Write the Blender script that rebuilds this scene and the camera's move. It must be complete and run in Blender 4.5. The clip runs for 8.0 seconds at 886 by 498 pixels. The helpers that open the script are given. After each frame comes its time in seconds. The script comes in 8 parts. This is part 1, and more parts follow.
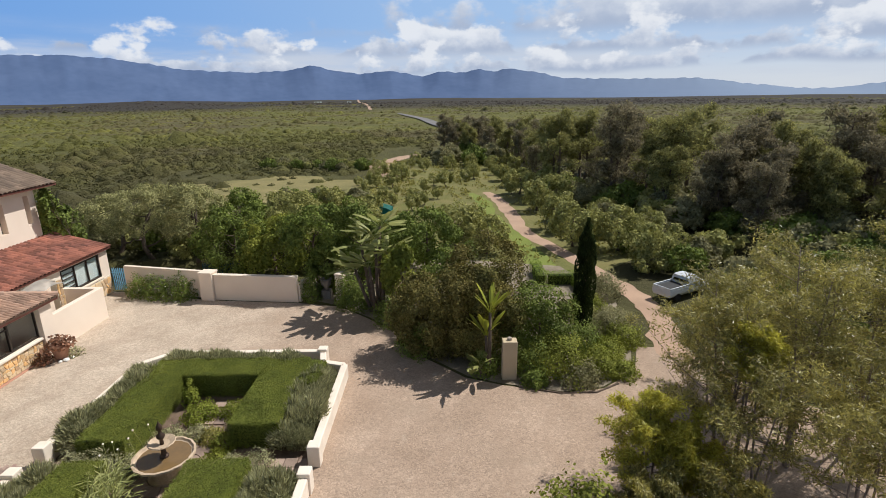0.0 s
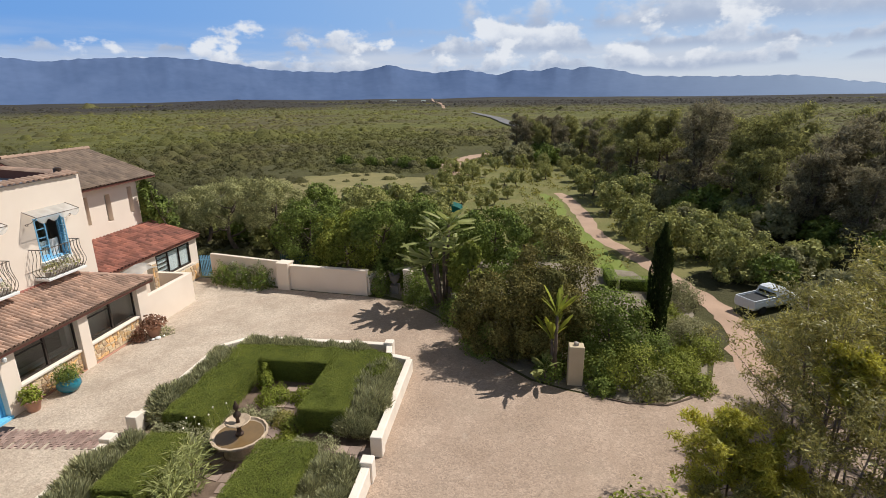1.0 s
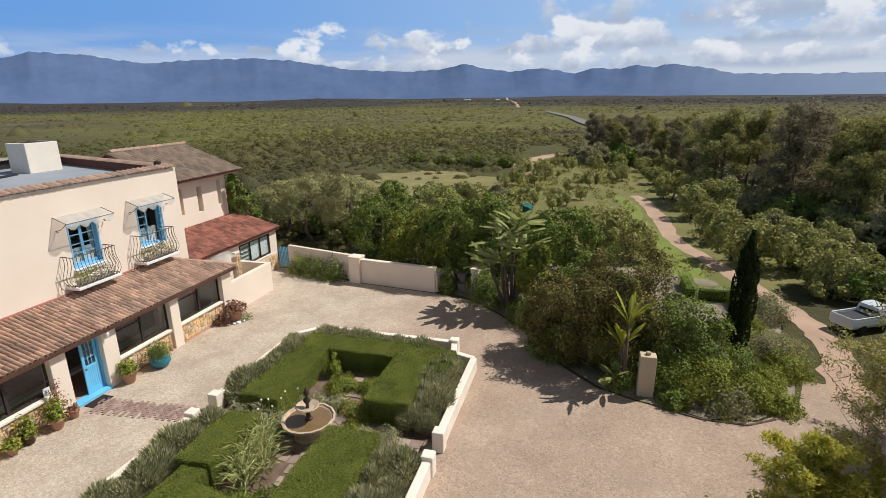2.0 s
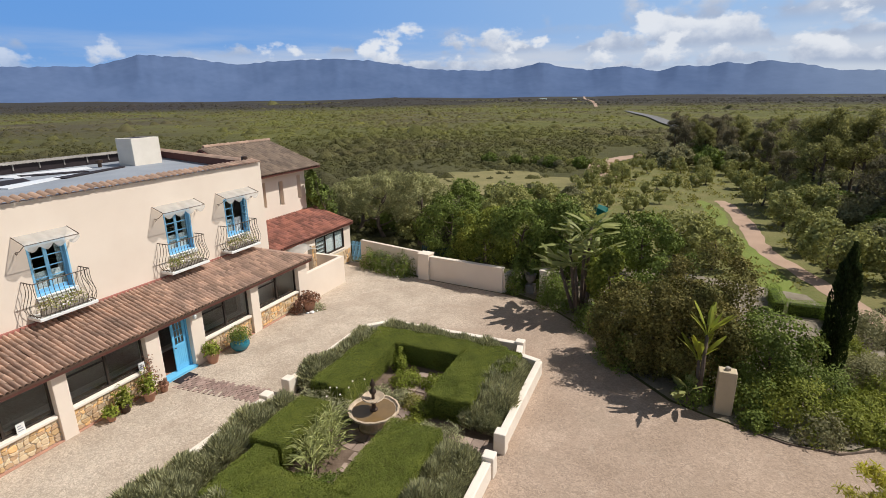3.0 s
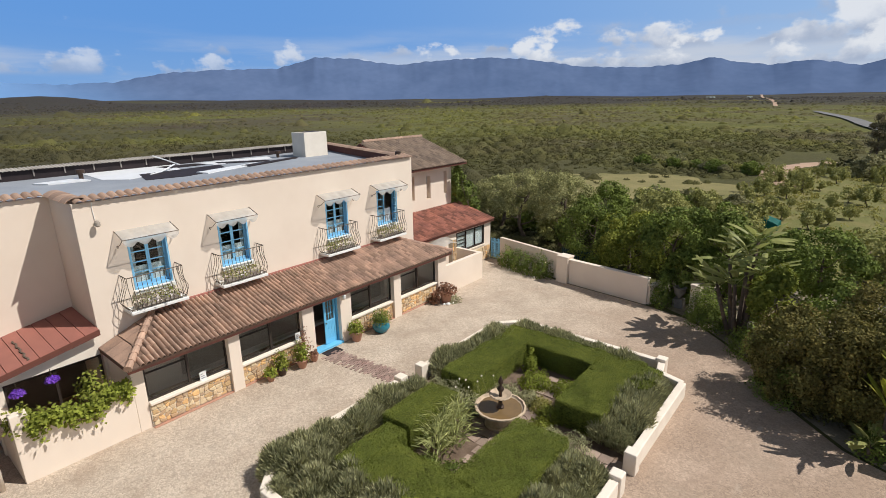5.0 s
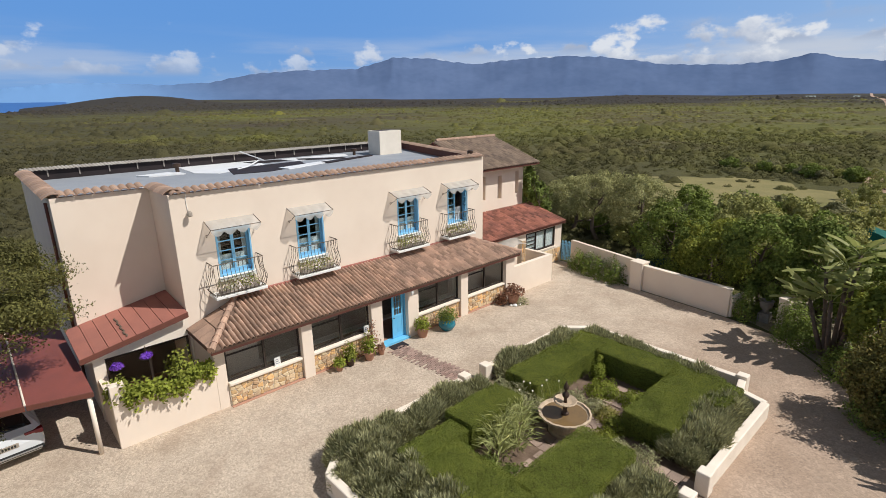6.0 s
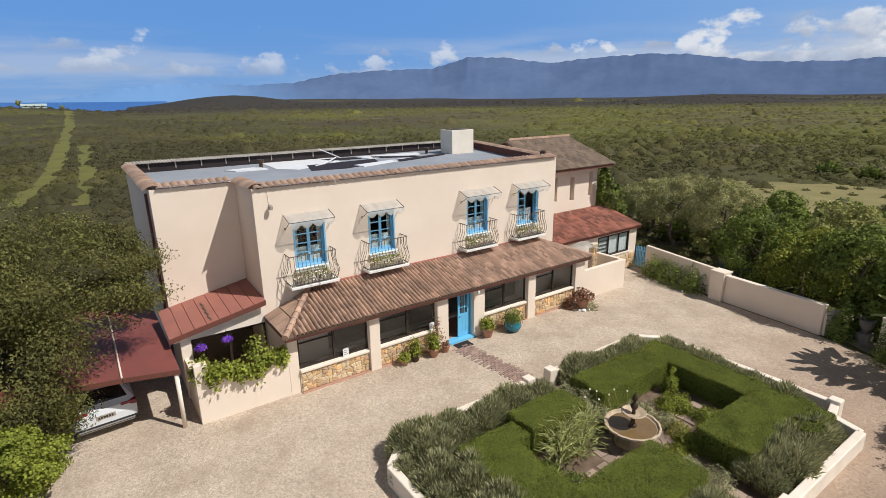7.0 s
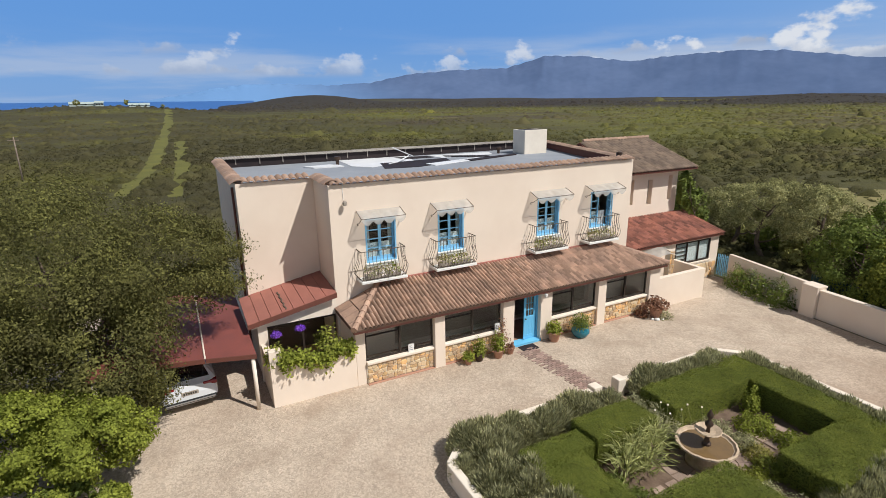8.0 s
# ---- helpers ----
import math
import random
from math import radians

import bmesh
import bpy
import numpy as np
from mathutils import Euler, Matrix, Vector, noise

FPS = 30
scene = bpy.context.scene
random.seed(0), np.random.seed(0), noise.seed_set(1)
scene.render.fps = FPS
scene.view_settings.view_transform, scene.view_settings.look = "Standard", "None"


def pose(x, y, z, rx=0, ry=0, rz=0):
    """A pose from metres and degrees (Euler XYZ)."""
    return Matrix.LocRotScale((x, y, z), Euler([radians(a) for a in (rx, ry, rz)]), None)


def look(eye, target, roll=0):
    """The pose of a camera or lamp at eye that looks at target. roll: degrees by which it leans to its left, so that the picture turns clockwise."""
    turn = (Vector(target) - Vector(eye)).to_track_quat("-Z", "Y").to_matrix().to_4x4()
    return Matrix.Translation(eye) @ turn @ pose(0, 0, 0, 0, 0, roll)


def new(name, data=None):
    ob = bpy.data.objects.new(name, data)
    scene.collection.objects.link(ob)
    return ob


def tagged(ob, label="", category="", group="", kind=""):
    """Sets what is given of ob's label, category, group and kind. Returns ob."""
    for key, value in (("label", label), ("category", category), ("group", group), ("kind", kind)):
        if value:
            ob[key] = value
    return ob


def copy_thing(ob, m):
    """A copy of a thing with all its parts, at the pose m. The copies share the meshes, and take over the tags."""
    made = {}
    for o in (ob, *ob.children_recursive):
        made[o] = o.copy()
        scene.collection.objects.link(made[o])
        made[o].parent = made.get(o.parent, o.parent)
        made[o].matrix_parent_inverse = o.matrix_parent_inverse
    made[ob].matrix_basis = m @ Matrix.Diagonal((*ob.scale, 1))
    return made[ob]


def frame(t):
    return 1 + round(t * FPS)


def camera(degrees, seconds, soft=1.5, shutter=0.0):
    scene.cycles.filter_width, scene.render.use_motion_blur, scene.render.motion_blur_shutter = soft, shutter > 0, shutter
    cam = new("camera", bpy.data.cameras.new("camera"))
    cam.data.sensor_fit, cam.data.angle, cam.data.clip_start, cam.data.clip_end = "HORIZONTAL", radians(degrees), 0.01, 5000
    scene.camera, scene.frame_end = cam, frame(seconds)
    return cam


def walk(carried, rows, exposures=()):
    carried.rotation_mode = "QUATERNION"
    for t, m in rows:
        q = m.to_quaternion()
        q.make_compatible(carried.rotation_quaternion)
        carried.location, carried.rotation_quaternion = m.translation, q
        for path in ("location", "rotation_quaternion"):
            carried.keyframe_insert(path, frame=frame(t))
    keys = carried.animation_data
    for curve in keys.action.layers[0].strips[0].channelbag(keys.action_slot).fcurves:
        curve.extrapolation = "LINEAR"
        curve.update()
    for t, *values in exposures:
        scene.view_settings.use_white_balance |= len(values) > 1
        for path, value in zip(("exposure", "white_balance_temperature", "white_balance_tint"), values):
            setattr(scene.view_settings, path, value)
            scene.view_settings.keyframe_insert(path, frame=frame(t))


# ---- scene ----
import functools
import itertools

cam = camera(80.9, 8.0, soft=0.62)
PATH = [
    (0, look((0.0, 0.0, 10.6), (-0.0195, 19.2010, 5.0035), -0.76)),
    (0.5, look((0.0, 0.0, 10.6), (-1.3162, 19.1546, 4.9993), -0.76)),
    (1, look((0.0, 0.0, 10.6), (-2.6239, 19.0187, 4.9960), -0.77)),
    (1.5, look((0.0, 0.0, 10.6), (-3.9186, 18.7940, 4.9937), -0.77)),
    (3, look((0.0, 0.0, 10.6), (-7.6901, 17.5903, 4.9925), -0.79)),
    (3.5, look((0.0, 0.0, 10.6), (-8.8799, 17.0211, 4.9940), -0.79)),
    (4, look((0.0, 0.0, 10.6), (-10.0301, 16.3706, 4.9964), -0.80)),
    (4.5, look((0.0, 0.0, 10.6), (-11.1442, 15.6347, 4.9999), -0.80)),
    (6, look((0.0, 0.0, 10.6), (-14.1175, 13.0197, 5.0159), -0.81)),
    (6.5, look((0.0, 0.0, 10.6), (-14.9735, 12.0288, 5.0231), -0.82)),
    (7, look((0.0, 0.0, 10.6), (-15.7591, 10.9837, 5.0314), -0.82)),
    (7.5, look((0.0, 0.0, 10.6), (-16.4738, 9.8846, 5.0405), -0.83)),
    (8, look((0.0, 0.0, 10.6), (-17.1089, 8.7458, 5.0507), -0.83)),
]
walk(cam, PATH, [(0, 0.06), (4, 0.0), (8, -0.05)])

# ---------------------------------------------------------------- light
SUN_WAY = Vector((0.65, 0.43, 1.0)).normalized()
sun = new("sun", bpy.data.lights.new("sun", "SUN"))
sun.data.energy, sun.data.angle, sun.data.color = 4.65, radians(0.55), (1.0, 0.975, 0.94)
sun.matrix_basis = look(SUN_WAY * 60, (0, 0, 0))


def build_sky():
    w = bpy.data.worlds.new("sky")
    scene.world = w
    w.use_nodes = True
    nt = w.node_tree
    nt.nodes.clear()
    N, Lk = nt.nodes.new, nt.links.new
    out, bg = N("ShaderNodeOutputWorld"), N("ShaderNodeBackground")
    sky = N("ShaderNodeTexSky")
    sky.sky_type, sky.sun_disc = "NISHITA", False
    sky.sun_elevation = math.asin(SUN_WAY.z)
    sky.sun_rotation = math.atan2(SUN_WAY.x, SUN_WAY.y)
    sky.altitude, sky.air_density, sky.dust_density, sky.ozone_density = 50, 1.0, 0.6, 2.0
    tc = N("ShaderNodeTexCoord")
    sep = N("ShaderNodeSeparateXYZ")
    Lk(tc.outputs["Generated"], sep.inputs[0])

    def m(op, a, b=None, c=None):
        n = N("ShaderNodeMath")
        n.operation = op
        for i, v in enumerate((a, b, c)):
            if v is None:
                continue
            if isinstance(v, (int, float)):
                n.inputs[i].default_value = v
            else:
                Lk(v, n.inputs[i])
        return n.outputs[0]

    def noise_at(vec, scale, detail, rough=0.55):
        n = N("ShaderNodeTexNoise")
        n.inputs["Scale"].default_value, n.inputs["Detail"].default_value, n.inputs["Roughness"].default_value = scale, detail, rough
        Lk(vec, n.inputs["Vector"])
        return n.outputs["Fac"]

    def smooth(v, a, b, lo=0.0, hi=1.0):
        n = N("ShaderNodeMapRange")
        n.interpolation_type = "SMOOTHSTEP"
        for i, q in enumerate((a, b, lo, hi)):
            n.inputs[i + 1].default_value = q
        Lk(v, n.inputs[0])
        return n.outputs[0]

    def blend(f, a, b):
        n = N("ShaderNodeMix")
        n.data_type = "RGBA"
        Lk(f, n.inputs[0])
        for i, q in ((6, a), (7, b)):
            if isinstance(q, tuple):
                n.inputs[i].default_value = (*q, 1)
            else:
                Lk(q, n.inputs[i])
        return n.outputs[2]

    def place(a, b, c):
        n = N("ShaderNodeCombineXYZ")
        for i, v in enumerate((a, b, c)):
            if isinstance(v, (int, float)):
                n.inputs[i].default_value = v
            else:
                Lk(v, n.inputs[i])
        return n.outputs[0]

    x, y, z = sep.outputs
    az = m("MULTIPLY", m("ARCTAN2", x, y), 57.3)
    el = m("MULTIPLY", m("ARCSINE", z), 57.3)
    east = smooth(x, -0.97, 0.35)
    # clear air: deep blue over the sea, milkier towards the sun and the horizon
    clear = blend(east, (1.6, 4.2, 9.6), (4.6, 6.9, 10.4))
    milk = blend(east, (2.4, 4.9, 9.5), (8.2, 8.8, 9.7))
    air = blend(m("MULTIPLY", smooth(el, 7.5, 0.5), 0.95), clear, milk)
    air = blend(smooth(el, 9.0, 45.0, 0.92, 0.1), sky.outputs[0], air)

    air = blend(smooth(el, 12.0, 38.0, 0.0, 0.62), air, (2.5, 2.55, 2.55))

    # thin grey-white veil low over the range
    veil = noise_at(place(m("MULTIPLY", az, 0.05), m("MULTIPLY", el, 0.42), 4.0), 1.0, 6)
    veil = m("MULTIPLY", smooth(veil, 0.40, 0.66), m("MULTIPLY", smooth(el, 7.5, 3.2), smooth(x, -1.0, -0.2, 0.45, 0.95)))
    air = blend(veil, air, (7.2, 7.9, 9.2))

    # rows of heaped clouds with flat bases, fuller towards the sun
    for base, height, size, level, lean, seed in ((13.0, 60.0, 0.04, 0.54, 0.10, 11.0), (6.0, 7.0, 0.085, 0.455, 0.30, 7.0), (4.2, 3.6, 0.17, 0.42, 0.12, 1.0), (2.4, 2.8, 0.20, 0.395, 0.05, 3.0)):
        wob = m("MULTIPLY_ADD", noise_at(place(m("MULTIPLY", az, 0.05), seed, 0.0), 1.0, 2), 2.4, -1.2)
        h = m("DIVIDE", m("SUBTRACT", m("SUBTRACT", el, base), wob), height)
        lump = noise_at(place(m("MULTIPLY", az, size), m("MULTIPLY", el, size * 1.5), seed), 1.0, 9, 0.53)
        part_cover = noise_at(place(m("MULTIPLY", az, size * 0.28), seed + 5.0, 0.0), 1.0, 2)
        d = m("ADD", m("SUBTRACT", lump, level), m("MULTIPLY_ADD", part_cover, 0.35, -0.175))
        d = m("ADD", d, m("MULTIPLY", m("MAXIMUM", h, 0.0), -0.17))
        d = m("ADD", d, m("MULTIPLY", m("ADD", x, 0.1), lean))
        alpha = m("MULTIPLY", m("MULTIPLY", smooth(d, 0.0, 0.085), smooth(h, -0.10, 0.16)), smooth(x, -1.0, -0.5, 0.55, 0.93))
        lit = m("ADD", m("MULTIPLY", h, 1.1), m("MULTIPLY_ADD", noise_at(place(m("MULTIPLY", az, size * 2.6), m("MULTIPLY", el, size * 3.2), seed + 9.0), 1.0, 6), 1.2, -0.62))
        air = blend(alpha, air, blend(smooth(lit, 0.0, 0.75), (5.0, 5.9, 7.7), (9.9, 10.3, 11.0)))
    Lk(air, bg.inputs[0])
    bg.inputs[1].default_value = 0.077
    Lk(bg.outputs[0], out.inputs[0])


build_sky()


# ---------------------------------------------------------------- materials
def material(name, base, alt, rough=0.8, scale=4.0, fine=40.0, bump=0.3, mix=0.6, metal=0.0, spec=0.3, island=0.0, piece=0.0, trans=0.0, dist=0.01, through_gain=1.0, shades=()):
    """A surface of two colours, mixed by coarse and fine noise at real size, with relief; island or piece vary its brightness."""
    mt = bpy.data.materials.new(name)
    mt.use_nodes = True
    nt = mt.node_tree
    N, Lk = nt.nodes.new, nt.links.new
    b = nt.nodes["Principled BSDF"]
    tc = N("ShaderNodeTexCoord")
    geo = N("ShaderNodeNewGeometry")
    a, c = N("ShaderNodeTexNoise"), N("ShaderNodeTexNoise")
    a.inputs["Scale"].default_value, a.inputs["Detail"].default_value = scale, 5
    c.inputs["Scale"].default_value, c.inputs["Detail"].default_value = fine, 3
    Lk(geo.outputs["Position"], a.inputs["Vector"])
    Lk(geo.outputs["Position"], c.inputs["Vector"])
    add = N("ShaderNodeMath")
    add.operation = "MULTIPLY_ADD"
    Lk(c.outputs["Fac"], add.inputs[0])
    add.inputs[1].default_value = 0.5
    Lk(a.outputs["Fac"], add.inputs[2])
    mr = N("ShaderNodeMapRange")
    mr.inputs[1].default_value, mr.inputs[2].default_value = 0.55, 0.95
    mr.inputs[4].default_value = mix
    Lk(add.outputs[0], mr.inputs[0])
    mx = N("ShaderNodeMix")
    mx.data_type = "RGBA"
    mx.inputs[6].default_value, mx.inputs[7].default_value = (*base, 1), (*alt, 1)
    Lk(mr.outputs[0], mx.inputs[0])
    col = mx.outputs[2]
    if shades:
        cr = N("ShaderNodeValToRGB")
        cr.color_ramp.interpolation = "CONSTANT"
        for i, c4 in enumerate(shades):
            el = cr.color_ramp.elements[i] if i < 2 else cr.color_ramp.elements.new(i / len(shades))
            el.position, el.color = i / len(shades), (*c4, 1)
        Lk(N("ShaderNodeObjectInfo").outputs["Random"], cr.inputs[0])
        ms2 = N("ShaderNodeMix")
        ms2.data_type, ms2.blend_type = "RGBA", "MULTIPLY"
        ms2.inputs[0].default_value = 1.0
        Lk(col, ms2.inputs[6])
        Lk(cr.outputs[0], ms2.inputs[7])
        col = ms2.outputs[2]
    if island or piece:
        hv = N("ShaderNodeHueSaturation")
        v = N("ShaderNodeMath")
        v.operation = "MULTIPLY_ADD"
        if island:
            Lk(geo.outputs["Random Per Island"], v.inputs[0])
        else:
            Lk(N("ShaderNodeObjectInfo").outputs["Random"], v.inputs[0])
        v.inputs[1].default_value, v.inputs[2].default_value = island or piece, 1 - (island or piece) / 2
        Lk(v.outputs[0], hv.inputs["Value"])
        Lk(col, hv.inputs["Color"])
        col = hv.outputs[0]
    Lk(col, b.inputs["Base Color"])
    b.inputs["Roughness"].default_value, b.inputs["Metallic"].default_value = rough, metal
    b.inputs["Specular IOR Level"].default_value = spec
    if bump:
        bp = N("ShaderNodeBump")
        bp.inputs["Strength"].default_value, bp.inputs["Distance"].default_value = bump, dist
        Lk(c.outputs["Fac"], bp.inputs["Height"])
        Lk(bp.outputs[0], b.inputs["Normal"])
    if trans:
        tr = N("ShaderNodeBsdfTranslucent")
        glow = N("ShaderNodeHueSaturation")
        glow.inputs["Value"].default_value, glow.inputs["Saturation"].default_value = through_gain, 1.05
        Lk(col, glow.inputs["Color"])
        Lk(glow.outputs[0], tr.inputs[0])
        ms = N("ShaderNodeMixShader")
        ms.inputs[0].default_value = trans
        Lk(b.outputs[0], ms.inputs[1])
        Lk(tr.outputs[0], ms.inputs[2])
        Lk(ms.outputs[0], nt.nodes["Material Output"].inputs[0])
    return mt


def leaves(name, base, alt, rough=0.75, vary=0.7, trans=0.27, spec=0.12):
    base, alt = ((r * 1.22, g * 1.15, b * 1.14) for r, g, b in (base, alt))
    return material(name, base, alt, rough=rough, scale=0.9, fine=3.0, bump=0, mix=0.9, spec=spec, island=vary, trans=trans, through_gain=1.6)


def glass_pane(name, tint=(0.9, 0.95, 0.95), rough=0.02):
    mt = bpy.data.materials.new(name)
    mt.use_nodes = True
    nt = mt.node_tree
    N, Lk = nt.nodes.new, nt.links.new
    lw, tr, gl, ms = N("ShaderNodeLayerWeight"), N("ShaderNodeBsdfTransparent"), N("ShaderNodeBsdfGlossy"), N("ShaderNodeMixShader")
    pw, fr = N("ShaderNodeMath"), N("ShaderNodeMath")
    pw.operation, fr.operation = "POWER", "MULTIPLY_ADD"
    pw.inputs[1].default_value = 4.0
    fr.inputs[1].default_value, fr.inputs[2].default_value = 0.6, 0.045
    Lk(lw.outputs["Facing"], pw.inputs[0])
    Lk(pw.outputs[0], fr.inputs[0])
    tr.inputs[0].default_value = (*tint, 1)
    gl.inputs["Roughness"].default_value = rough
    Lk(fr.outputs[0], ms.inputs[0])
    Lk(tr.outputs[0], ms.inputs[1])
    Lk(gl.outputs[0], ms.inputs[2])
    Lk(ms.outputs[0], nt.nodes["Material Output"].inputs[0])
    return mt


PLASTER = material("cream_plaster", (0.785, 0.665, 0.545), (0.715, 0.59, 0.475), rough=0.9, scale=0.9, fine=60, bump=0.25, mix=0.55)
PLASTER_PALE = material("pale_garden_plaster", (0.83, 0.73, 0.61), (0.66, 0.56, 0.45), rough=0.9, scale=1.6, fine=50, bump=0.3, mix=0.6)
CHIMNEY_PLASTER = material("chimney_plaster", (0.74, 0.67, 0.57), (0.64, 0.57, 0.48), rough=0.9, scale=2, fine=50, bump=0.2)
WHITE_PAINT = material("white_paint", (0.8, 0.79, 0.75), (0.68, 0.66, 0.6), rough=0.6, scale=3, fine=30, bump=0.1)
TILE = material("clay_tile", (0.47, 0.30, 0.21), (0.27, 0.18, 0.135), rough=0.85, scale=1.5, fine=25, bump=0.5, mix=0.9, piece=0.6)
TILE_JOINED = material("clay_tile_joined", (0.47, 0.30, 0.21), (0.27, 0.18, 0.135), rough=0.85, scale=1.5, fine=25, bump=0.5, mix=0.9, island=0.6)
# clay under-tiles, painted darker so the gaps between tiles look shaded
TILE_GAP_SHADE = material("shaded_tile_bed", (0.17, 0.105, 0.075), (0.11, 0.075, 0.055), rough=0.95, scale=2, fine=25, bump=0.4, mix=0.9)
TILE_CAP = material("parapet_tile", (0.43, 0.28, 0.195), (0.28, 0.19, 0.14), rough=0.85, scale=1.2, fine=25, bump=0.4, mix=0.8, piece=0.4)
TILE_WING = material("wing_roof_tile", (0.225, 0.16, 0.115), (0.125, 0.095, 0.075), rough=0.9, scale=1.0, fine=18, bump=0.4, mix=0.8, island=0.45)
TILE_RED = material("red_roof_tile", (0.30, 0.115, 0.075), (0.155, 0.065, 0.05), rough=0.85, scale=1.0, fine=18, bump=0.4, mix=0.9, island=0.75)
SHEET_RED = material("red_roof_sheet", (0.36, 0.14, 0.105), (0.27, 0.11, 0.085), rough=0.7, scale=2, fine=25, bump=0.2, mix=0.7)
MAROON = material("maroon_roof_sheet", (0.235, 0.07, 0.055), (0.175, 0.058, 0.048), rough=0.55, scale=1.2, fine=20, bump=0.15, mix=0.8)
FASCIA = material("brown_fascia", (0.17, 0.06, 0.04), (0.11, 0.045, 0.035), rough=0.7, scale=3, fine=30, bump=0.2)
ROOF_GREY = material("grey_roof_membrane", (0.30, 0.315, 0.34), (0.23, 0.245, 0.27), rough=0.75, scale=0.6, fine=10, bump=0.2, mix=0.8)
ROOF_SILVER = material("silver_roof_paint", (0.74, 0.74, 0.74), (0.62, 0.62, 0.62), rough=0.5, scale=1, fine=10, bump=0.2)
BITUMEN = material("bitumen", (0.018, 0.013, 0.014), (0.04, 0.025, 0.025), rough=0.7, scale=1, fine=10, bump=0.3)
BLUE = material("blue_paint", (0.19, 0.45, 0.66), (0.27, 0.52, 0.70), rough=0.55, scale=3, fine=30, bump=0.1, mix=0.6)
BLUE_DOOR = material("blue_door_paint", (0.13, 0.46, 0.72), (0.19, 0.52, 0.74), rough=0.5, scale=3, fine=30, bump=0.1, mix=0.5)
IRON = material("wrought_iron", (0.10, 0.085, 0.07), (0.16, 0.10, 0.065), rough=0.6, scale=8, fine=60, bump=0.2, metal=0.4)
DARK_FRAME = material("dark_window_frame", (0.035, 0.025, 0.02), (0.05, 0.035, 0.025), rough=0.5, scale=5, fine=40, bump=0.1)
# dark brown that paints interior shade, not a measured wall colour
INTERIOR = material("interior_shade", (0.10, 0.08, 0.06), (0.07, 0.055, 0.045), rough=0.9, scale=1, fine=10, bump=0)
CURTAIN = material("white_curtain", (0.86, 0.86, 0.84), (0.76, 0.76, 0.74), rough=0.9, scale=6, fine=40, bump=0.1, trans=0.3)

GLASS = glass_pane("window_glass")


def clear_sheet():
    mt = material("weathered_clear_sheet", (0.78, 0.77, 0.73), (0.60, 0.58, 0.53), rough=0.3, scale=4, fine=30, bump=0.15, trans=0.45)
    nt = mt.node_tree
    out = nt.nodes["Material Output"]
    src = out.inputs[0].links[0].from_socket
    ms, tr = nt.nodes.new("ShaderNodeMixShader"), nt.nodes.new("ShaderNodeBsdfTransparent")
    ms.inputs[0].default_value = 0.45
    nt.links.new(src, ms.inputs[1])
    nt.links.new(tr.outputs[0], ms.inputs[2])
    nt.links.new(ms.outputs[0], out.inputs[0])
    return mt


AWNING = clear_sheet()
STONE = material("golden_stone", (0.74, 0.64, 0.50), (0.56, 0.47, 0.37), rough=0.9, scale=3, fine=22, bump=0.6, mix=0.9, piece=0.35,
                 shades=((0.95, 0.74, 0.48), (0.78, 0.66, 0.54), (1.0, 0.90, 0.72), (0.70, 0.54, 0.40), (0.92, 0.80, 0.64), (1.0, 0.72, 0.42)))
MORTAR = material("pale_mortar", (0.66, 0.58, 0.47), (0.54, 0.47, 0.37), rough=0.95, scale=4, fine=40, bump=0.4)
BRICK = material("worn_paving_brick", (0.27, 0.17, 0.14), (0.34, 0.25, 0.20), rough=0.9, scale=1.6, fine=20, bump=0.5, mix=0.9, piece=0.5)
PAVER = material("brown_paver", (0.38, 0.28, 0.22), (0.25, 0.18, 0.14), rough=0.9, scale=2, fine=20, bump=0.5, mix=0.9, piece=0.5)
CAST_STONE = material("cast_stone", (0.46, 0.40, 0.33), (0.25, 0.21, 0.17), rough=0.9, scale=3, fine=30, bump=0.4, mix=0.9)
FOUNTAIN_STONE = material("tan_cast_stone", (0.60, 0.46, 0.32), (0.36, 0.27, 0.185), rough=0.9, scale=3, fine=30, bump=0.4, mix=0.9)
SHEET_EDGE = material("weathered_sheet_edge", (0.36, 0.33, 0.29), (0.22, 0.19, 0.17), rough=0.7, scale=1.5, fine=20, bump=0.3, mix=0.9)
FINIAL = material("dark_cast_iron", (0.06, 0.04, 0.03), (0.10, 0.06, 0.04), rough=0.5, scale=8, fine=40, bump=0.2, metal=0.3)
POOL = material("brown_pool_water", (0.20, 0.125, 0.055), (0.15, 0.10, 0.05), rough=0.08, scale=3, fine=8, bump=0.05, spec=0.5)
TERRACOTTA = material("terracotta", (0.46, 0.25, 0.17), (0.36, 0.2, 0.14), rough=0.85, scale=5, fine=40, bump=0.2)
TEAL = material("teal_glaze", (0.015, 0.19, 0.25), (0.02, 0.12, 0.17), rough=0.15, scale=4, fine=20, bump=0.05, spec=0.6)
SOIL = material("bed_soil", (0.12, 0.08, 0.055), (0.20, 0.14, 0.10), rough=1, scale=4, fine=30, bump=0.8, mix=0.9)
BARK = material("grey_bark", (0.16, 0.115, 0.085), (0.08, 0.06, 0.045), rough=0.95, scale=5, fine=30, bump=0.6, mix=0.9)
BARK_PALE = material("pale_bark", (0.30, 0.24, 0.19), (0.14, 0.10, 0.08), rough=0.95, scale=4, fine=30, bump=0.5, mix=0.9)
HEDGE_CORE = material("hedge_shade_core", (0.04, 0.05, 0.012), (0.025, 0.03, 0.008), rough=1, scale=6, fine=40, bump=0.8)

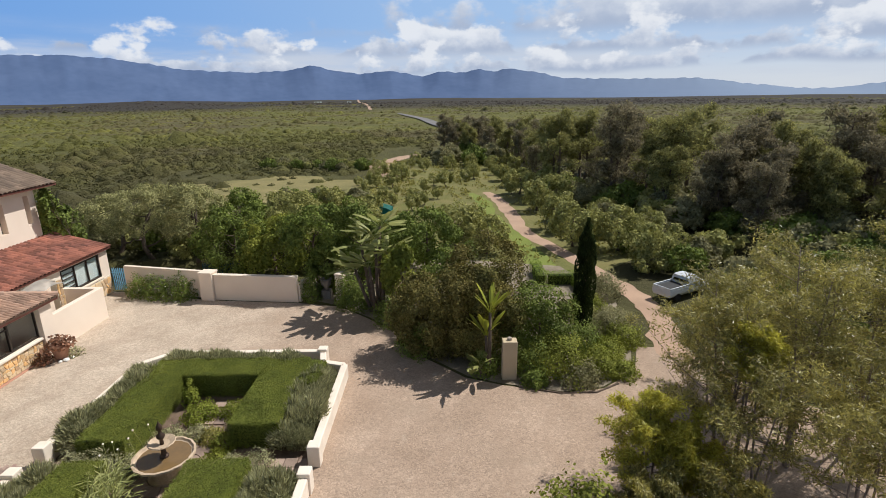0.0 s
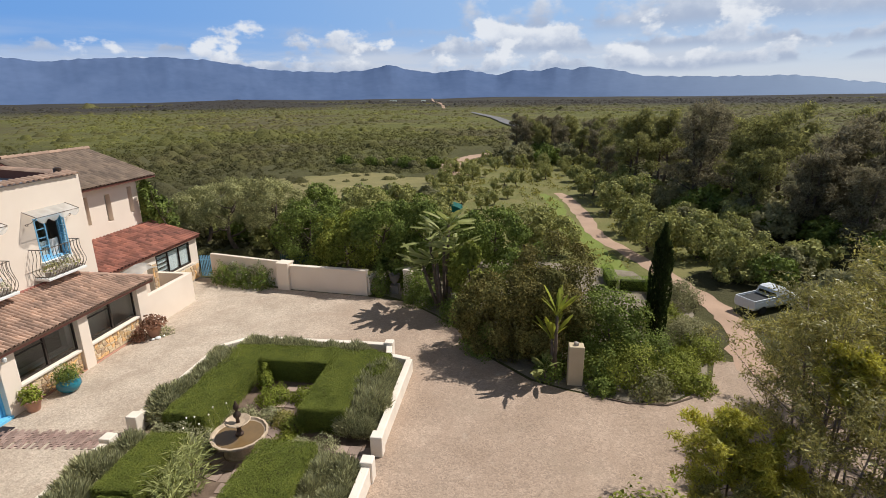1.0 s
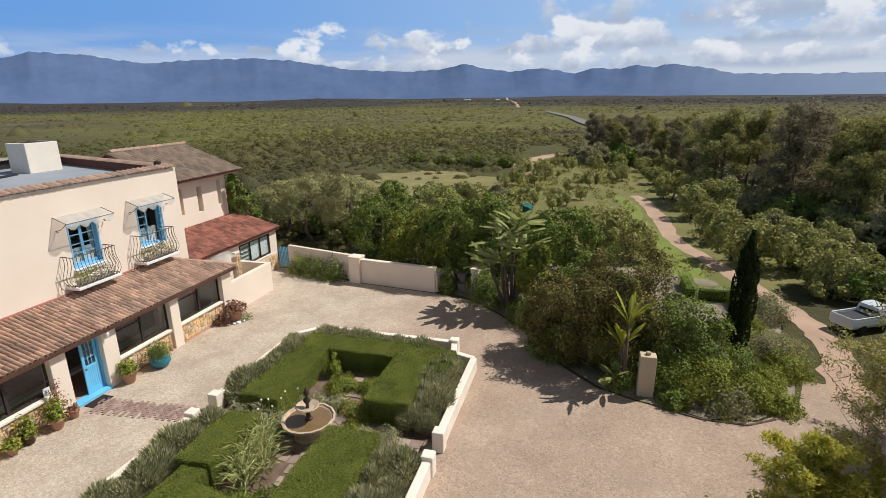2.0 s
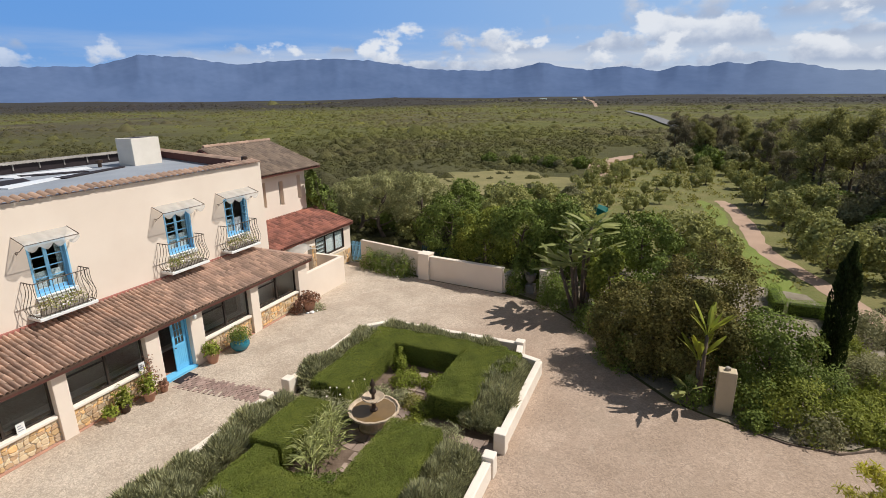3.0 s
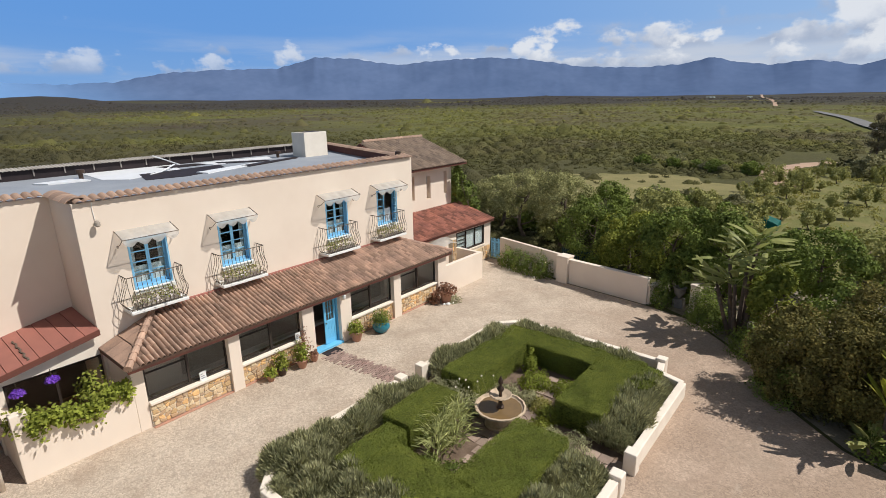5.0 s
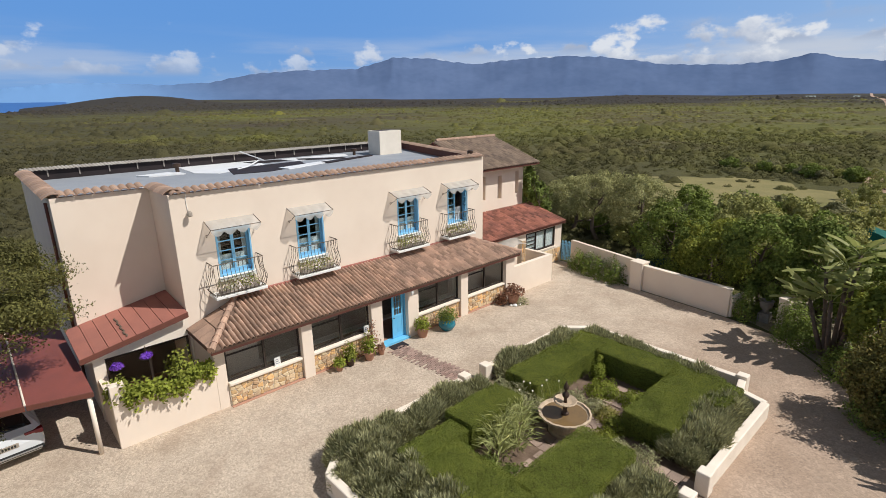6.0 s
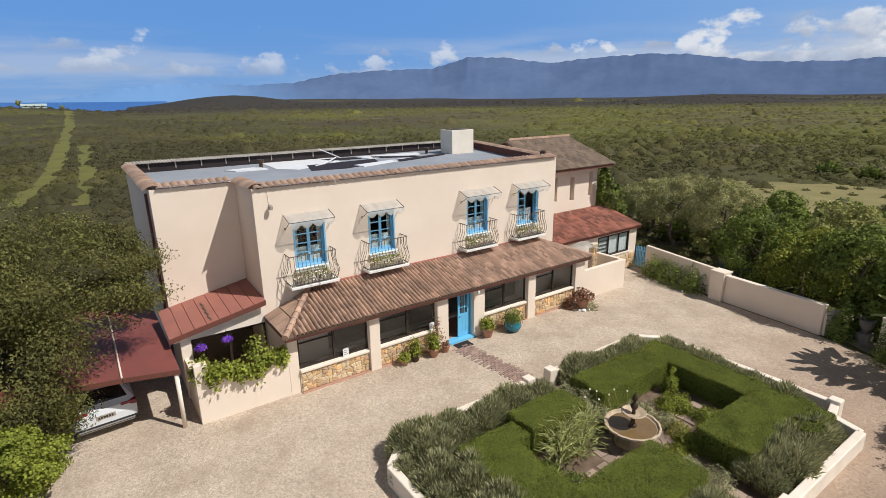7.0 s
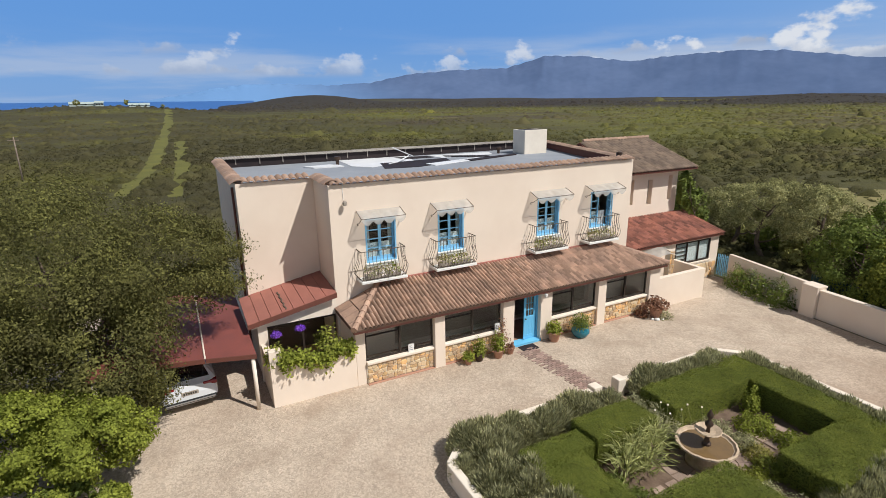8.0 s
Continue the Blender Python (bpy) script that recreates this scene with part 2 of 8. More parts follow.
L_HEDGE = leaves("hedge_leaf", (0.152, 0.178, 0.033), (0.10, 0.127, 0.024), vary=0.55, trans=0.05)
L_BOX = leaves("bright_box_leaf", (0.20, 0.28, 0.045), (0.14, 0.21, 0.035), vary=0.4, trans=0.14)
L_LAVENDER = leaves("lavender_leaf", (0.315, 0.32, 0.18), (0.19, 0.2, 0.105), vary=0.95)
L_OLIVE = leaves("olive_leaf", (0.29, 0.295, 0.105), (0.18, 0.19, 0.062), trans=0.2)
L_GREEN = leaves("green_leaf", (0.16, 0.208, 0.045), (0.08, 0.108, 0.025), trans=0.15)
L_BRIGHT = leaves("bright_leaf", (0.215, 0.238, 0.045), (0.13, 0.158, 0.03), trans=0.22)
L_LIME = leaves("lime_leaf", (0.215, 0.25, 0.042), (0.145, 0.178, 0.032), vary=0.85)
L_BRONZE = leaves("bronze_leaf", (0.172, 0.148, 0.046), (0.09, 0.095, 0.028), vary=1.0, trans=0.18)
L_GUM = leaves("gum_leaf", (0.285, 0.262, 0.075), (0.155, 0.15, 0.05), rough=0.42, vary=0.95, spec=0.42, trans=0.34)
L_GUM_YELLOW = leaves("young_gum_leaf", (0.36, 0.345, 0.055), (0.25, 0.25, 0.048), rough=0.5, spec=0.3, trans=0.42)
L_GUM_FAR = leaves("gum_leaf_far", (0.235, 0.235, 0.085), (0.13, 0.132, 0.05), vary=0.9, trans=0.36)
L_GUM_GREY = leaves("grey_gum_leaf", (0.20, 0.182, 0.108), (0.11, 0.10, 0.062), vary=0.9, trans=0.34)
L_OLIVE_PALE = leaves("old_olive_leaf", (0.33, 0.335, 0.15), (0.175, 0.18, 0.075), vary=0.9, trans=0.16)
L_SAGE = leaves("sage_leaf", (0.25, 0.245, 0.13), (0.165, 0.165, 0.08))
L_WEED = leaves("weed_leaf", (0.26, 0.25, 0.075), (0.18, 0.175, 0.055))
L_LEFT = leaves("waxberry_leaf", (0.135, 0.14, 0.042), (0.07, 0.07, 0.028), vary=1.0)
L_PALM = leaves("strelitzia_leaf", (0.285, 0.305, 0.11), (0.185, 0.21, 0.072), rough=0.45, vary=0.6)
L_PALM_YELLOW = leaves("yellowed_strelitzia_leaf", (0.30, 0.32, 0.05), (0.20, 0.25, 0.04), rough=0.4, vary=0.5)
L_CYPRESS = leaves("cypress_leaf", (0.034, 0.048, 0.014), (0.021, 0.030, 0.010))
L_DRY = leaves("dry_leaf", (0.247, 0.143, 0.091), (0.156, 0.091, 0.065))
L_STRAP = leaves("strap_leaf", (0.34, 0.36, 0.15), (0.22, 0.25, 0.09), vary=0.8)
L_PURPLE = leaves("purple_petal", (0.16, 0.05, 0.45), (0.25, 0.12, 0.5))
L_WHITE = leaves("white_petal", (0.75, 0.72, 0.68), (0.6, 0.58, 0.55))


# ---------------------------------------------------------------- mesh helpers
def box(bm, x0, x1, y0, y1, z0, z1, bevel=0.0):
    vs = [bm.verts.new(c) for c in itertools.product((x0, x1), (y0, y1), (z0, z1))]
    fs = [bm.faces.new([vs[i] for i in f]) for f in ((0, 1, 3, 2), (4, 6, 7, 5), (0, 4, 5, 1), (2, 3, 7, 6), (0, 2, 6, 4), (1, 5, 7, 3))]
    if bevel:
        es = {e for f in fs for e in f.edges}
        bmesh.ops.bevel(bm, geom=list(es), offset=bevel, segments=2, profile=0.5, affect="EDGES")


def tube(bm, pts, radii, sides=8, cap=True):
    """A round bar along points, with one radius a point."""
    pts = [Vector(p) for p in pts]
    rings = []
    for i, p in enumerate(pts):
        d = (pts[min(i + 1, len(pts) - 1)] - pts[max(i - 1, 0)]).normalized()
        u = d.orthogonal().normalized() if abs(d.z) > 0.95 or i < 0 else d.cross(Vector((0, 0, 1))).normalized()
        v = d.cross(u)
        r = radii[i] if isinstance(radii, (list, tuple)) else radii
        rings.append([bm.verts.new(p + (u * math.cos(a) + v * math.sin(a)) * r) for a in (2 * math.pi * k / sides for k in range(sides))])
    for r0, r1 in zip(rings, rings[1:]):
        for k in range(sides):
            bm.faces.new((r0[k], r0[(k + 1) % sides], r1[(k + 1) % sides], r1[k]))
    if cap:
        bm.faces.new(rings[0][::-1])
        bm.faces.new(rings[-1])


def lathe(bm, profile, cx=0.0, cy=0.0, sides=28, flute=0.0):
    """A turned form from (radius, height) pairs; flute gives a scalloped outline."""
    rings = []
    for r, z in profile:
        rings.append([bm.verts.new((cx + r * (1 + flute * abs(math.sin(a * 8))) * math.cos(a), cy + r * (1 + flute * abs(math.sin(a * 8))) * math.sin(a), z))
                      for a in (2 * math.pi * k / sides for k in range(sides))])
    for r0, r1 in zip(rings, rings[1:]):
        for k in range(sides):
            bm.faces.new((r0[k], r0[(k + 1) % sides], r1[(k + 1) % sides], r1[k]))
    bm.faces.new(rings[0][::-1])
    bm.faces.new(rings[-1])


def mesh_of(name, bm, mat, smooth=False):
    me = bpy.data.meshes.new(name)
    bmesh.ops.recalc_face_normals(bm, faces=bm.faces)
    bm.to_mesh(me)
    bm.free()
    me.materials.append(mat)
    if smooth:
        me.shade_smooth()
    return me


def part(name, bm, mat, parent, label="", smooth=False):
    ob = new(name, mesh_of(name, bm, mat, smooth))
    ob.parent = parent
    if label:
        ob["label"] = label
    return ob


def piece(name, me, parent, m):
    ob = new(name, me)
    ob.parent = parent
    ob.matrix_basis = m
    return ob


def thing(name, label, category, x=0.0, y=0.0, z=0.0, group="", kind="", rz=0.0):
    ob = new(name)
    ob.matrix_basis = pose(x, y, z, 0, 0, rz)
    return tagged(ob, label, category, group, kind)


def single(name, bm, mat, label, category, kind="", group="", smooth=False):
    return tagged(new(name, mesh_of(name, bm, mat, smooth)), label, category, group, kind)


def raw_mesh(name, co, quads, mat):
    """A mesh from arrays of corners and of four-cornered faces."""
    co, quads = np.asarray(co, np.float32), np.asarray(quads, np.int32)
    me = bpy.data.meshes.new(name)
    me.vertices.add(len(co))
    me.vertices.foreach_set("co", co.ravel())
    me.loops.add(quads.size)
    me.loops.foreach_set("vertex_index", quads.ravel())
    me.polygons.add(len(quads))
    me.polygons.foreach_set("loop_start", np.arange(0, quads.size, 4, dtype=np.int32))
    me.update(calc_edges=True)
    me.materials.append(mat)
    return me


def unit(v):
    return v / np.maximum(np.linalg.norm(v, axis=1, keepdims=True), 1e-9)


def leaf_arrays(P, D, length, width, rng, fold=0.25, face=False):
    """One four-cornered folded leaf at each point P: growing along D, or, with face, lying flat on a skin whose normal is D."""
    n = len(P)
    D = unit(D)
    if face:
        up = unit(D + rng.normal(size=(n, 3)) * 0.38)
        D = unit(unit(np.cross(up, rng.normal(size=(n, 3)))) + up * 0.25)
        side = unit(np.cross(D, up))
    else:
        side = unit(np.cross(D, rng.normal(size=(n, 3))))
    up = np.cross(side, D)
    L = (length * rng.uniform(0.6, 1.3, n))[:, None]
    Wd = (width * rng.uniform(0.7, 1.3, n))[:, None]
    mid = P + D * L * 0.45 + up * Wd * fold
    co = np.stack([P, mid + side * Wd, P + D * L, mid - side * Wd], 1).reshape(-1, 3)
    return co, np.arange(4 * n).reshape(n, 4)


def leaf_mesh(name, P, D, length, width, mat, rng, fold=0.25, face=False):
    co, q = leaf_arrays(P, D, length, width, rng, fold, face)
    return raw_mesh(name, co, q, mat)


def crown_points(rng, centre, radii, clumps, n, spread=0.33, low=-0.75, fill=0.2, loose=0.12):
    """Leaf points and directions on many small uneven clumps that fill out a rounded crown."""
    c = unit(rng.normal(size=(clumps, 3)))
    c[:, 2] = np.where(c[:, 2] < low, -c[:, 2], c[:, 2])
    c *= rng.uniform(0.55, 1.0, (clumps, 1)) ** 0.6
    c *= (1 - 0.55 * spread)
    size = spread * rng.uniform(0.55, 1.25, clumps)
    k = rng.integers(0, clumps, n)
    d = unit(rng.normal(size=(n, 3)) + 0.9 * unit(c)[k] + np.array([0, 0, 0.35]))
    shell = np.where(rng.random(n) < fill, rng.uniform(0.2, 0.8, n), 0.86 + loose * 2.2 * rng.random(n) ** 2)
    form = rng.uniform(0.75, 1.25, (clumps, 3))
    knob = 1 + 0.22 * np.sin(d[:, 0] * 5 + k) * np.sin(d[:, 1] * 5 + 2 * k)
    P = (c[k] + d * form[k] * (size[k] * shell * knob)[:, None]) * np.array(radii) + np.array(centre)
    return P, d


def limbs(bm, rng, base, top, radius, spread, count, sides=7):
    """A tapered, slightly bent trunk with limbs that reach into the crown."""
    base, top = Vector(base), Vector(top)
    bend = Vector((rng.normal() * 0.08, rng.normal() * 0.08, 0)) * (top - base).length
    trunk = [base.lerp(top, t) + bend * math.sin(t * math.pi) for t in (0, 0.15, 0.35, 0.6, 0.85, 1)]
    tube(bm, trunk, [radius * f for f in (1.35, 1.0, 0.85, 0.65, 0.4, 0.15)], sides)
    h = (top - base).length
    for i in range(count):
        t = 0.3 + 0.6 * (i + 0.5) / count
        p = base.lerp(top, t) + bend * math.sin(t * math.pi)
        a = i * 2.4 + rng.uniform(-0.4, 0.4)
        reach = spread * rng.uniform(0.55, 0.95)
        q = p + Vector((math.cos(a) * reach, math.sin(a) * reach, h * rng.uniform(0.12, 0.3)))
        r = radius * (0.6 - 0.35 * t)
        tube(bm, [p, p.lerp(q, 0.5) + Vector((0, 0, -0.04 * h)), q], [r, r * 0.6, r * 0.2], 5)


def plant(name, label, category, x, y, trunk_top, radius, crowns, leaf_len, leaf_w, mat, seed, bark=None, group="", spread=0.33, limb_count=6, z=0.0, low=-0.75, loose=0.12):
    """A tree or shrub: trunk with limbs, and a crown of many small leaves. crowns: (centre, radii, clumps, leaves)."""
    rng = np.random.default_rng(seed)
    t = thing(name, label, category, x, y, z, group)
    bm = bmesh.new()
    reach = max(max(c[1][0], c[1][1]) for c in crowns) * 0.7
    limbs(bm, rng, (0, 0, -0.05), trunk_top, radius, reach, limb_count)
    part("trunk", bm, bark or BARK, t, smooth=True)
    PP, DD = [], []
    for centre, radii, clumps, n in crowns:
        P, D = crown_points(rng, centre, radii, clumps, n, spread, low, loose=loose)
        PP.append(P)
        DD.append(D)
    P = np.concatenate(PP)
    P[:, 2] = np.maximum(P[:, 2], 0.03)
    me = leaf_mesh("crown", P, np.concatenate(DD), leaf_len * 1.3, leaf_w * 1.5, mat, rng, face=True)
    ob = new("crown", me)
    ob.parent = t
    return t


def branching_gum(name, label, x, y, h, r, seed, mat, group, stems=3, branches=9, twigs=7, per=16, bare=0.35, length=0.17, width=0.013, girth=0.06, bark=None, puff=0.16):
    """A gum tree: forked stems, limbs and thin twigs, with open sprays of long drooping leaves at the twigs."""
    rng = np.random.default_rng(seed)
    t = thing(name, label, "gum tree", x, y, 0, group)
    bm = bmesh.new()
    PP, DD = [], []
    for s in range(stems):
        a = 6.28 * s / stems + rng.uniform(-0.5, 0.5)
        lean = r * rng.uniform(0.12, 0.34) if stems > 1 else r * 0.08
        top = Vector((math.cos(a) * lean, math.sin(a) * lean, h * rng.uniform(0.8, 0.97)))
        bow = Vector((rng.normal(), rng.normal(), 0)) * 0.07 * r
        line = [Vector((0.04 * math.cos(a), 0.04 * math.sin(a), -0.05)).lerp(top, f) + bow * math.sin(f * math.pi * 1.6) for f in (0, 0.2, 0.4, 0.6, 0.8, 1)]
        tube(bm, line, [girth * f for f in (1.2, 0.95, 0.8, 0.6, 0.4, 0.12)], 6)
        for b in range(branches):
            f = bare + (0.97 - bare) * (b + rng.uniform(0.1, 0.9)) / branches
            k = min(int(f * 5), 4)
            p = line[k].lerp(line[k + 1], f * 5 - k)
            az = a + b * 2.4 + rng.uniform(-0.7, 0.7)
            reach = r * rng.uniform(0.45, 1.0) * (1.12 - 0.75 * max(f - 0.45, 0) / 0.55)
            tip = p + Vector((math.cos(az) * reach, math.sin(az) * reach, reach * rng.uniform(0.25, 0.75)))
            tip.z = min(tip.z, h * 1.02)
            mid = p.lerp(tip, 0.5) + Vector((0, 0, -0.06 * reach))
            g = girth * (0.5 - 0.3 * f)
            tube(bm, [p, mid, tip], [g, g * 0.65, g * 0.2], 5)
            for w in range(twigs):
                u = rng.uniform(0.3, 1.0)
                q = p.lerp(mid, u * 2) if u < 0.5 else mid.lerp(tip, u * 2 - 1)
                d = Vector((rng.normal(), rng.normal(), rng.uniform(-0.3, 0.9))) + (tip - p).normalized() * 0.6
                e = q + d.normalized() * r * rng.uniform(0.12, 0.3)
                tube(bm, [q, e], [g * 0.3, g * 0.12], 3)
                n = int(per * rng.uniform(0.5, 1.5))
                off = unit(rng.normal(size=(n, 3)) + np.array([0, 0, 0.25])) * rng.uniform(0.45, 1.05, (n, 1))
                back = rng.uniform(0, 0.6, (n, 1))
                ball = r * puff * rng.uniform(0.7, 1.3) * np.array([1, 1, 0.75])
                PP.append(np.array(e)[None] + off * ball - np.array(e - q)[None] * back)
                DD.append(unit(off + np.array([0, 0, 0.3])))
    part("trunk", bm, bark or BARK_PALE, t, smooth=True)
    P, D = np.concatenate(PP), np.concatenate(DD)
    P[:, 2] = np.maximum(P[:, 2], 0.05)
    ob = new("crown", leaf_mesh("crown", P, D, length, width, mat, rng, 0.3, True))
    ob.parent = t
    return t


# ---------------------------------------------------------------- ground, sea, mountains
def sm(a, b, v):
    t = np.clip((v - a) / (b - a), 0, 1)
    return t * t * (3 - 2 * t)


def rise(x, y):
    """Height of the land: flat round the house, gently rolling far away, falling towards the sea."""
    r, az = np.hypot(x, y), np.degrees(np.arctan2(-x, y))
    roll = 9 * np.sin(x / 410 + 1.3) * np.sin(y / 530 + 0.4) + 5 * np.sin(x / 170 + y / 260)
    far = sm(500, 2600, r)
    hill = 13 * far * np.exp(-((az - 66) / 16) ** 2) + 7 * far * np.exp(-((az - 20) / 30) ** 2)
    sea = sm(80, 92, az) * sm(700, 1500, r)
    ridge = 10 * np.exp(-((r - 1150) / 160) ** 2 - ((az - 29) / 4.5) ** 2) + 13 * np.exp(-((r - 1700) / 250) ** 2 - ((az - 74) / 4) ** 2) + 6 * np.exp(-((r - 950) / 130) ** 2 - ((az - 49) / 6) ** 2)
    ridge = ridge + 21 * np.exp(-((r - 1700) / 260) ** 2 - ((az - 78) / 5) ** 2) + 8.5 * np.exp(-((r - 580) / 170) ** 2 - ((az - 98) / 8) ** 2) + 3 * np.exp(-((r - 540) / 120) ** 2 - ((az - 91) / 5) ** 2)
    hill = hill + ridge
    return far * (roll * 0.6 - 4) * (1 - sea) + hill * (1 - sea) - 12 * sea


def heath_colour(nt, lift=1.0):
    """Colour of the heath by place: yellow-green, brown and dark patches from hundreds of metres down to single tufts,
    with cloud shadows painted in far out.
    """
    N, Lk = nt.nodes.new, nt.links.new
    geo = N("ShaderNodeNewGeometry")

    def tex(scale, detail=5, rough=0.6):
        n = N("ShaderNodeTexNoise")
        n.inputs["Scale"].default_value, n.inputs["Detail"].default_value, n.inputs["Roughness"].default_value = scale, detail, rough
        Lk(geo.outputs["Position"], n.inputs["Vector"])
        return n.outputs["Fac"]

    def rng(v, a, c, lo=0.0, hi=1.0):
        n = N("ShaderNodeMapRange")
        n.interpolation_type = "SMOOTHSTEP"
        for i, q in enumerate((a, c, lo, hi)):
            n.inputs[i + 1].default_value = q
        Lk(v, n.inputs[0])
        return n.outputs[0]

    def mix(f, a, c):
        n = N("ShaderNodeMix")
        n.data_type = "RGBA"
        Lk(f, n.inputs[0])
        for i, q in ((6, a), (7, c)):
            if isinstance(q, tuple):
                n.inputs[i].default_value = (*(k * lift for k in q), 1)
            else:
                Lk(q, n.inputs[i])
        return n.outputs[2]

    col = mix(rng(tex(0.011, 6), 0.40, 0.62), (0.118, 0.116, 0.036), (0.098, 0.082, 0.043))
    col = mix(rng(tex(0.05, 6, 0.65), 0.50, 0.68), col, (0.165, 0.156, 0.045))
    col = mix(rng(tex(0.0052, 5), 0.53, 0.66), col, (0.15, 0.148, 0.042))
    col = mix(rng(tex(0.0035, 5), 0.55, 0.66), col, (0.078, 0.062, 0.047))
    col = mix(rng(tex(0.03, 5, 0.7), 0.60, 0.72), col, (0.175, 0.14, 0.08))
    col = mix(rng(tex(0.45, 5, 0.7), 0.48, 0.66, 0.0, 0.6), col, (0.066, 0.068, 0.026))
    west = N("ShaderNodeSeparateXYZ")
    Lk(geo.outputs["Position"], west.inputs[0])
    brown = N("ShaderNodeMath")
    brown.operation = "MULTIPLY"
    Lk(rng(west.outputs[1], 190, 25), brown.inputs[0])
    Lk(rng(tex(0.017, 5), 0.36, 0.56, 0.35, 0.95), brown.inputs[1])
    col = mix(brown.outputs[0], col, (0.062, 0.056, 0.030))
    # far out: cloud shadows painted into the colour, dark bands between paler ones
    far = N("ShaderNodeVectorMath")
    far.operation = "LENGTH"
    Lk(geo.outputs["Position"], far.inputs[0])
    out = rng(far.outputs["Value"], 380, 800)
    cloud_shade = N("ShaderNodeMath")
    cloud_shade.operation = "MULTIPLY"
    Lk(out, cloud_shade.inputs[0])
    Lk(rng(tex(0.0013, 4, 0.55), 0.38, 0.48, 0.0, 0.9), cloud_shade.inputs[1])
    col = mix(cloud_shade.outputs[0], col, (0.042, 0.036, 0.034))
    # still further off all colour is darkened for the same cloud shade
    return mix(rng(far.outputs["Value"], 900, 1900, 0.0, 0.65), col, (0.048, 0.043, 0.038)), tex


def ground_material():
    mt = bpy.data.materials.new("ground_cover")
    mt.use_nodes = True
    nt = mt.node_tree
    N, Lk = nt.nodes.new, nt.links.new
    b = nt.nodes["Principled BSDF"]
    b.inputs["Roughness"].default_value, b.inputs["Specular IOR Level"].default_value = 1.0, 0.1
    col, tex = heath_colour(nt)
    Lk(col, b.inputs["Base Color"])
    bp = N("ShaderNodeBump")
    bp.inputs["Strength"].default_value, bp.inputs["Distance"].default_value = 0.8, 0.4
    Lk(tex(0.8, 6, 0.7), bp.inputs["Height"])
    Lk(bp.outputs[0], b.inputs["Normal"])
    return mt


def bush_material(name, lift, vary):
    """Low heath bushes: the heath's colours, far cloud shade included, each bush a little lighter or darker."""
    mt = bpy.data.materials.new(name)
    mt.use_nodes = True
    nt = mt.node_tree
    N, Lk = nt.nodes.new, nt.links.new
    b = nt.nodes["Principled BSDF"]
    b.inputs["Roughness"].default_value, b.inputs["Specular IOR Level"].default_value = 0.9, 0.12
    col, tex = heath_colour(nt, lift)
    hv, v = N("ShaderNodeHueSaturation"), N("ShaderNodeMath")
    v.operation = "MULTIPLY_ADD"
    v.inputs[1].default_value, v.inputs[2].default_value = vary, 1 - vary / 2
    Lk(N("ShaderNodeNewGeometry").outputs["Random Per Island"], v.inputs[0])
    Lk(v.outputs[0], hv.inputs["Value"])
    hv.inputs["Saturation"].default_value = 1.08
    Lk(col, hv.inputs["Color"])
    Lk(hv.outputs[0], b.inputs["Base Color"])
    bp = N("ShaderNodeBump")
    bp.inputs["Strength"].default_value, bp.inputs["Distance"].default_value = 1.0, 0.25
    Lk(tex(3.0, 5, 0.7), bp.inputs["Height"])
    Lk(bp.outputs[0], b.inputs["Normal"])
    return mt


def build_ground():
    rr = np.concatenate([[0.0], np.geomspace(4, 4900, 90)])
    aa = np.linspace(0, 2 * np.pi, 181)[:-1]
    R, A = np.meshgrid(rr[1:], aa, indexing="ij")
    x, y = -R * np.sin(A), R * np.cos(A)
    co = np.stack([x, y, rise(x, y)], -1)
    bm = bmesh.new()
    c = bm.verts.new((0, 0, 0))
    vs = [[bm.verts.new(p) for p in row] for row in co]
    n = len(aa)
    for k in range(n):
        bm.faces.new((c, vs[0][(k + 1) % n], vs[0][k]))
    for r0, r1 in zip(vs, vs[1:]):
        for k in range(n):
            bm.faces.new((r0[k], r0[(k + 1) % n], r1[(k + 1) % n], r1[k]))
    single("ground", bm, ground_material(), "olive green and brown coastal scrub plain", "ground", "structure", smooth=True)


build_ground()


def build_sea():
    sea = material("sea_water", (0.035, 0.12, 0.34), (0.045, 0.15, 0.40), rough=0.6, scale=0.004, fine=0.05, bump=0.1)
    bm = bmesh.new()
    inner, outer = [], []
    for a in np.radians(np.linspace(82, 150, 36)):
        inner.append(bm.verts.new((-1250 * math.sin(a), 1250 * math.cos(a), -8.0)))
        outer.append(bm.verts.new((-4890 * math.sin(a), 4890 * math.cos(a), 24.0)))
    for i in range(35):
        bm.faces.new((inner[i], outer[i], outer[i + 1], inner[i + 1]))
    single("water", bm, sea, "hazy deep blue sea beyond the land", "sea", "structure")


build_sea()

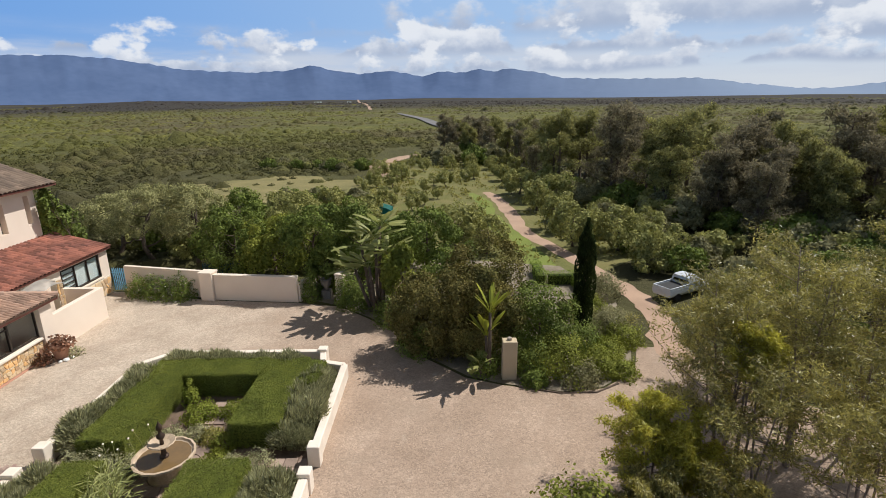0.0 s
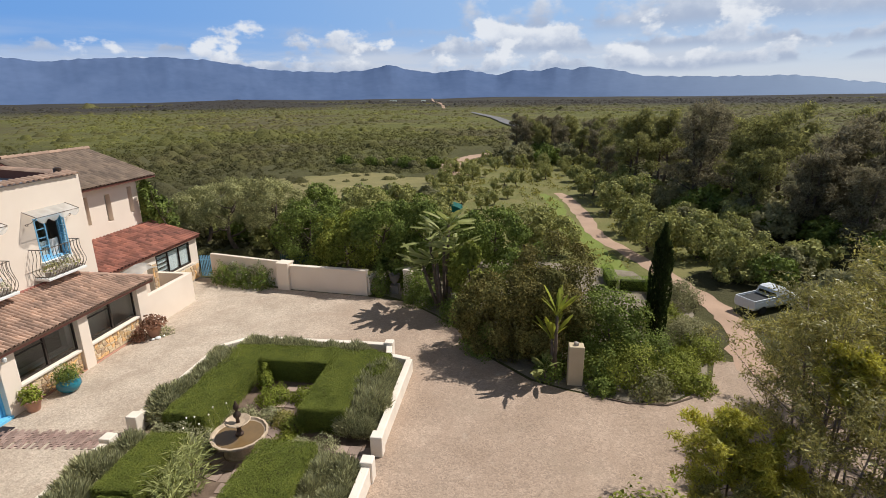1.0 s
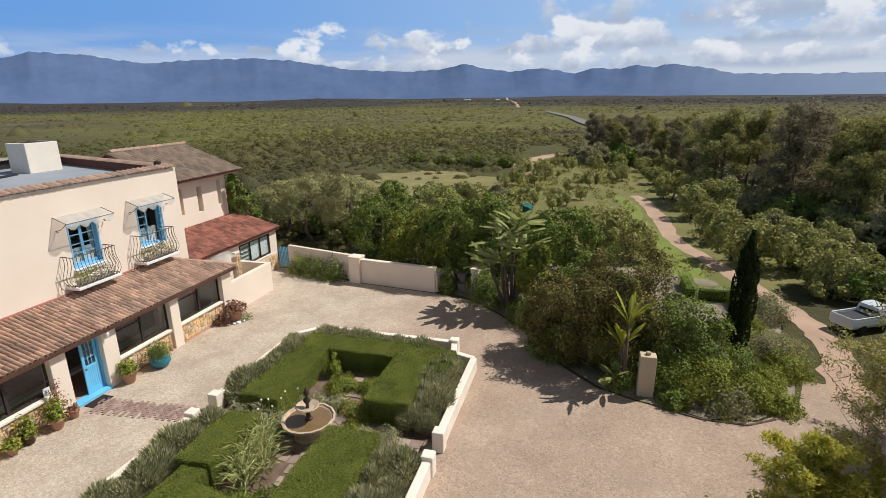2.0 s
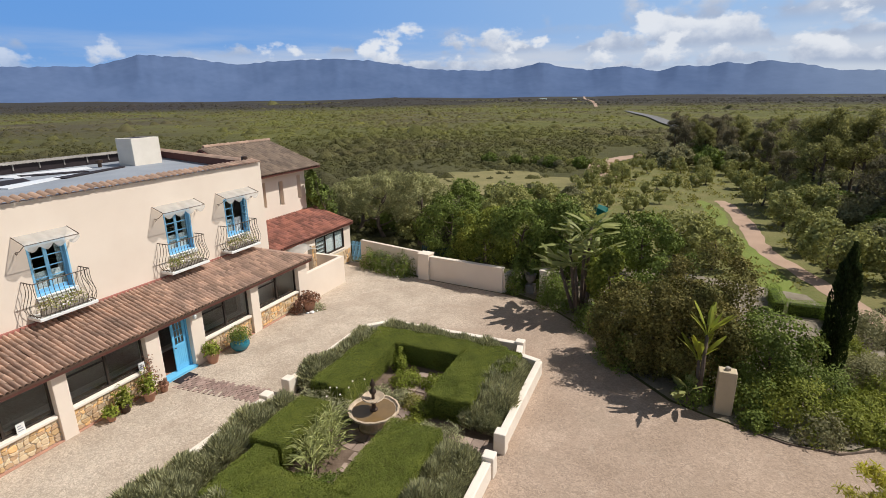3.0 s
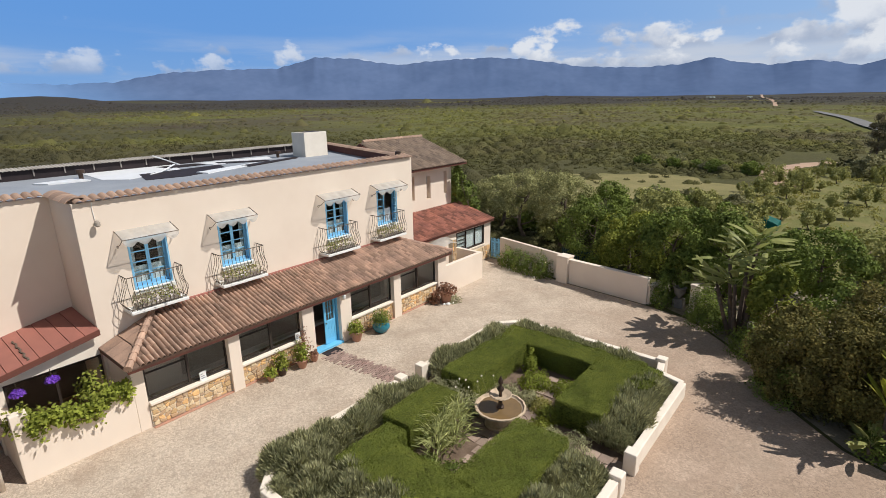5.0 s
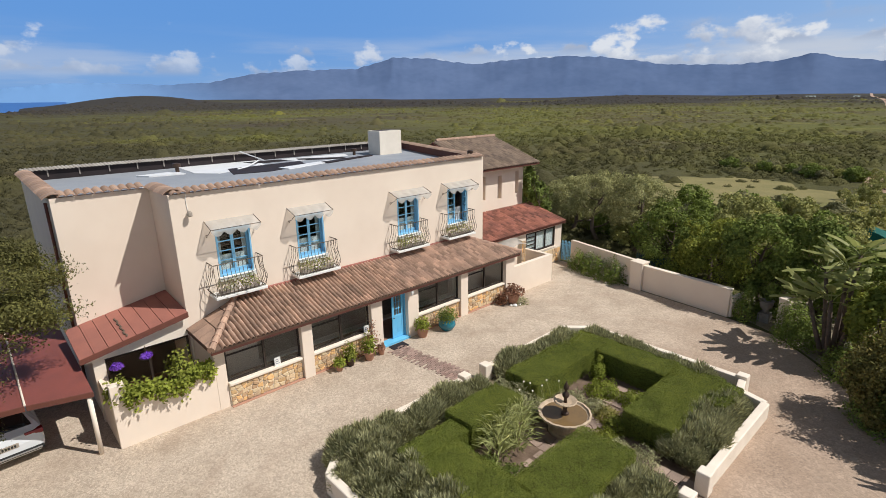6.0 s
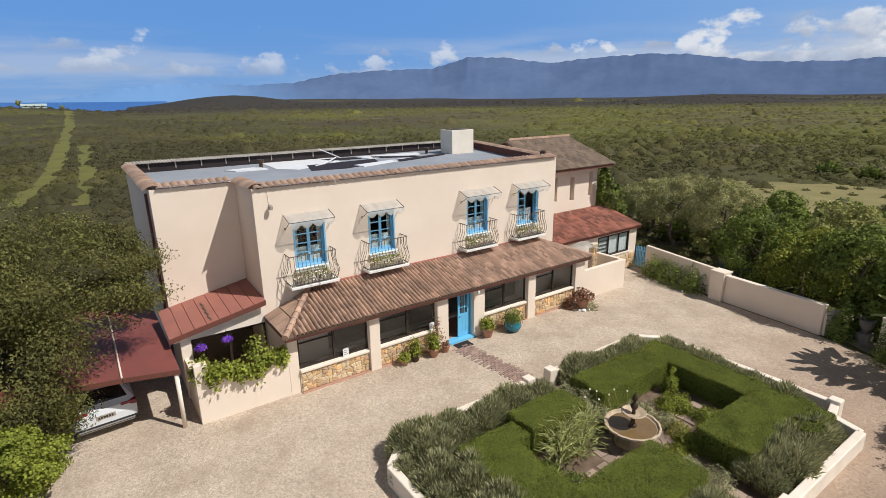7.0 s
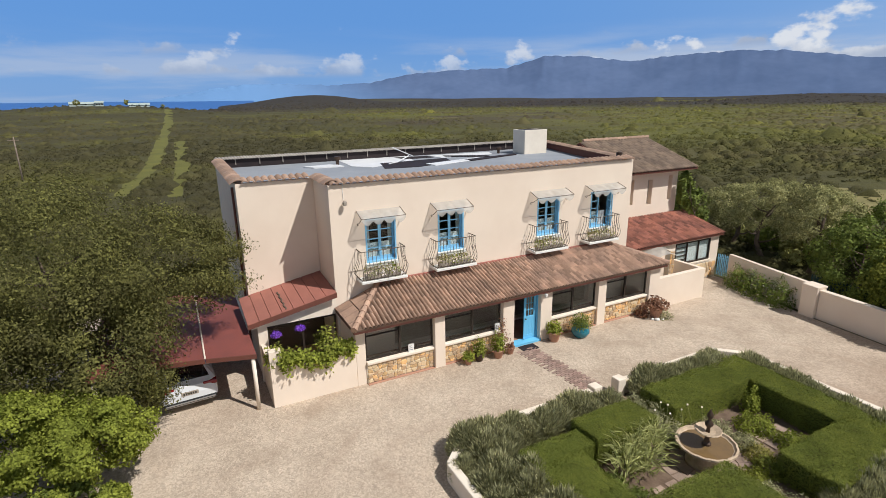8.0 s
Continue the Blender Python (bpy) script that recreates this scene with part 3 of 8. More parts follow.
# the crest of the range: bearing to the left of north and height, both in degrees
CREST = [(-60, 0.6), (-48, 1.0), (-39.8, 0.9), (-37.2, 0.5), (-34.3, 0.35), (-29.8, 0.85), (-25.4, 1.5), (-19.8, 1.55), (-12.7, 1.75), (-9.8, 2.4), (-7.2, 2.8),
         (-5.4, 2.55), (-4.0, 2.8), (-2.4, 2.5), (0.1, 2.6), (2.1, 2.15), (5.3, 2.75), (8.2, 2.45), (11, 2.75), (13, 3.3), (16, 2.75), (19.3, 2.6),
         (24.9, 2.8), (28, 3.3), (30.9, 3.7), (34.5, 3.9), (39.6, 3.7), (44, 3.3), (48.6, 3.95), (52.3, 4.05), (54.4, 3.4), (55.9, 3.0), (61.8, 2.85),
         (66.4, 2.5), (70, 1.75), (74.5, 1.5), (79, 1.7), (83, 1.6), (86, 1.2), (89, 0.6), (92, 0.2), (97, 0.0)]


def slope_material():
    """Blue distant slopes with haze mixed into their colour, palest to the east and along the coast."""
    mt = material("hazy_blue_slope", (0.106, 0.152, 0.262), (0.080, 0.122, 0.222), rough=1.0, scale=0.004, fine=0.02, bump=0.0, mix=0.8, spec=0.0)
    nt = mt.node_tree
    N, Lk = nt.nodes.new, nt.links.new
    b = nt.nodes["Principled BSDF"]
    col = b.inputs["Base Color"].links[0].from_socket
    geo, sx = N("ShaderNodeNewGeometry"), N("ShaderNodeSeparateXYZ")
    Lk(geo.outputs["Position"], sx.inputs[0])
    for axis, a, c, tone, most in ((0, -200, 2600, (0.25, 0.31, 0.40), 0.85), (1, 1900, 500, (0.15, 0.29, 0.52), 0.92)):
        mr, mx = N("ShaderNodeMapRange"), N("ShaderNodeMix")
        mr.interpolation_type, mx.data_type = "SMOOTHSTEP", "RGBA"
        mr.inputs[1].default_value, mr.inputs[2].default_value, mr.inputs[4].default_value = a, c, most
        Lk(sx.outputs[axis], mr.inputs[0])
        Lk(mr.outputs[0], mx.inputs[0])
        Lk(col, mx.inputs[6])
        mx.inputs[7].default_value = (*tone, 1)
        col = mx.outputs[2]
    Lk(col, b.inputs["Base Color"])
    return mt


def build_mountains():
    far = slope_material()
    az = np.linspace(-60, 97, 760)
    el = np.interp(az, [c[0] for c in CREST], [c[1] for c in CREST])
    crag = 0.05 * np.sin(az * 3.1) * np.sin(az * 1.27) + 0.022 * np.sin(az * 5.7) + 0.010 * np.sin(az * 13.3 + 2 * np.sin(az * 2.3))
    rows = 26
    bm = bmesh.new()
    grid = []
    for j in range(rows):
        f = j / (rows - 1)
        row = []
        for a, e, cr in zip(az, el, crag):
            spur = 1 - abs(noise.noise(Vector((a * 0.42 + f * 0.5, f * 0.7, 2.0)))) * 2
            rib = 1 - abs(noise.noise(Vector((a * 1.25 - f * 0.8, f * 1.5, 7.0)))) * 2
            dist = 3990 + 680 * f - (9 * spur + 4 * rib) * math.sin(f * math.pi)
            top = math.tan(radians(max(e + cr * f ** 6, 0.02))) * 4670 + 10.6
            z = -12 + (top + 12) * f ** (1.15 - 0.03 * spur * (1 - f))
            row.append(bm.verts.new((-dist * math.sin(radians(a)), dist * math.cos(radians(a)), z)))
        grid.append(row)
    for r0, r1 in zip(grid, grid[1:]):
        for k in range(len(az) - 1):
            bm.faces.new((r0[k], r0[k + 1], r1[k + 1], r1[k]))
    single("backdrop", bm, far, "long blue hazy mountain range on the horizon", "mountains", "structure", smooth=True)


build_mountains()


def ribbon(name, pts, widths, z, mat, label, category, wobble=0.12, seed=3):
    """A road or track laid on the ground along points, with uneven edges."""
    rng = np.random.default_rng(seed)
    P = [Vector((*p, 0)) for p in pts]
    fine = []
    for i in range(len(P) - 1):
        a, b, c, d = P[max(i - 1, 0)], P[i], P[i + 1], P[min(i + 2, len(P) - 1)]
        for k in range(8):
            t = k / 8
            q = 0.5 * (2 * b + (c - a) * t + (2 * a - 5 * b + 4 * c - d) * t * t + (3 * b - a - 3 * c + d) * t ** 3)
            fine.append((q, widths[i] + (widths[i + 1] - widths[i]) * t))
    fine.append((P[-1], widths[-1]))
    bm = bmesh.new()
    rows = []
    for i, (q, w) in enumerate(fine):
        d = (fine[min(i + 1, len(fine) - 1)][0] - fine[max(i - 1, 0)][0]).normalized()
        s = Vector((-d.y, d.x, 0))
        l, r = w / 2 * (1 + wobble * rng.normal()), w / 2 * (1 + wobble * rng.normal())
        row = []
        for f in (-1, -0.5, 0, 0.5, 1):
            v = q + s * (l if f < 0 else r) * f
            row.append(bm.verts.new((v.x, v.y, float(rise(np.array(v.x), np.array(v.y))) + z - 0.012 * abs(f))))
        rows.append(row)
    for r0, r1 in zip(rows, rows[1:]):
        for k in range(4):
            bm.faces.new((r0[k], r0[k + 1], r1[k + 1], r1[k]))
    return single(name, bm, mat, label, category, "structure")


GRASS_GROUND = material("orchard_grass", (0.128, 0.132, 0.036), (0.20, 0.17, 0.065), rough=1, scale=0.45, fine=6, bump=0.8, mix=0.9, dist=0.05)
GRASS_BRIGHT = material("bright_lawn", (0.19, 0.225, 0.045), (0.15, 0.18, 0.04), rough=1, scale=0.6, fine=12, bump=0.6, mix=0.9, dist=0.04)
SAND_TRACK = material("pink_sand_track", (0.46, 0.31, 0.215), (0.36, 0.24, 0.165), rough=1, scale=0.5, fine=14, bump=0.5, mix=0.9)
ASPHALT = material("pale_far_road", (0.21, 0.205, 0.20), (0.17, 0.165, 0.16), rough=1.0, scale=0.1, fine=3, bump=0.1, spec=0.0)
BEDGROUND = material("leaf_litter_ground", (0.17, 0.135, 0.09), (0.31, 0.26, 0.19), rough=1, scale=1.2, fine=14, bump=0.9, mix=0.9, dist=0.03)


def patch(name, pts, z, mat, label, category):
    bm = bmesh.new()
    f = bm.faces.new([bm.verts.new((*p, z)) for p in pts])
    bmesh.ops.triangulate(bm, faces=[f])
    return single(name, bm, mat, label, category, "structure")


patch("lawn", [(-9, 38), (1, 30), (8, 29), (18, 38), (20, 60), (12, 92), (-8, 90), (-12, 60)], 0.012, GRASS_GROUND, "rough green grass under the olive orchard", "grass")
patch("field", [(-21.5 + 11 * (1 + 0.12 * math.sin(5 * q) + 0.06 * math.sin(11 * q + 1)) * math.cos(q), 64 + 10.5 * (1 + 0.12 * math.sin(5 * q) + 0.06 * math.sin(11 * q + 1)) * math.sin(q)) for q in np.linspace(0, 6.283, 60)[:-1]], 0.016, material("dry_pale_grass", (0.25, 0.205, 0.085), (0.165, 0.15, 0.055), rough=1, scale=0.3, fine=5, bump=0.7, mix=0.9, dist=0.05),
      "pale dry grass clearing in the scrub", "grass")
ribbon("verge", [(7.2, 28), (5.6, 38), (4.4, 46), (4.2, 54), (3.2, 59)], [2.0, 2.4, 2.2, 1.8, 1.0], 0.022, GRASS_BRIGHT, "strip of bright mown grass beside the track", "grass")
ribbon("track", [(9.6, 19.5), (10.6, 24), (10.3, 28), (8.9, 33.2), (6.7, 41), (6.3, 49), (5.7, 56.5), (5.0, 59.5)], [1.5, 1.3, 1.2, 1.15, 1.3, 1.4, 1.4, 0.8], 0.035, SAND_TRACK,
       "pink sandy farm track through the olive trees", "track")
ribbon("track", [(-5.6, 72), (-7.4, 74), (-9.3, 78.4), (-10.3, 85), (-9.2, 92), (-7.2, 98), (-4.5, 103)], [1.6, 2.6, 3.2, 3.4, 3.2, 2.8, 1.6], 0.035, SAND_TRACK, "winding pink sandy track in the scrub", "track")
ribbon("track", [(-69, 520), (-125, 900), (-290, 1900), (-480, 3100)], [3, 4.5, 7, 10], 0.3, SAND_TRACK, "straight pale dirt road across the far plain", "track", 0.05)
ribbon("road", [(4, 180), (-2, 215), (-10, 275), (-20, 325), (-30, 375)], [4.5, 5, 5, 4.5, 3], 0.45, ASPHALT, "grey tar road running to the mountains", "road", 0.03)
for q in ([(-72, -6.4), (-100, -3.7), (-160, -2.3), (-330, 0.5), (-515, 2.4)], [(-68, -0.6), (-97, 1.1), (-170, 2.4)]):
    ribbon("firebreak", q, [1.7, 2.3, 3.0, 4.4, 6.0][: len(q)], 0.03, material("mown_strip", (0.15, 0.142, 0.03), (0.095, 0.095, 0.026), rough=1, scale=0.2, fine=4, bump=0.5, mix=0.9),
           "mown yellow green strip through the scrub", "track", 0.16)


def gravel_material():
    mt = material("courtyard_gravel", (0.55, 0.45, 0.35), (0.39, 0.307, 0.23), rough=1, scale=0.5, fine=17, bump=0.9, mix=0.8, dist=0.02)
    nt = mt.node_tree
    N, Lk = nt.nodes.new, nt.links.new
    b = nt.nodes["Principled BSDF"]
    src = b.inputs["Base Color"].links[0].from_socket
    geo = N("ShaderNodeNewGeometry")
    # single stones
    vor = N("ShaderNodeTexVoronoi")
    vor.inputs["Scale"].default_value = 21
    warp, shift = N("ShaderNodeTexNoise"), N("ShaderNodeVectorMath")
    warp.inputs["Scale"].default_value, warp.inputs["Detail"].default_value = 6.0, 4
    Lk(geo.outputs["Position"], warp.inputs["Vector"])
    shift.operation = "MULTIPLY_ADD"
    shift.inputs[1].default_value = (0.35, 0.35, 0.35)
    Lk(warp.outputs["Color"], shift.inputs[0])
    Lk(geo.outputs["Position"], shift.inputs[2])
    Lk(shift.outputs[0], vor.inputs["Vector"])
    hv = N("ShaderNodeHueSaturation")
    sc = N("ShaderNodeSeparateColor")
    Lk(vor.outputs["Color"], sc.inputs[0])
    mr = N("ShaderNodeMapRange")
    mr.inputs[3].default_value, mr.inputs[4].default_value = 0.76, 1.21
    Lk(sc.outputs[0], mr.inputs[0])
    Lk(mr.outputs[0], hv.inputs["Value"])
    # pale beige gravel by the house, redder and darker where the drive comes in
    sx = N("ShaderNodeSeparateXYZ")
    Lk(geo.outputs["Position"], sx.inputs[0])
    zone = N("ShaderNodeMapRange")
    zone.interpolation_type = "SMOOTHSTEP"
    zone.inputs[1].default_value, zone.inputs[2].default_value = -13.0, -4.0
    Lk(sx.outputs[0], zone.inputs[0])
    tint = N("ShaderNodeMix")
    tint.data_type, tint.blend_type = "RGBA", "MULTIPLY"
    tint.inputs[7].default_value = (0.79, 0.715, 0.68, 1)
    Lk(zone.outputs[0], tint.inputs[0])
    Lk(src, tint.inputs[6])
    Lk(tint.outputs[2], hv.inputs["Color"])
    # worn wheel tracks that sweep round the planted bed
    mp = N("ShaderNodeVectorMath")
    mp.operation = "SUBTRACT"
    mp.inputs[1].default_value = (-8.0, 13.5, 0)
    Lk(geo.outputs["Position"], mp.inputs[0])
    sq = N("ShaderNodeVectorMath")
    sq.operation = "MULTIPLY"
    sq.inputs[1].default_value = (1.15, 0.85, 0)
    Lk(mp.outputs[0], sq.inputs[0])
    ln = N("ShaderNodeVectorMath")
    ln.operation = "LENGTH"
    Lk(sq.outputs[0], ln.inputs[0])
    nz = N("ShaderNodeTexNoise")
    nz.inputs["Scale"].default_value, nz.inputs["Detail"].default_value = 0.3, 4
    Lk(geo.outputs["Position"], nz.inputs["Vector"])
    ad = N("ShaderNodeMath")
    ad.operation = "MULTIPLY_ADD"
    ad.inputs[1].default_value = 5.0
    Lk(nz.outputs["Fac"], ad.inputs[0])
    Lk(ln.outputs["Value"], ad.inputs[2])
    wv = N("ShaderNodeMath")
    wv.operation = "SINE"
    ml = N("ShaderNodeMath")
    ml.operation = "MULTIPLY"
    ml.inputs[1].default_value = 2.9
    Lk(ad.outputs[0], ml.inputs[0])
    Lk(ml.outputs[0], wv.inputs[0])
    wr = N("ShaderNodeMapRange")
    wr.inputs[1].default_value, wr.inputs[2].default_value, wr.inputs[4].default_value = 0.35, 1.0, 1.0
    Lk(wv.outputs[0], wr.inputs[0])
    nz2 = N("ShaderNodeTexNoise")
    nz2.inputs["Scale"].default_value, nz2.inputs["Detail"].default_value = 0.9, 5
    Lk(geo.outputs["Position"], nz2.inputs["Vector"])
    ww = N("ShaderNodeMath")
    ww.operation = "MULTIPLY"
    Lk(wr.outputs[0], ww.inputs[0])
    zw = N("ShaderNodeMath")
    zw.operation = "MULTIPLY"
    Lk(nz2.outputs["Fac"], zw.inputs[0])
    spread = N("ShaderNodeMath")
    spread.operation = "MULTIPLY_ADD"
    spread.inputs[1].default_value, spread.inputs[2].default_value = 0.3, 0.36
    Lk(zone.outputs[0], spread.inputs[0])
    Lk(spread.outputs[0], zw.inputs[1])
    Lk(zw.outputs[0], ww.inputs[1])
    mx = N("ShaderNodeMix")
    mx.data_type = "RGBA"
    Lk(ww.outputs[0], mx.inputs[0])
    Lk(hv.outputs[0], mx.inputs[6])
    mx.inputs[7].default_value = (0.35, 0.25, 0.18, 1)
    # trodden earth and leaf litter showing through in patches
    col = mx.outputs[2]
    for scale, lo, hi, most, tone in ((0.42, 0.51, 0.72, 0.6, (0.31, 0.235, 0.17)), (7.0, 0.55, 0.70, 0.42, (0.24, 0.18, 0.135)), (1.7, 0.60, 0.74, 0.45, (0.56, 0.47, 0.37))):
        tx, rg, my = N("ShaderNodeTexNoise"), N("ShaderNodeMapRange"), N("ShaderNodeMix")
        tx.inputs["Scale"].default_value, tx.inputs["Detail"].default_value, tx.inputs["Roughness"].default_value = scale, 8, 0.68
        Lk(geo.outputs["Position"], tx.inputs["Vector"])
        rg.inputs[1].default_value, rg.inputs[2].default_value, rg.inputs[4].default_value = lo, hi, most
        Lk(tx.outputs["Fac"], rg.inputs[0])
        my.data_type = "RGBA"
        Lk(rg.outputs[0], my.inputs[0])
        Lk(col, my.inputs[6])
        my.inputs[7].default_value = (*tone, 1)
        col = my.outputs[2]
    Lk(col, b.inputs["Base Color"])
    return mt


GRAVEL = gravel_material()
patch("courtyard", [(-18.6, 28.3), (-17.5, 28.0), (-13, 26.8), (-7.9, 26.2), (-5.5, 25.6), (-3.8, 24.0), (-2.1, 22.2), (-0.8, 19.8), (0.8, 18.2), (2.2, 17.6), (4.4, 17.0), (6.0, 17.3), (7.6, 18.6),
                    (8.4, 20.6), (11.6, 20.4), (11.5, 17), (14, 15), (14, 6), (12, -14), (-30, -14), (-30, 1.9), (-22, 1.9), (-22, 28.3)], 0.02, GRAVEL,
      "pale beige gravel courtyard with worn wheel tracks", "gravel")
patch("garden_ground", [(-8, 27), (-5.5, 25.7), (-3.7, 24.1), (-2.0, 22.3), (-0.7, 19.9), (0.9, 18.3), (2.2, 17.7), (4.4, 17.1), (6.0, 17.4), (7.5, 18.7), (8.2, 20.8), (9.2, 26), (7.5, 32), (0, 34), (-8, 31)],
      0.028, BEDGROUND, "leaf-littered garden soil beside the drive", "garden ground")


# ---------------------------------------------------------------- the house
def wall_panels(bm, x0, x1, y0, y1, z0, z1, holes):
    """A wall slab between x0 and x1, cut by openings (y0, y1, z0, z1), as one closed body."""
    ys = sorted({y0, y1, *(h[0] for h in holes), *(h[1] for h in holes)})
    zs = sorted({z0, z1, *(h[2] for h in holes), *(h[3] for h in holes)})
    ny, nz = len(ys) - 1, len(zs) - 1

    def full(i, j):
        if not (0 <= i < ny and 0 <= j < nz):
            return False
        y, z = (ys[i] + ys[i + 1]) / 2, (zs[j] + zs[j + 1]) / 2
        return not any(h[0] < y < h[1] and h[2] < z < h[3] for h in holes)

    made = {}

    def vert(s, i, j):
        if (s, i, j) not in made:
            made[s, i, j] = bm.verts.new(((x0, x1)[s], ys[i], zs[j]))
        return made[s, i, j]

    for i in range(ny):
        for j in range(nz):
            if not full(i, j):
                continue
            for s in (0, 1):
                bm.faces.new([vert(s, *c) for c in ((i, j), (i + 1, j), (i + 1, j + 1), (i, j + 1))])
            for (di, dj), (c, d) in (((-1, 0), ((i, j), (i, j + 1))), ((1, 0), ((i + 1, j), (i + 1, j + 1))), ((0, -1), ((i, j), (i + 1, j))), ((0, 1), ((i, j + 1), (i + 1, j + 1)))):
                if not full(i + di, j + dj):
                    bm.faces.new((vert(0, *c), vert(0, *d), vert(1, *d), vert(1, *c)))


house = thing("house", "two-storey cream plastered farmhouse with clay tile roofs and blue windows", "house", -19.4, 5.05, 0)
HX, HY = -19.4, 5.05
UPPER = [(6.42, 7.75), (9.68, 10.96), (14.95, 16.28), (18.25, 19.62)]


def hp(name, bm, mat, label="", parent=None, smooth=False):
    """A part of the house, given in world places."""
    bmesh.ops.translate(bm, verts=bm.verts, vec=(-HX, -HY, 0))
    return part(name, bm, mat, parent or house, label, smooth)


bm = bmesh.new()
wall_panels(bm, -19.7, -19.4, 5.05, 20.95, 0, 7.5, [(a, b, 4.2, 6.05) for a, b in UPPER] + [(7.5, 18.5, 0.2, 2.2)])
hp("front_wall", bm, PLASTER)
bm = bmesh.new()
box(bm, -22.05, -21.75, 2.0, 5.05, 0, 7.5)
hp("recessed_wall", bm, PLASTER)
bm = bmesh.new()
box(bm, -21.75, -19.7, 5.05, 5.35, 0, 7.5)
hp("return_wall", bm, PLASTER)
bm = bmesh.new()
box(bm, -31.0, -22.05, 2.0, 2.3, 0, 7.5)
hp("gable_wall", bm, PLASTER)
bm = bmesh.new()
box(bm, -31.3, -31.0, 2.0, 24.6, 0, 7.35)
hp("rear_wall", bm, PLASTER)
bm = bmesh.new()
f = [bm.verts.new(p) for p in ((-19.7, 20.95, 0), (-19.7, 20.65, 0), (-31, 24.3, 0), (-31, 24.6, 0))]
g = [bm.verts.new((v.co.x, v.co.y, 7.5)) for v in f]
for q in ([0, 1], [1, 2], [2, 3], [3, 0]):
    bm.faces.new((f[q[0]], f[q[1]], g[q[1]], g[q[0]]))
bm.faces.new(g)
hp("side_wall", bm, PLASTER)
bm = bmesh.new()
rf = [(-19.7, 5.35), (-19.7, 20.7), (-31, 24.3), (-31, 2.3), (-22.05, 2.3), (-22.05, 5.35)]
lo, hi = [bm.verts.new((*p, 6.95)) for p in rf], [bm.verts.new((*p, 7.12)) for p in rf]
bm.faces.new(lo[::-1]), bm.faces.new(hi)
for i in range(6):
    bm.faces.new((lo[i], lo[(i + 1) % 6], hi[(i + 1) % 6], hi[i]))
flat_roof = hp("flat_roof", bm, ROOF_GREY, "flat grey waterproofed roof behind the parapets")
# unseen shell behind the openings, room shade painted in its dark colour
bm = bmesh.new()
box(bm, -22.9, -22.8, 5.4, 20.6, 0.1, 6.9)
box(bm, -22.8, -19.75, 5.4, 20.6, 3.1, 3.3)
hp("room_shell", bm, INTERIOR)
# silver paint and black sheeting on the flat roof
for nm, pts, mat, lab in (("silver_patch", [(-31, 8.8), (-30.9, 13.2), (-28.3, 12.6), (-26.6, 9.4), (-27.6, 8.6)], ROOF_SILVER, "silver-painted patch of roof"),
                          ("black_sheet", [(-28.0, 10.4), (-28.4, 14.8), (-26.4, 14.2), (-25.4, 11.6), (-25.7, 9.8)], BITUMEN, "black sheet on the roof"),
                          ("silver_patch", [(-30.2, 14.4), (-29.9, 18.8), (-28.8, 18.4), (-28.7, 14.6)], ROOF_SILVER, ""),
                          ("black_sheet", [(-30.3, 12.2), (-30.0, 14.2), (-29.2, 14.4), (-29.2, 12.4)], BITUMEN, ""),
                          ("black_sheet", [(-29.6, 15.2), (-28.2, 17.6), (-27.6, 17.5), (-28.9, 15.0)], BITUMEN, ""), ("silver_patch", [(-26.2, 12.4), (-27.4, 16.4), (-26.9, 16.6), (-25.4, 12.6)], ROOF_SILVER, ""),
                          ("black_sheet", [(-26.8, 15.2), (-27.9, 19.4), (-27.5, 19.4), (-26.2, 15.4)], BITUMEN, ""), ("silver_patch", [(-28.6, 6.2), (-28.9, 8.0), (-27.7, 8.2), (-27.9, 6.6)], ROOF_SILVER, "")):
    bm = bmesh.new()
    lap = 7.14 + 0.006 * (len(flat_roof.children) % 8)
    top = [bm.verts.new((*p, lap)) for p in pts]
    bot = [bm.verts.new((*p, 7.122)) for p in pts]
    bm.faces.new(top)
    for i in range(len(pts)):
        bm.faces.new((bot[i], bot[(i + 1) % len(pts)], top[(i + 1) % len(pts)], top[i]))
    ob = hp(nm, bm, mat, lab, flat_roof)
for cx, cy, h, r in ((-28.6, 8.1, 0.5, 0.16), (-29.0, 19.0, 0.42, 0.16), (-19.95, 20.5, 0.75, 0.14)):
    bm = bmesh.new()
    lathe(bm, [(r * 0.6, 7.12), (r * 0.6, 7.12 + h * 0.6), (r * 1.15, 7.12 + h * 0.62), (r * 1.15, 7.12 + h * 0.95), (r * 0.5, 7.12 + h)], cx, cy, 14)
    hp("vent_pipe", bm, FINIAL, "small dark roof vent", flat_roof)
bm = bmesh.new()
tube(bm, [(-29.0, 12.6, 7.35), (-27.6, 11.3, 7.2), (-27.2, 10.6, 7.18)], 0.035, 6)
tube(bm, [(-30.6, 12.2, 7.75), (-29.0, 12.9, 7.3)], 0.03, 6)
hp("roof_pipe", bm, ROOF_SILVER, "pale pipes lying on the roof", flat_roof)
# rear and side upstands, dark inside
bm = bmesh.new()
box(bm, -31.0, -30.85, 2.3, 24.2, 7.12, 7.62)
hp("rear_upstand", bm, BITUMEN, "black-painted rear parapet")
for k in range(17):
    bm = bmesh.new()
    yy = 3.0 + k * 1.27
    box(bm, -30.85, -30.80, yy, yy + 0.05, 7.26, 7.60)
    hp("bracket", bm, SHEET_EDGE, "pale roof bracket")
bm = bmesh.new()
pts = [(-19.75, 20.95), (-19.75, 20.65), (-30.8, 24.0), (-30.8, 24.3)]
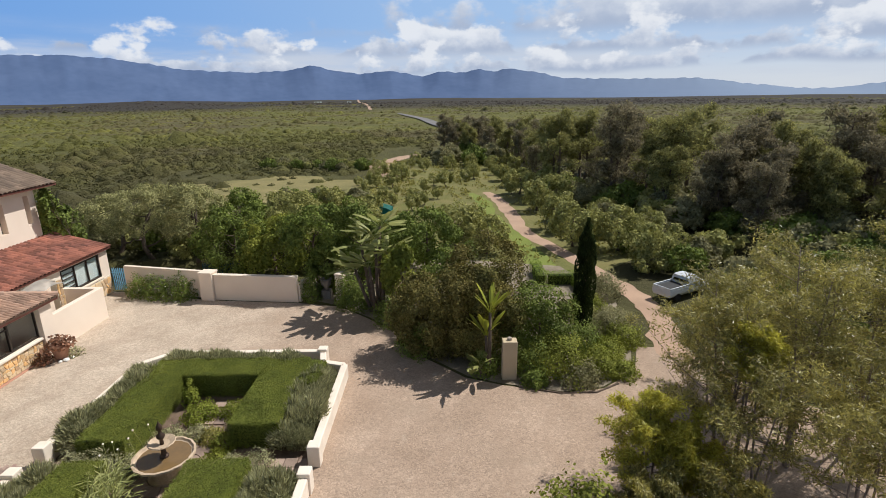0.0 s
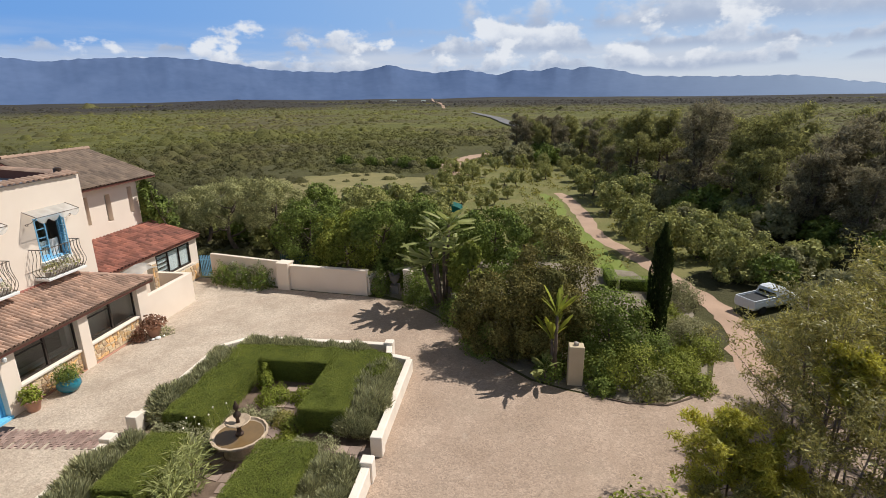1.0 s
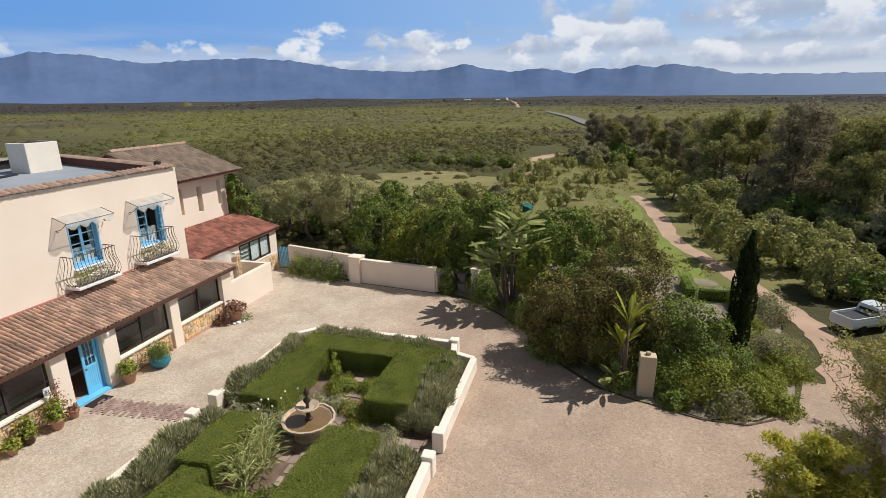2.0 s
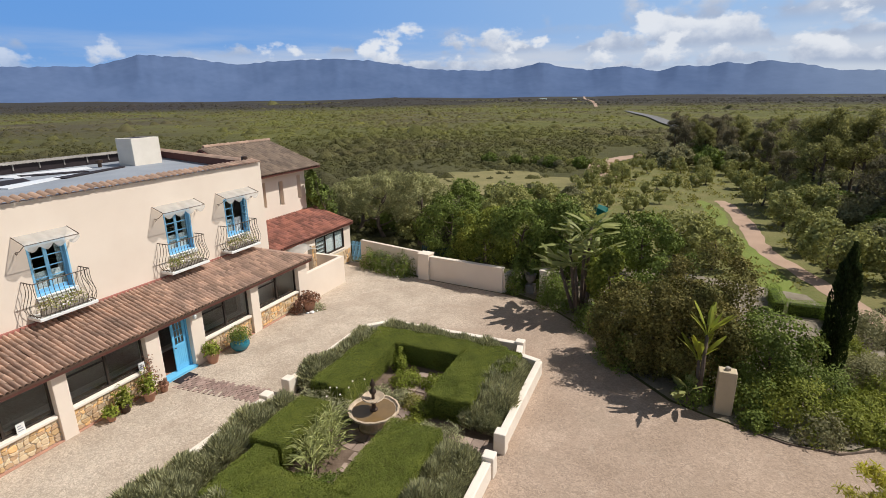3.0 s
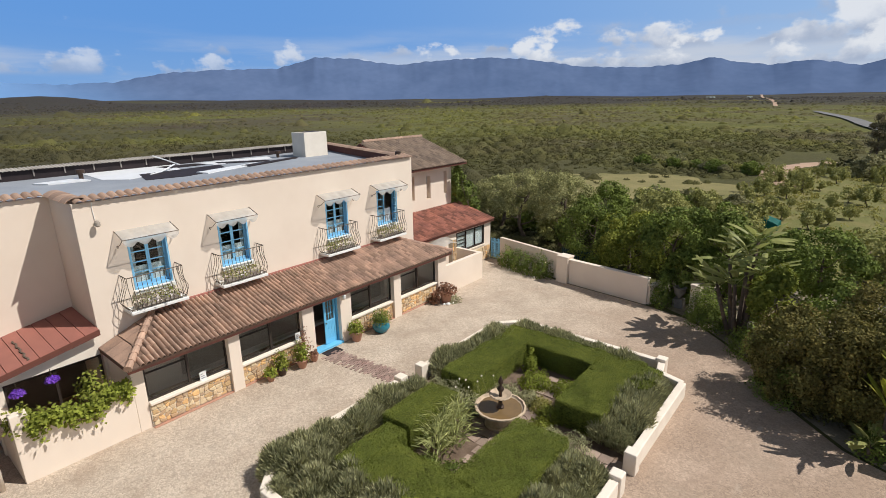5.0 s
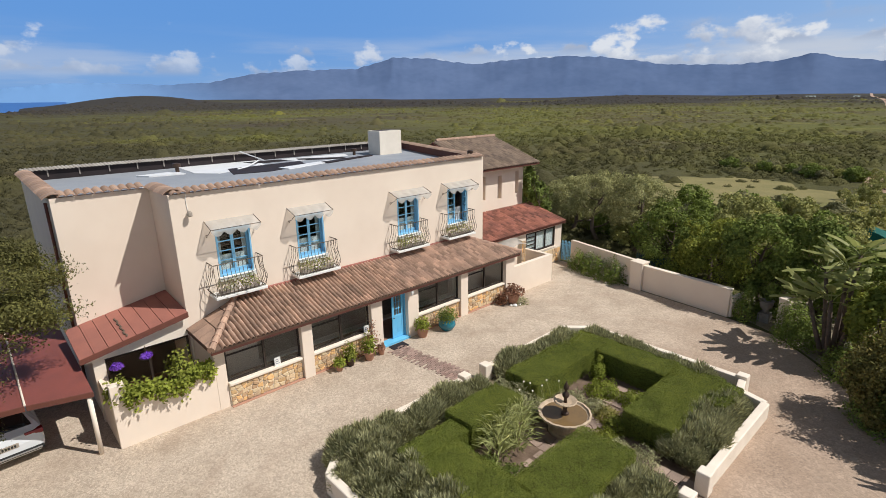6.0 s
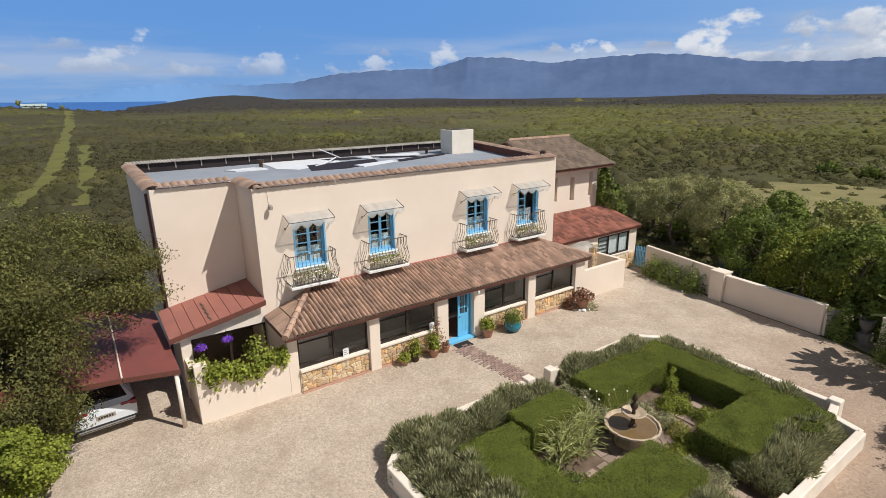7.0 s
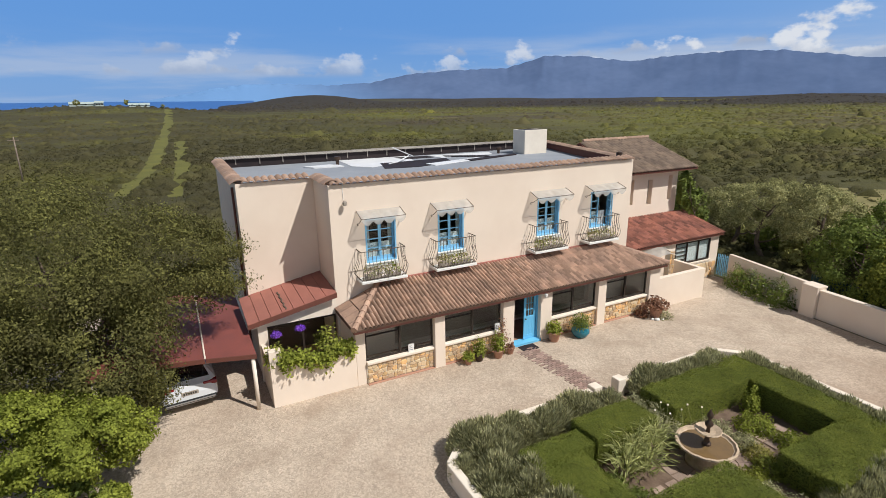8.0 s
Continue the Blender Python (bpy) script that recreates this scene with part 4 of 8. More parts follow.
lo, hi = [bm.verts.new((*p, 7.12)) for p in pts], [bm.verts.new((*p, 7.6)) for p in pts]
bm.faces.new(hi)
for i in range(4):
    bm.faces.new((lo[i], lo[(i + 1) % 4], hi[(i + 1) % 4], hi[i]))
hp("side_upstand", bm, FASCIA, "brown side parapet")
# chimney
bm = bmesh.new()
box(bm, -28.8, -27.5, 20.0, 21.75, 7.1, 8.62, 0.02)
chim = hp("chimney", bm, CHIMNEY_PLASTER, "plain square pale plastered chimney")
bm = bmesh.new()
box(bm, -28.6, -27.7, 20.2, 21.55, 8.6, 8.63)
hp("flue_cover", bm, BITUMEN, "", chim)


def tile_profile(width, length, height=0.055, n=6, thick=0.015):
    """One barrel tile: a curved strip that runs down the slope along +x, its crown along the middle."""
    bm = bmesh.new()
    rows = []
    for s in (0, 1):
        row = []
        for k in range(n + 1):
            f = k / n
            h = height * math.sin(f * math.pi) - (0.012 if k in (0, n) else 0)
            row.append(bm.verts.new((s * length, (f - 0.5) * width, h + (-0.004 if s == 0 else 0.022))))
        rows.append(row)
    low = [bm.verts.new((v.co.x, v.co.y, v.co.z - thick - 0.01)) for v in rows[1]]
    for k in range(n):
        bm.faces.new((rows[0][k], rows[0][k + 1], rows[1][k + 1], rows[1][k]))
        bm.faces.new((rows[1][k], rows[1][k + 1], low[k + 1], low[k]))
    return bm


def window_unit(y0, y1, opened):
    w, h = y1 - y0, 1.85
    win = thing("french_window", "blue-framed french window with white curtains, %s" % ("one leaf standing open" if opened else "closed"), "window", -19.40, y0, 4.2, "upper french windows")
    bm = bmesh.new()
    for q in ((0, 0.07, 0, h), (w - 0.07, w, 0, h), (0.07, w - 0.07, h - 0.08, h), (0.07, w - 0.07, 0, 0.06)):
        box(bm, -0.26, 0.012, q[0], q[1], q[2], q[3], 0.008)
    part("frame", bm, BLUE, win)
    lw = (w - 0.14) / 2
    for i in range(2):
        bm = bmesh.new()
        for q in ((0, 0.06, 0, h - 0.14), (lw - 0.06, lw, 0, h - 0.14), (0.06, lw - 0.06, 0, 0.14), (0.06, lw - 0.06, h - 0.22, h - 0.14)):
            box(bm, -0.025, 0.02, q[0], q[1], q[2], q[3], 0.006)
        for k in range(1, 4):
            z = 0.14 + k * (h - 0.36) / 4
            box(bm, -0.02, 0.015, 0.06, lw - 0.06, z - 0.018, z + 0.018)
        leaf = part("sash", bm, BLUE, win)
        swing = opened and i == 1
        leaf.matrix_basis = pose(-0.18, w - 0.07, 0.06, 0, 0, 68) @ pose(0, -lw, 0) if swing else pose(-0.18, 0.07 + i * lw, 0.06)
        for k in range(4):
            z0 = 0.14 + k * (h - 0.36) / 4
            bm = bmesh.new()
            box(bm, -0.006, 0.0, 0.06, lw - 0.06, z0, z0 + (h - 0.36) / 4)
            g = part("pane", bm, GLASS, leaf)
            g.visible_shadow = False
    bm = bmesh.new()
    box(bm, -0.2, 0.12, -0.05, w + 0.05, -0.16, 0.0, 0.015)
    part("sill", bm, WHITE_PAINT, win, "white painted sill")
    # curtains hanging in folds, gathered to the sides, and a half-height pair
    for y_a, y_b, z1 in ((0.08, w * 0.2, h - 0.1), (w * 0.8, w - 0.08, h - 0.1), (w * 0.1, w * 0.9, h * 0.42)):
        if opened and y_a > w * 0.5:
            continue
        bm = bmesh.new()
        n = 18
        cols = []
        for k in range(n + 1):
            f = k / n
            x = -0.29 - 0.02 * math.sin(f * 26) + (0.03 if z1 < 1.2 else 0)
            yy = y_a + (y_b - y_a) * f
            cols.append([bm.verts.new((x, yy, 0.02)), bm.verts.new((x + 0.01, yy, z1 * 0.5)), bm.verts.new((x, yy, z1))])
        for a, b in zip(cols, cols[1:]):
            for j in range(2):
                bm.faces.new((a[j], b[j], b[j + 1], a[j + 1]))
        part("curtain", bm, CURTAIN, win, "white gathered curtain", True)
    return win


for i, (a, b) in enumerate(UPPER):
    window_unit(a, b, i == 3)


def balcony():
    w = 1.98
    b = thing("balcony", "small balcony with bellied wrought-iron railing and potted plants", "balcony", -19.4, 5.95, 3.55, "upper balconies")
    bm = bmesh.new()
    box(bm, 0.0, 0.68, 0.0, w, 0.0, 0.11, 0.02)
    part("slab", bm, WHITE_PAINT, b, "pale stone slab")
    for z, off in ((1.32, 0.60), (0.16, 0.60)):
        bm = bmesh.new()
        tube(bm, [(0.0, 0.05, z), (off, 0.05, z), (off, w - 0.05, z), (0.0, w - 0.05, z)], 0.018, 6)
        part("rail", bm, IRON, b)
    bm = bmesh.new()
    prof = [(0.60, 0.11), (0.66, 0.2), (0.76, 0.36), (0.77, 0.5), (0.70, 0.68), (0.61, 0.9), (0.585, 1.1), (0.60, 1.32)]
    tube(bm, [(x - 0.6, 0, z) for x, z in prof], 0.011, 5)
    bar = mesh_of("bar", bm, IRON)
    for k in range(13):
        piece("bar", bar, b, pose(0.6, 0.06 + k * (w - 0.12) / 12, 0))
    for k in range(3):
        piece("bar", bar, b, pose(0.12 + k * 0.17, 0.05, 0, 0, 0, -90))
        piece("bar", bar, b, pose(0.12 + k * 0.17, w - 0.05, 0, 0, 0, 90))
    return b


bal = balcony()
for yy in (9.27, 14.42, 17.72):
    copy_thing(bal, pose(-19.4, yy, 3.55))


def awning(y0, y1):
    w = y1 - y0
    a = thing("window_awning", "weathered translucent awning with scalloped edge on iron brackets", "awning", -19.4, y0, 5.98, "window awnings")
    bm = bmesh.new()
    n, rows = 30, []
    for k in range(n + 1):
        f = k / n
        swell = abs(math.sin(f * math.pi * 4))
        sag = 0.07 * swell - 0.05
        drop = 0.10 + 0.17 * swell
        rows.append([bm.verts.new(p) for p in ((0.0, f * w, 0.42), (0.22, f * w, 0.37 + sag * 0.5), (0.46, f * w, 0.29 + sag), (0.62, f * w, 0.20), (0.635, f * w, 0.20 - drop))])
    for r0, r1 in zip(rows, rows[1:]):
        for j in range(4):
            bm.faces.new((r0[j], r1[j], r1[j + 1], r0[j + 1]))
    part("sheet", bm, AWNING, a, smooth=True)
    for yy in (0.0, w):
        bm = bmesh.new()
        tube(bm, [(0.0, yy, 0.43), (0.63, yy, 0.21)], 0.014, 6)
        tube(bm, [(0.63, yy, 0.21), (0.3, yy, -0.02), (0.02, yy, -0.1)], 0.012, 6)
        curl = [(0.10 + 0.07 * math.cos(t) * (1 - t / 9), yy, -0.12 + 0.07 * math.sin(t) * (1 - t / 9)) for t in np.linspace(0, 6.5, 14)]
        tube(bm, curl, 0.011, 5)
        part("bracket", bm, IRON, a)
    bm = bmesh.new()
    tube(bm, [(0.63, 0, 0.205), (0.63, w, 0.205)], 0.012, 6)
    part("front_rod", bm, IRON, a)
    return a


for a, b in ((6.1, 7.95), (9.35, 11.1), (14.5, 16.6), (17.85, 19.95)):
    awning(a, b)

bm = bmesh.new()
tube(bm, [(0, 0, 0), (0.16, 0, 0.04)], 0.02, 6)
lathe(bm, [(0.03, -0.16), (0.09, -0.12), (0.09, -0.02), (0.05, 0.05), (0.02, 0.06)], 0.18, 0, 12)
lamp = single("wall_lamp", bm, CAST_STONE, "small grey bulkhead lamp on the plaster wall", "wall lamp")
lamp.matrix_basis = pose(-19.4, 5.62, 6.85)

bm = bmesh.new()
tube(bm, [(-19.385, 5.62, 6.9), (-19.385, 5.60, 7.25), (-19.385, 5.63, 7.6)], 0.012, 5)
hp("cable", bm, WHITE_PAINT, "thin pale cable down the plaster")

# ---------------------------------------------------------------- veranda in front of the house
veranda = thing("veranda", "enclosed front veranda with clay tile roof and stone-clad base", "veranda", -17.2, 5.45, 0)
VX, VY = -17.2, 5.45


def vp(name, bm, mat, label="", parent=None, smooth=False):
    bmesh.ops.translate(bm, verts=bm.verts, vec=(-VX, -VY, 0))
    return part(name, bm, mat, parent or veranda, label, smooth)


PILLARS = [(5.12, 5.5), (8.36, 8.82), (11.62, 12.2), (13.62, 14.25), (17.0, 17.5), (20.4, 21.1)]
BAYS = [(5.5, 8.36), (8.82, 11.62), (14.25, 17.0), (17.5, 20.4)]
for a, b in PILLARS:
    bm = bmesh.new()
    box(bm, -17.6, -17.15 if a > 6 else -17.345, a, b, 0, 2.36, 0.015)
    vp("pillar", bm, PLASTER)
bm = bmesh.new()
box(bm, -17.55, -17.22, 5.12, 21.1, 2.36, 2.52)
vp("beam", bm, PLASTER)
bm = bmesh.new()
box(bm, -16.98, -16.92, 4.95, 21.3, 2.36, 2.52, 0.01)
vp("fascia", bm, FASCIA, "dark brown eaves board")
bm = bmesh.new()
box(bm, -19.4, -17.0, 4.98, 5.04, 2.36, 2.52)
vp("fascia", bm, FASCIA)
bm = bmesh.new()
box(bm, -19.38, -17.55, 5.5, 21.0, 0.02, 0.1)
vp("floor_slab", bm, TERRACOTTA)
bm = bmesh.new()
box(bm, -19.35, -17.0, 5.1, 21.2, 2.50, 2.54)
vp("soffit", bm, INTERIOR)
bm = bmesh.new()
box(bm, -19.38, -17.6, 5.12, 5.3, 0, 2.45)
vp("end_wall", bm, PLASTER)
bm = bmesh.new()
box(bm, -19.38, -17.6, 20.8, 21.05, 0, 2.45)
vp("end_wall", bm, PLASTER)
for a, b in BAYS:
    bm = bmesh.new()
    box(bm, -17.5, -17.30, a, b, 0, 0.84)
    base = vp("base_wall", bm, MORTAR, "stone-clad base wall")
    bm = bmesh.new()
    box(bm, -17.52, -17.20, a, b, 0.84, 0.96, 0.03)
    vp("sill", bm, PLASTER_PALE, "thick pale plaster sill")
    bm = bmesh.new()
    box(bm, -17.45, -17.38, a, b, 0.96, 1.03)
    box(bm, -17.45, -17.38, a, b, 2.29, 2.36)
    box(bm, -17.45, -17.38, a, a + 0.06, 1.03, 2.29)
    box(bm, -17.45, -17.38, b - 0.06, b, 1.03, 2.29)
    mid = (a + b) / 2
    box(bm, -17.46, -17.37, mid - 0.04, mid + 0.04, 1.03, 2.29)
    box(bm, -17.45, -17.38, a + 0.06, mid - 0.04, 1.95, 1.99)
    fr = vp("window_frame", bm, DARK_FRAME, "dark timber window frame")
    for c, d in ((a + 0.06, mid - 0.04), (mid + 0.04, b - 0.06)):
        bm = bmesh.new()
        box(bm, -17.42, -17.412, c, d, 1.03, 2.29)
        vp("pane", bm, GLASS, "", fr).visible_shadow = False
    bm = bmesh.new()
    box(bm, -17.3, -17.16, a, b, 0.0, 0.05, 0.01)
    vp("plinth", bm, TERRACOTTA, "low terracotta plinth")
# entrance
bm = bmesh.new()
for q in ((12.2, 12.28), (13.54, 13.62)):
    box(bm, -17.5, -17.36, q[0], q[1], 0.1, 2.32)
box(bm, -17.5, -17.36, 12.28, 13.54, 2.24, 2.32)
box(bm, -17.55, -17.1, 12.15, 13.66, 0.0, 0.12, 0.01)
vp("door_frame", bm, BLUE_DOOR, "blue door frame with pale threshold")
door = thing("stable_door", "bright blue half-glazed front door standing ajar", "door", -17.42, 13.52, 0.13, rz=0)
bm = bmesh.new()
for q in ((0, 0.11, 0, 2.1), (0.52, 0.63, 0, 2.1), (0.11, 0.52, 0, 0.2), (0.11, 0.52, 0.98, 1.1), (0.11, 0.52, 2.0, 2.1)):
    box(bm, -0.02, 0.025, -q[1], -q[0], q[2], q[3], 0.005)
part("door_leaf", bm, BLUE_DOOR, door)
for k in range(5):
    bm = bmesh.new()
    box(bm, -0.012, 0.014, -0.11 - (k + 1) * 0.082, -0.112 - k * 0.082, 0.2, 0.98, 0.004)
    part("panel_board", bm, BLUE_DOOR, door)
bm = bmesh.new()
for k in (1, 2):
    box(bm, -0.012, 0.014, -0.11 - k * 0.137 - 0.012, -0.11 - k * 0.137 + 0.012, 1.1, 2.0)
for k in (1, 2):
    box(bm, -0.011, 0.013, -0.52, -0.11, 1.1 + k * 0.3 - 0.012, 1.1 + k * 0.3 + 0.012)
part("glazing_bars", bm, BLUE_DOOR, door)
for i in range(3):
    for k in range(3):
        bm = bmesh.new()
        box(bm, -0.004, 0.002, -0.11 - (i + 1) * 0.137 + 0.012, -0.11 - i * 0.137 - 0.012, 1.1 + k * 0.3, 1.1 + (k + 1) * 0.3 - 0.012)
        part("pane", bm, GLASS, door).visible_shadow = False
bm = bmesh.new()
lathe(bm, [(0.012, 0), (0.012, 0.04), (0.03, 0.05), (0.028, 0.08), (0.01, 0.09)], 0, 0, 10)
bmesh.ops.rotate(bm, verts=bm.verts, matrix=Matrix.Rotation(radians(90), 3, "Y"))
bmesh.ops.translate(bm, verts=bm.verts, vec=(0.025, -0.57, 1.0))
part("door_knob", bm, FINIAL, door)
# the roof deck: front slope with hips at both ends
EX, EZ, TX, TZ = -16.88, 2.56, -19.4, 3.3
SL = math.hypot(TX - EX, TZ - EZ)
PITCH = math.degrees(math.atan2(TZ - EZ, EX - TX))
y_l, y_r = 4.95, 21.3
run = 1.9


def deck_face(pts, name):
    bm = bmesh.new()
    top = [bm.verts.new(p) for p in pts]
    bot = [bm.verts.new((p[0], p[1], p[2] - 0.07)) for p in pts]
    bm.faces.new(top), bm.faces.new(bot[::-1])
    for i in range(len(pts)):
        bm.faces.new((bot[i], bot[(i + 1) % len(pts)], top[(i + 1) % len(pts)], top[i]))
    return vp(name, bm, TILE_GAP_SHADE)


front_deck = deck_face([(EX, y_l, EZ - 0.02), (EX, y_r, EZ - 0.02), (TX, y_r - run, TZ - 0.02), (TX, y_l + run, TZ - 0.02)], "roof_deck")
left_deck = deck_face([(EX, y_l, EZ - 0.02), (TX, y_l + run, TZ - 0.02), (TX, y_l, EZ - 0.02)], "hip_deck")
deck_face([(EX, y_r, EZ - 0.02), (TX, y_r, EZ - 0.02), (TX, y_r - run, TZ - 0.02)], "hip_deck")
for s, ya, yb in ((0, y_l, y_l + run), (1, y_r, y_r - run)):
    for k in range(9):
        t0, t1 = k / 9, (k + 1) / 9 + 0.02
        bm = bmesh.new()
        a = Vector((EX, ya, EZ + 0.02)).lerp(Vector((TX, yb, TZ + 0.02)), t0)
        b = Vector((EX, ya, EZ + 0.02)).lerp(Vector((TX, yb, TZ + 0.02)), t1)
        tube(bm, [a, b], [0.125, 0.10], 10)
        vp("hip_tile", bm, TILE)
bm = bmesh.new()
box(bm, -19.4, -19.3, y_l + run, y_r - run, TZ - 0.04, TZ + 0.1, 0.02)
vp("ridge_flashing", bm, SHEET_RED, "red painted flashing along the wall")
# flat clay panels on the hip end
for k in range(4):
    for j in range(3):
        t0, t1 = j / 3, (j + 1) / 3 - 0.02
        x_a, x_b = EX - 0.06 - k * 0.6, EX - 0.06 - (k + 1) * 0.6 + 0.02
        top_a, top_b = run * (EX - x_a) / (EX - TX), run * (EX - x_b) / (EX - TX)
        if t0 * run > top_b:
            continue
        bm = bmesh.new()
        pts = []
        for x, y in ((x_a, min(t0 * run, top_a)), (x_b, t0 * run), (x_b, min(t1 * run, top_b)), (x_a, min(t1 * run, top_a))):
            pts.append((x, y_l + y, EZ + (TZ - EZ) * y / run + 0.012))
        if (Vector(pts[3]) - Vector(pts[0])).length < 0.02:
            pts = pts[:3]
        top = [bm.verts.new(p) for p in pts]
        bot = [bm.verts.new((p[0], p[1], p[2] - 0.03)) for p in pts]
        bm.faces.new(top)
        for i in range(len(pts)):
            bm.faces.new((bot[i], bot[(i + 1) % len(pts)], top[(i + 1) % len(pts)], top[i]))
        vp("roof_panel", bm, TILE, "", left_deck)

# ---------------------------------------------------------------- patio corner with its own red roof
patio = thing("patio", "walled patio corner under a red sheet roof, hung with vines", "patio", -17.4, 2.0, 0)


def pp(name, bm, mat, label="", smooth=False):
    bmesh.ops.translate(bm, verts=bm.verts, vec=(17.4, -2.0, 0))
    return part(name, bm, mat, patio, label, smooth)


bm = bmesh.new()
box(bm, -17.65, -17.35, 2.0, 5.12, 0, 1.62, 0.015)
pp("front_wall", bm, PLASTER)
bm = bmesh.new()
box(bm, -17.65, -17.35, 2.0, 2.42, 1.62, 2.2, 0.015)
pp("pier", bm, PLASTER)
bm = bmesh.new()
box(bm, -21.74, -17.65, 2.0, 2.25, 0, 1.62)
box(bm, -21.74, -19.62, 2.0, 2.25, 1.62, 2.62)
pp("side_wall", bm, PLASTER)
bm = bmesh.new()
v = [bm.verts.new(p) for p in ((-19.4, 1.75, 2.3), (-19.4, 5.05, 2.3), (-19.4, 5.05, 3.12), (-19.4, 1.75, 2.45))]
w = [bm.verts.new((p.co.x - 0.2, p.co.y, p.co.z)) for p in v]
bm.faces.new(v), bm.faces.new(w[::-1])
for i in range(4):
    bm.faces.new((v[i], v[(i + 1) % 4], w[(i + 1) % 4], w[i]))
pp("gable", bm, PLASTER_PALE, "sloping pale plaster beam")
bm = bmesh.new()
box(bm, -19.62, -19.4, 1.95, 2.3, 0, 2.3)
pp("post", bm, PLASTER_PALE)
# dark frame and panes added to make the deep patio opening look dark
bm = bmesh.new()
for q in ((2.3, 2.37), (3.6, 3.68), (4.93, 5.0)):
    box(bm, -19.56, -19.48, q[0], q[1], 0.08, 2.28)
box(bm, -19.56, -19.48, 2.37, 4.93, 2.2, 2.28)
pp("glazed_door_frame", bm, DARK_FRAME, "added dark frame across the patio opening")
for q in ((2.37, 3.6), (3.68, 4.93)):
    bm = bmesh.new()
    box(bm, -19.525, -19.515, q[0], q[1], 0.1, 2.2)
    pp("pane", bm, GLASS).visible_shadow = False
# dark sheet over the back wall stands in for the opening's shade
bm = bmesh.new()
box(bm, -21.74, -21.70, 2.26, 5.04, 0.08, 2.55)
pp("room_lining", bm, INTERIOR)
bm = bmesh.new()
box(bm, -21.72, -19.6, 2.25, 5.0, 0.02, 0.08)
pp("floor_slab", bm, TERRACOTTA)
for k in range(8):
    y0, y1 = 1.6 + k * 0.43, 1.6 + (k + 1) * 0.43 - 0.02
    z0, z1 = 2.66 + (y0 - 1.6) * 0.193, 2.66 + (y1 - 1.6) * 0.193
    bm = bmesh.new()
    top = [bm.verts.new(p) for p in ((-19.15, y0, z0 - 0.04), (-19.15, y1, z1 - 0.04), (-21.75, y1, z1 + 0.13), (-21.75, y0, z0 + 0.13))]
    bot = [bm.verts.new((p.co.x, p.co.y, p.co.z - 0.06)) for p in top]
    bm.faces.new(top), bm.faces.new(bot[::-1])
    for i in range(4):
        bm.faces.new((bot[i], bot[(i + 1) % 4], top[(i + 1) % 4], top[i]))
    pp("roof_sheet", bm, SHEET_RED, "faded red roof sheet")
bm = bmesh.new()
v = [bm.verts.new(p) for p in ((-19.12, 1.58, 2.42), (-19.12, 5.03, 3.08), (-19.12, 5.03, 3.28), (-19.12, 1.58, 2.60))]
w = [bm.verts.new((p.co.x - 0.04, p.co.y, p.co.z)) for p in v]
bm.faces.new(v), bm.faces.new(w[::-1])
for i in range(4):
    bm.faces.new((v[i], v[(i + 1) % 4], w[(i + 1) % 4], w[i]))
pp("fascia", bm, FASCIA)

bm = bmesh.new()
rs = []
for k in range(14):
    f = k / 13
    rs.append((-19.3 - 1.7 * f, 3.05 + 0.03 * math.sin(k * 1.9), 2.66 + (3.05 - 1.6) * 0.193 - 0.02 + 0.115 * f))
tube(bm, rs, 0.035, 5)
pp("torn_joint", bm, BARK, "broken strip of old sealant along a roof joint")

bm = bmesh.new()
tube(bm, [(-22.35, 1.93, 7.3), (-22.35, 1.93, 0.1)], 0.05, 8)
hp("downpipe", bm, FASCIA, "dark downpipe on the side wall", smooth=True)
dish = thing("satellite_dish", "pale grey satellite dish on the side wall", "satellite dish", -22.9, 1.98, 3.1)
bm = bmesh.new()
lathe(bm, [(0.03, 0.0), (0.2, 0.03), (0.38, 0.12), (0.40, 0.13), (0.37, 0.135), (0.2, 0.05), (0.03, 0.02)], sides=24)
ob = part("reflector", bm, ROOF_SILVER, dish, smooth=True)
ob.matrix_basis = pose(0.1, -0.42, 0.1, 50, 25, 0)
bm = bmesh.new()
tube(bm, [(0.0, 0.02, 0.0), (0.05, -0.25, 0.0), (0.1, -0.42, 0.1)], 0.025, 6)
part("mast", bm, IRON, dish)

# ---------------------------------------------------------------- carport
carport = thing("carport", "maroon flat-sheeted carport on round cream posts", "carport", -17.55, 1.5, 0)


def cp(name, bm, mat, label="", smooth=False):
    bmesh.ops.translate(bm, verts=bm.verts, vec=(17.55, -1.5, 0))
    return part(name, bm, mat, carport, label, smooth)


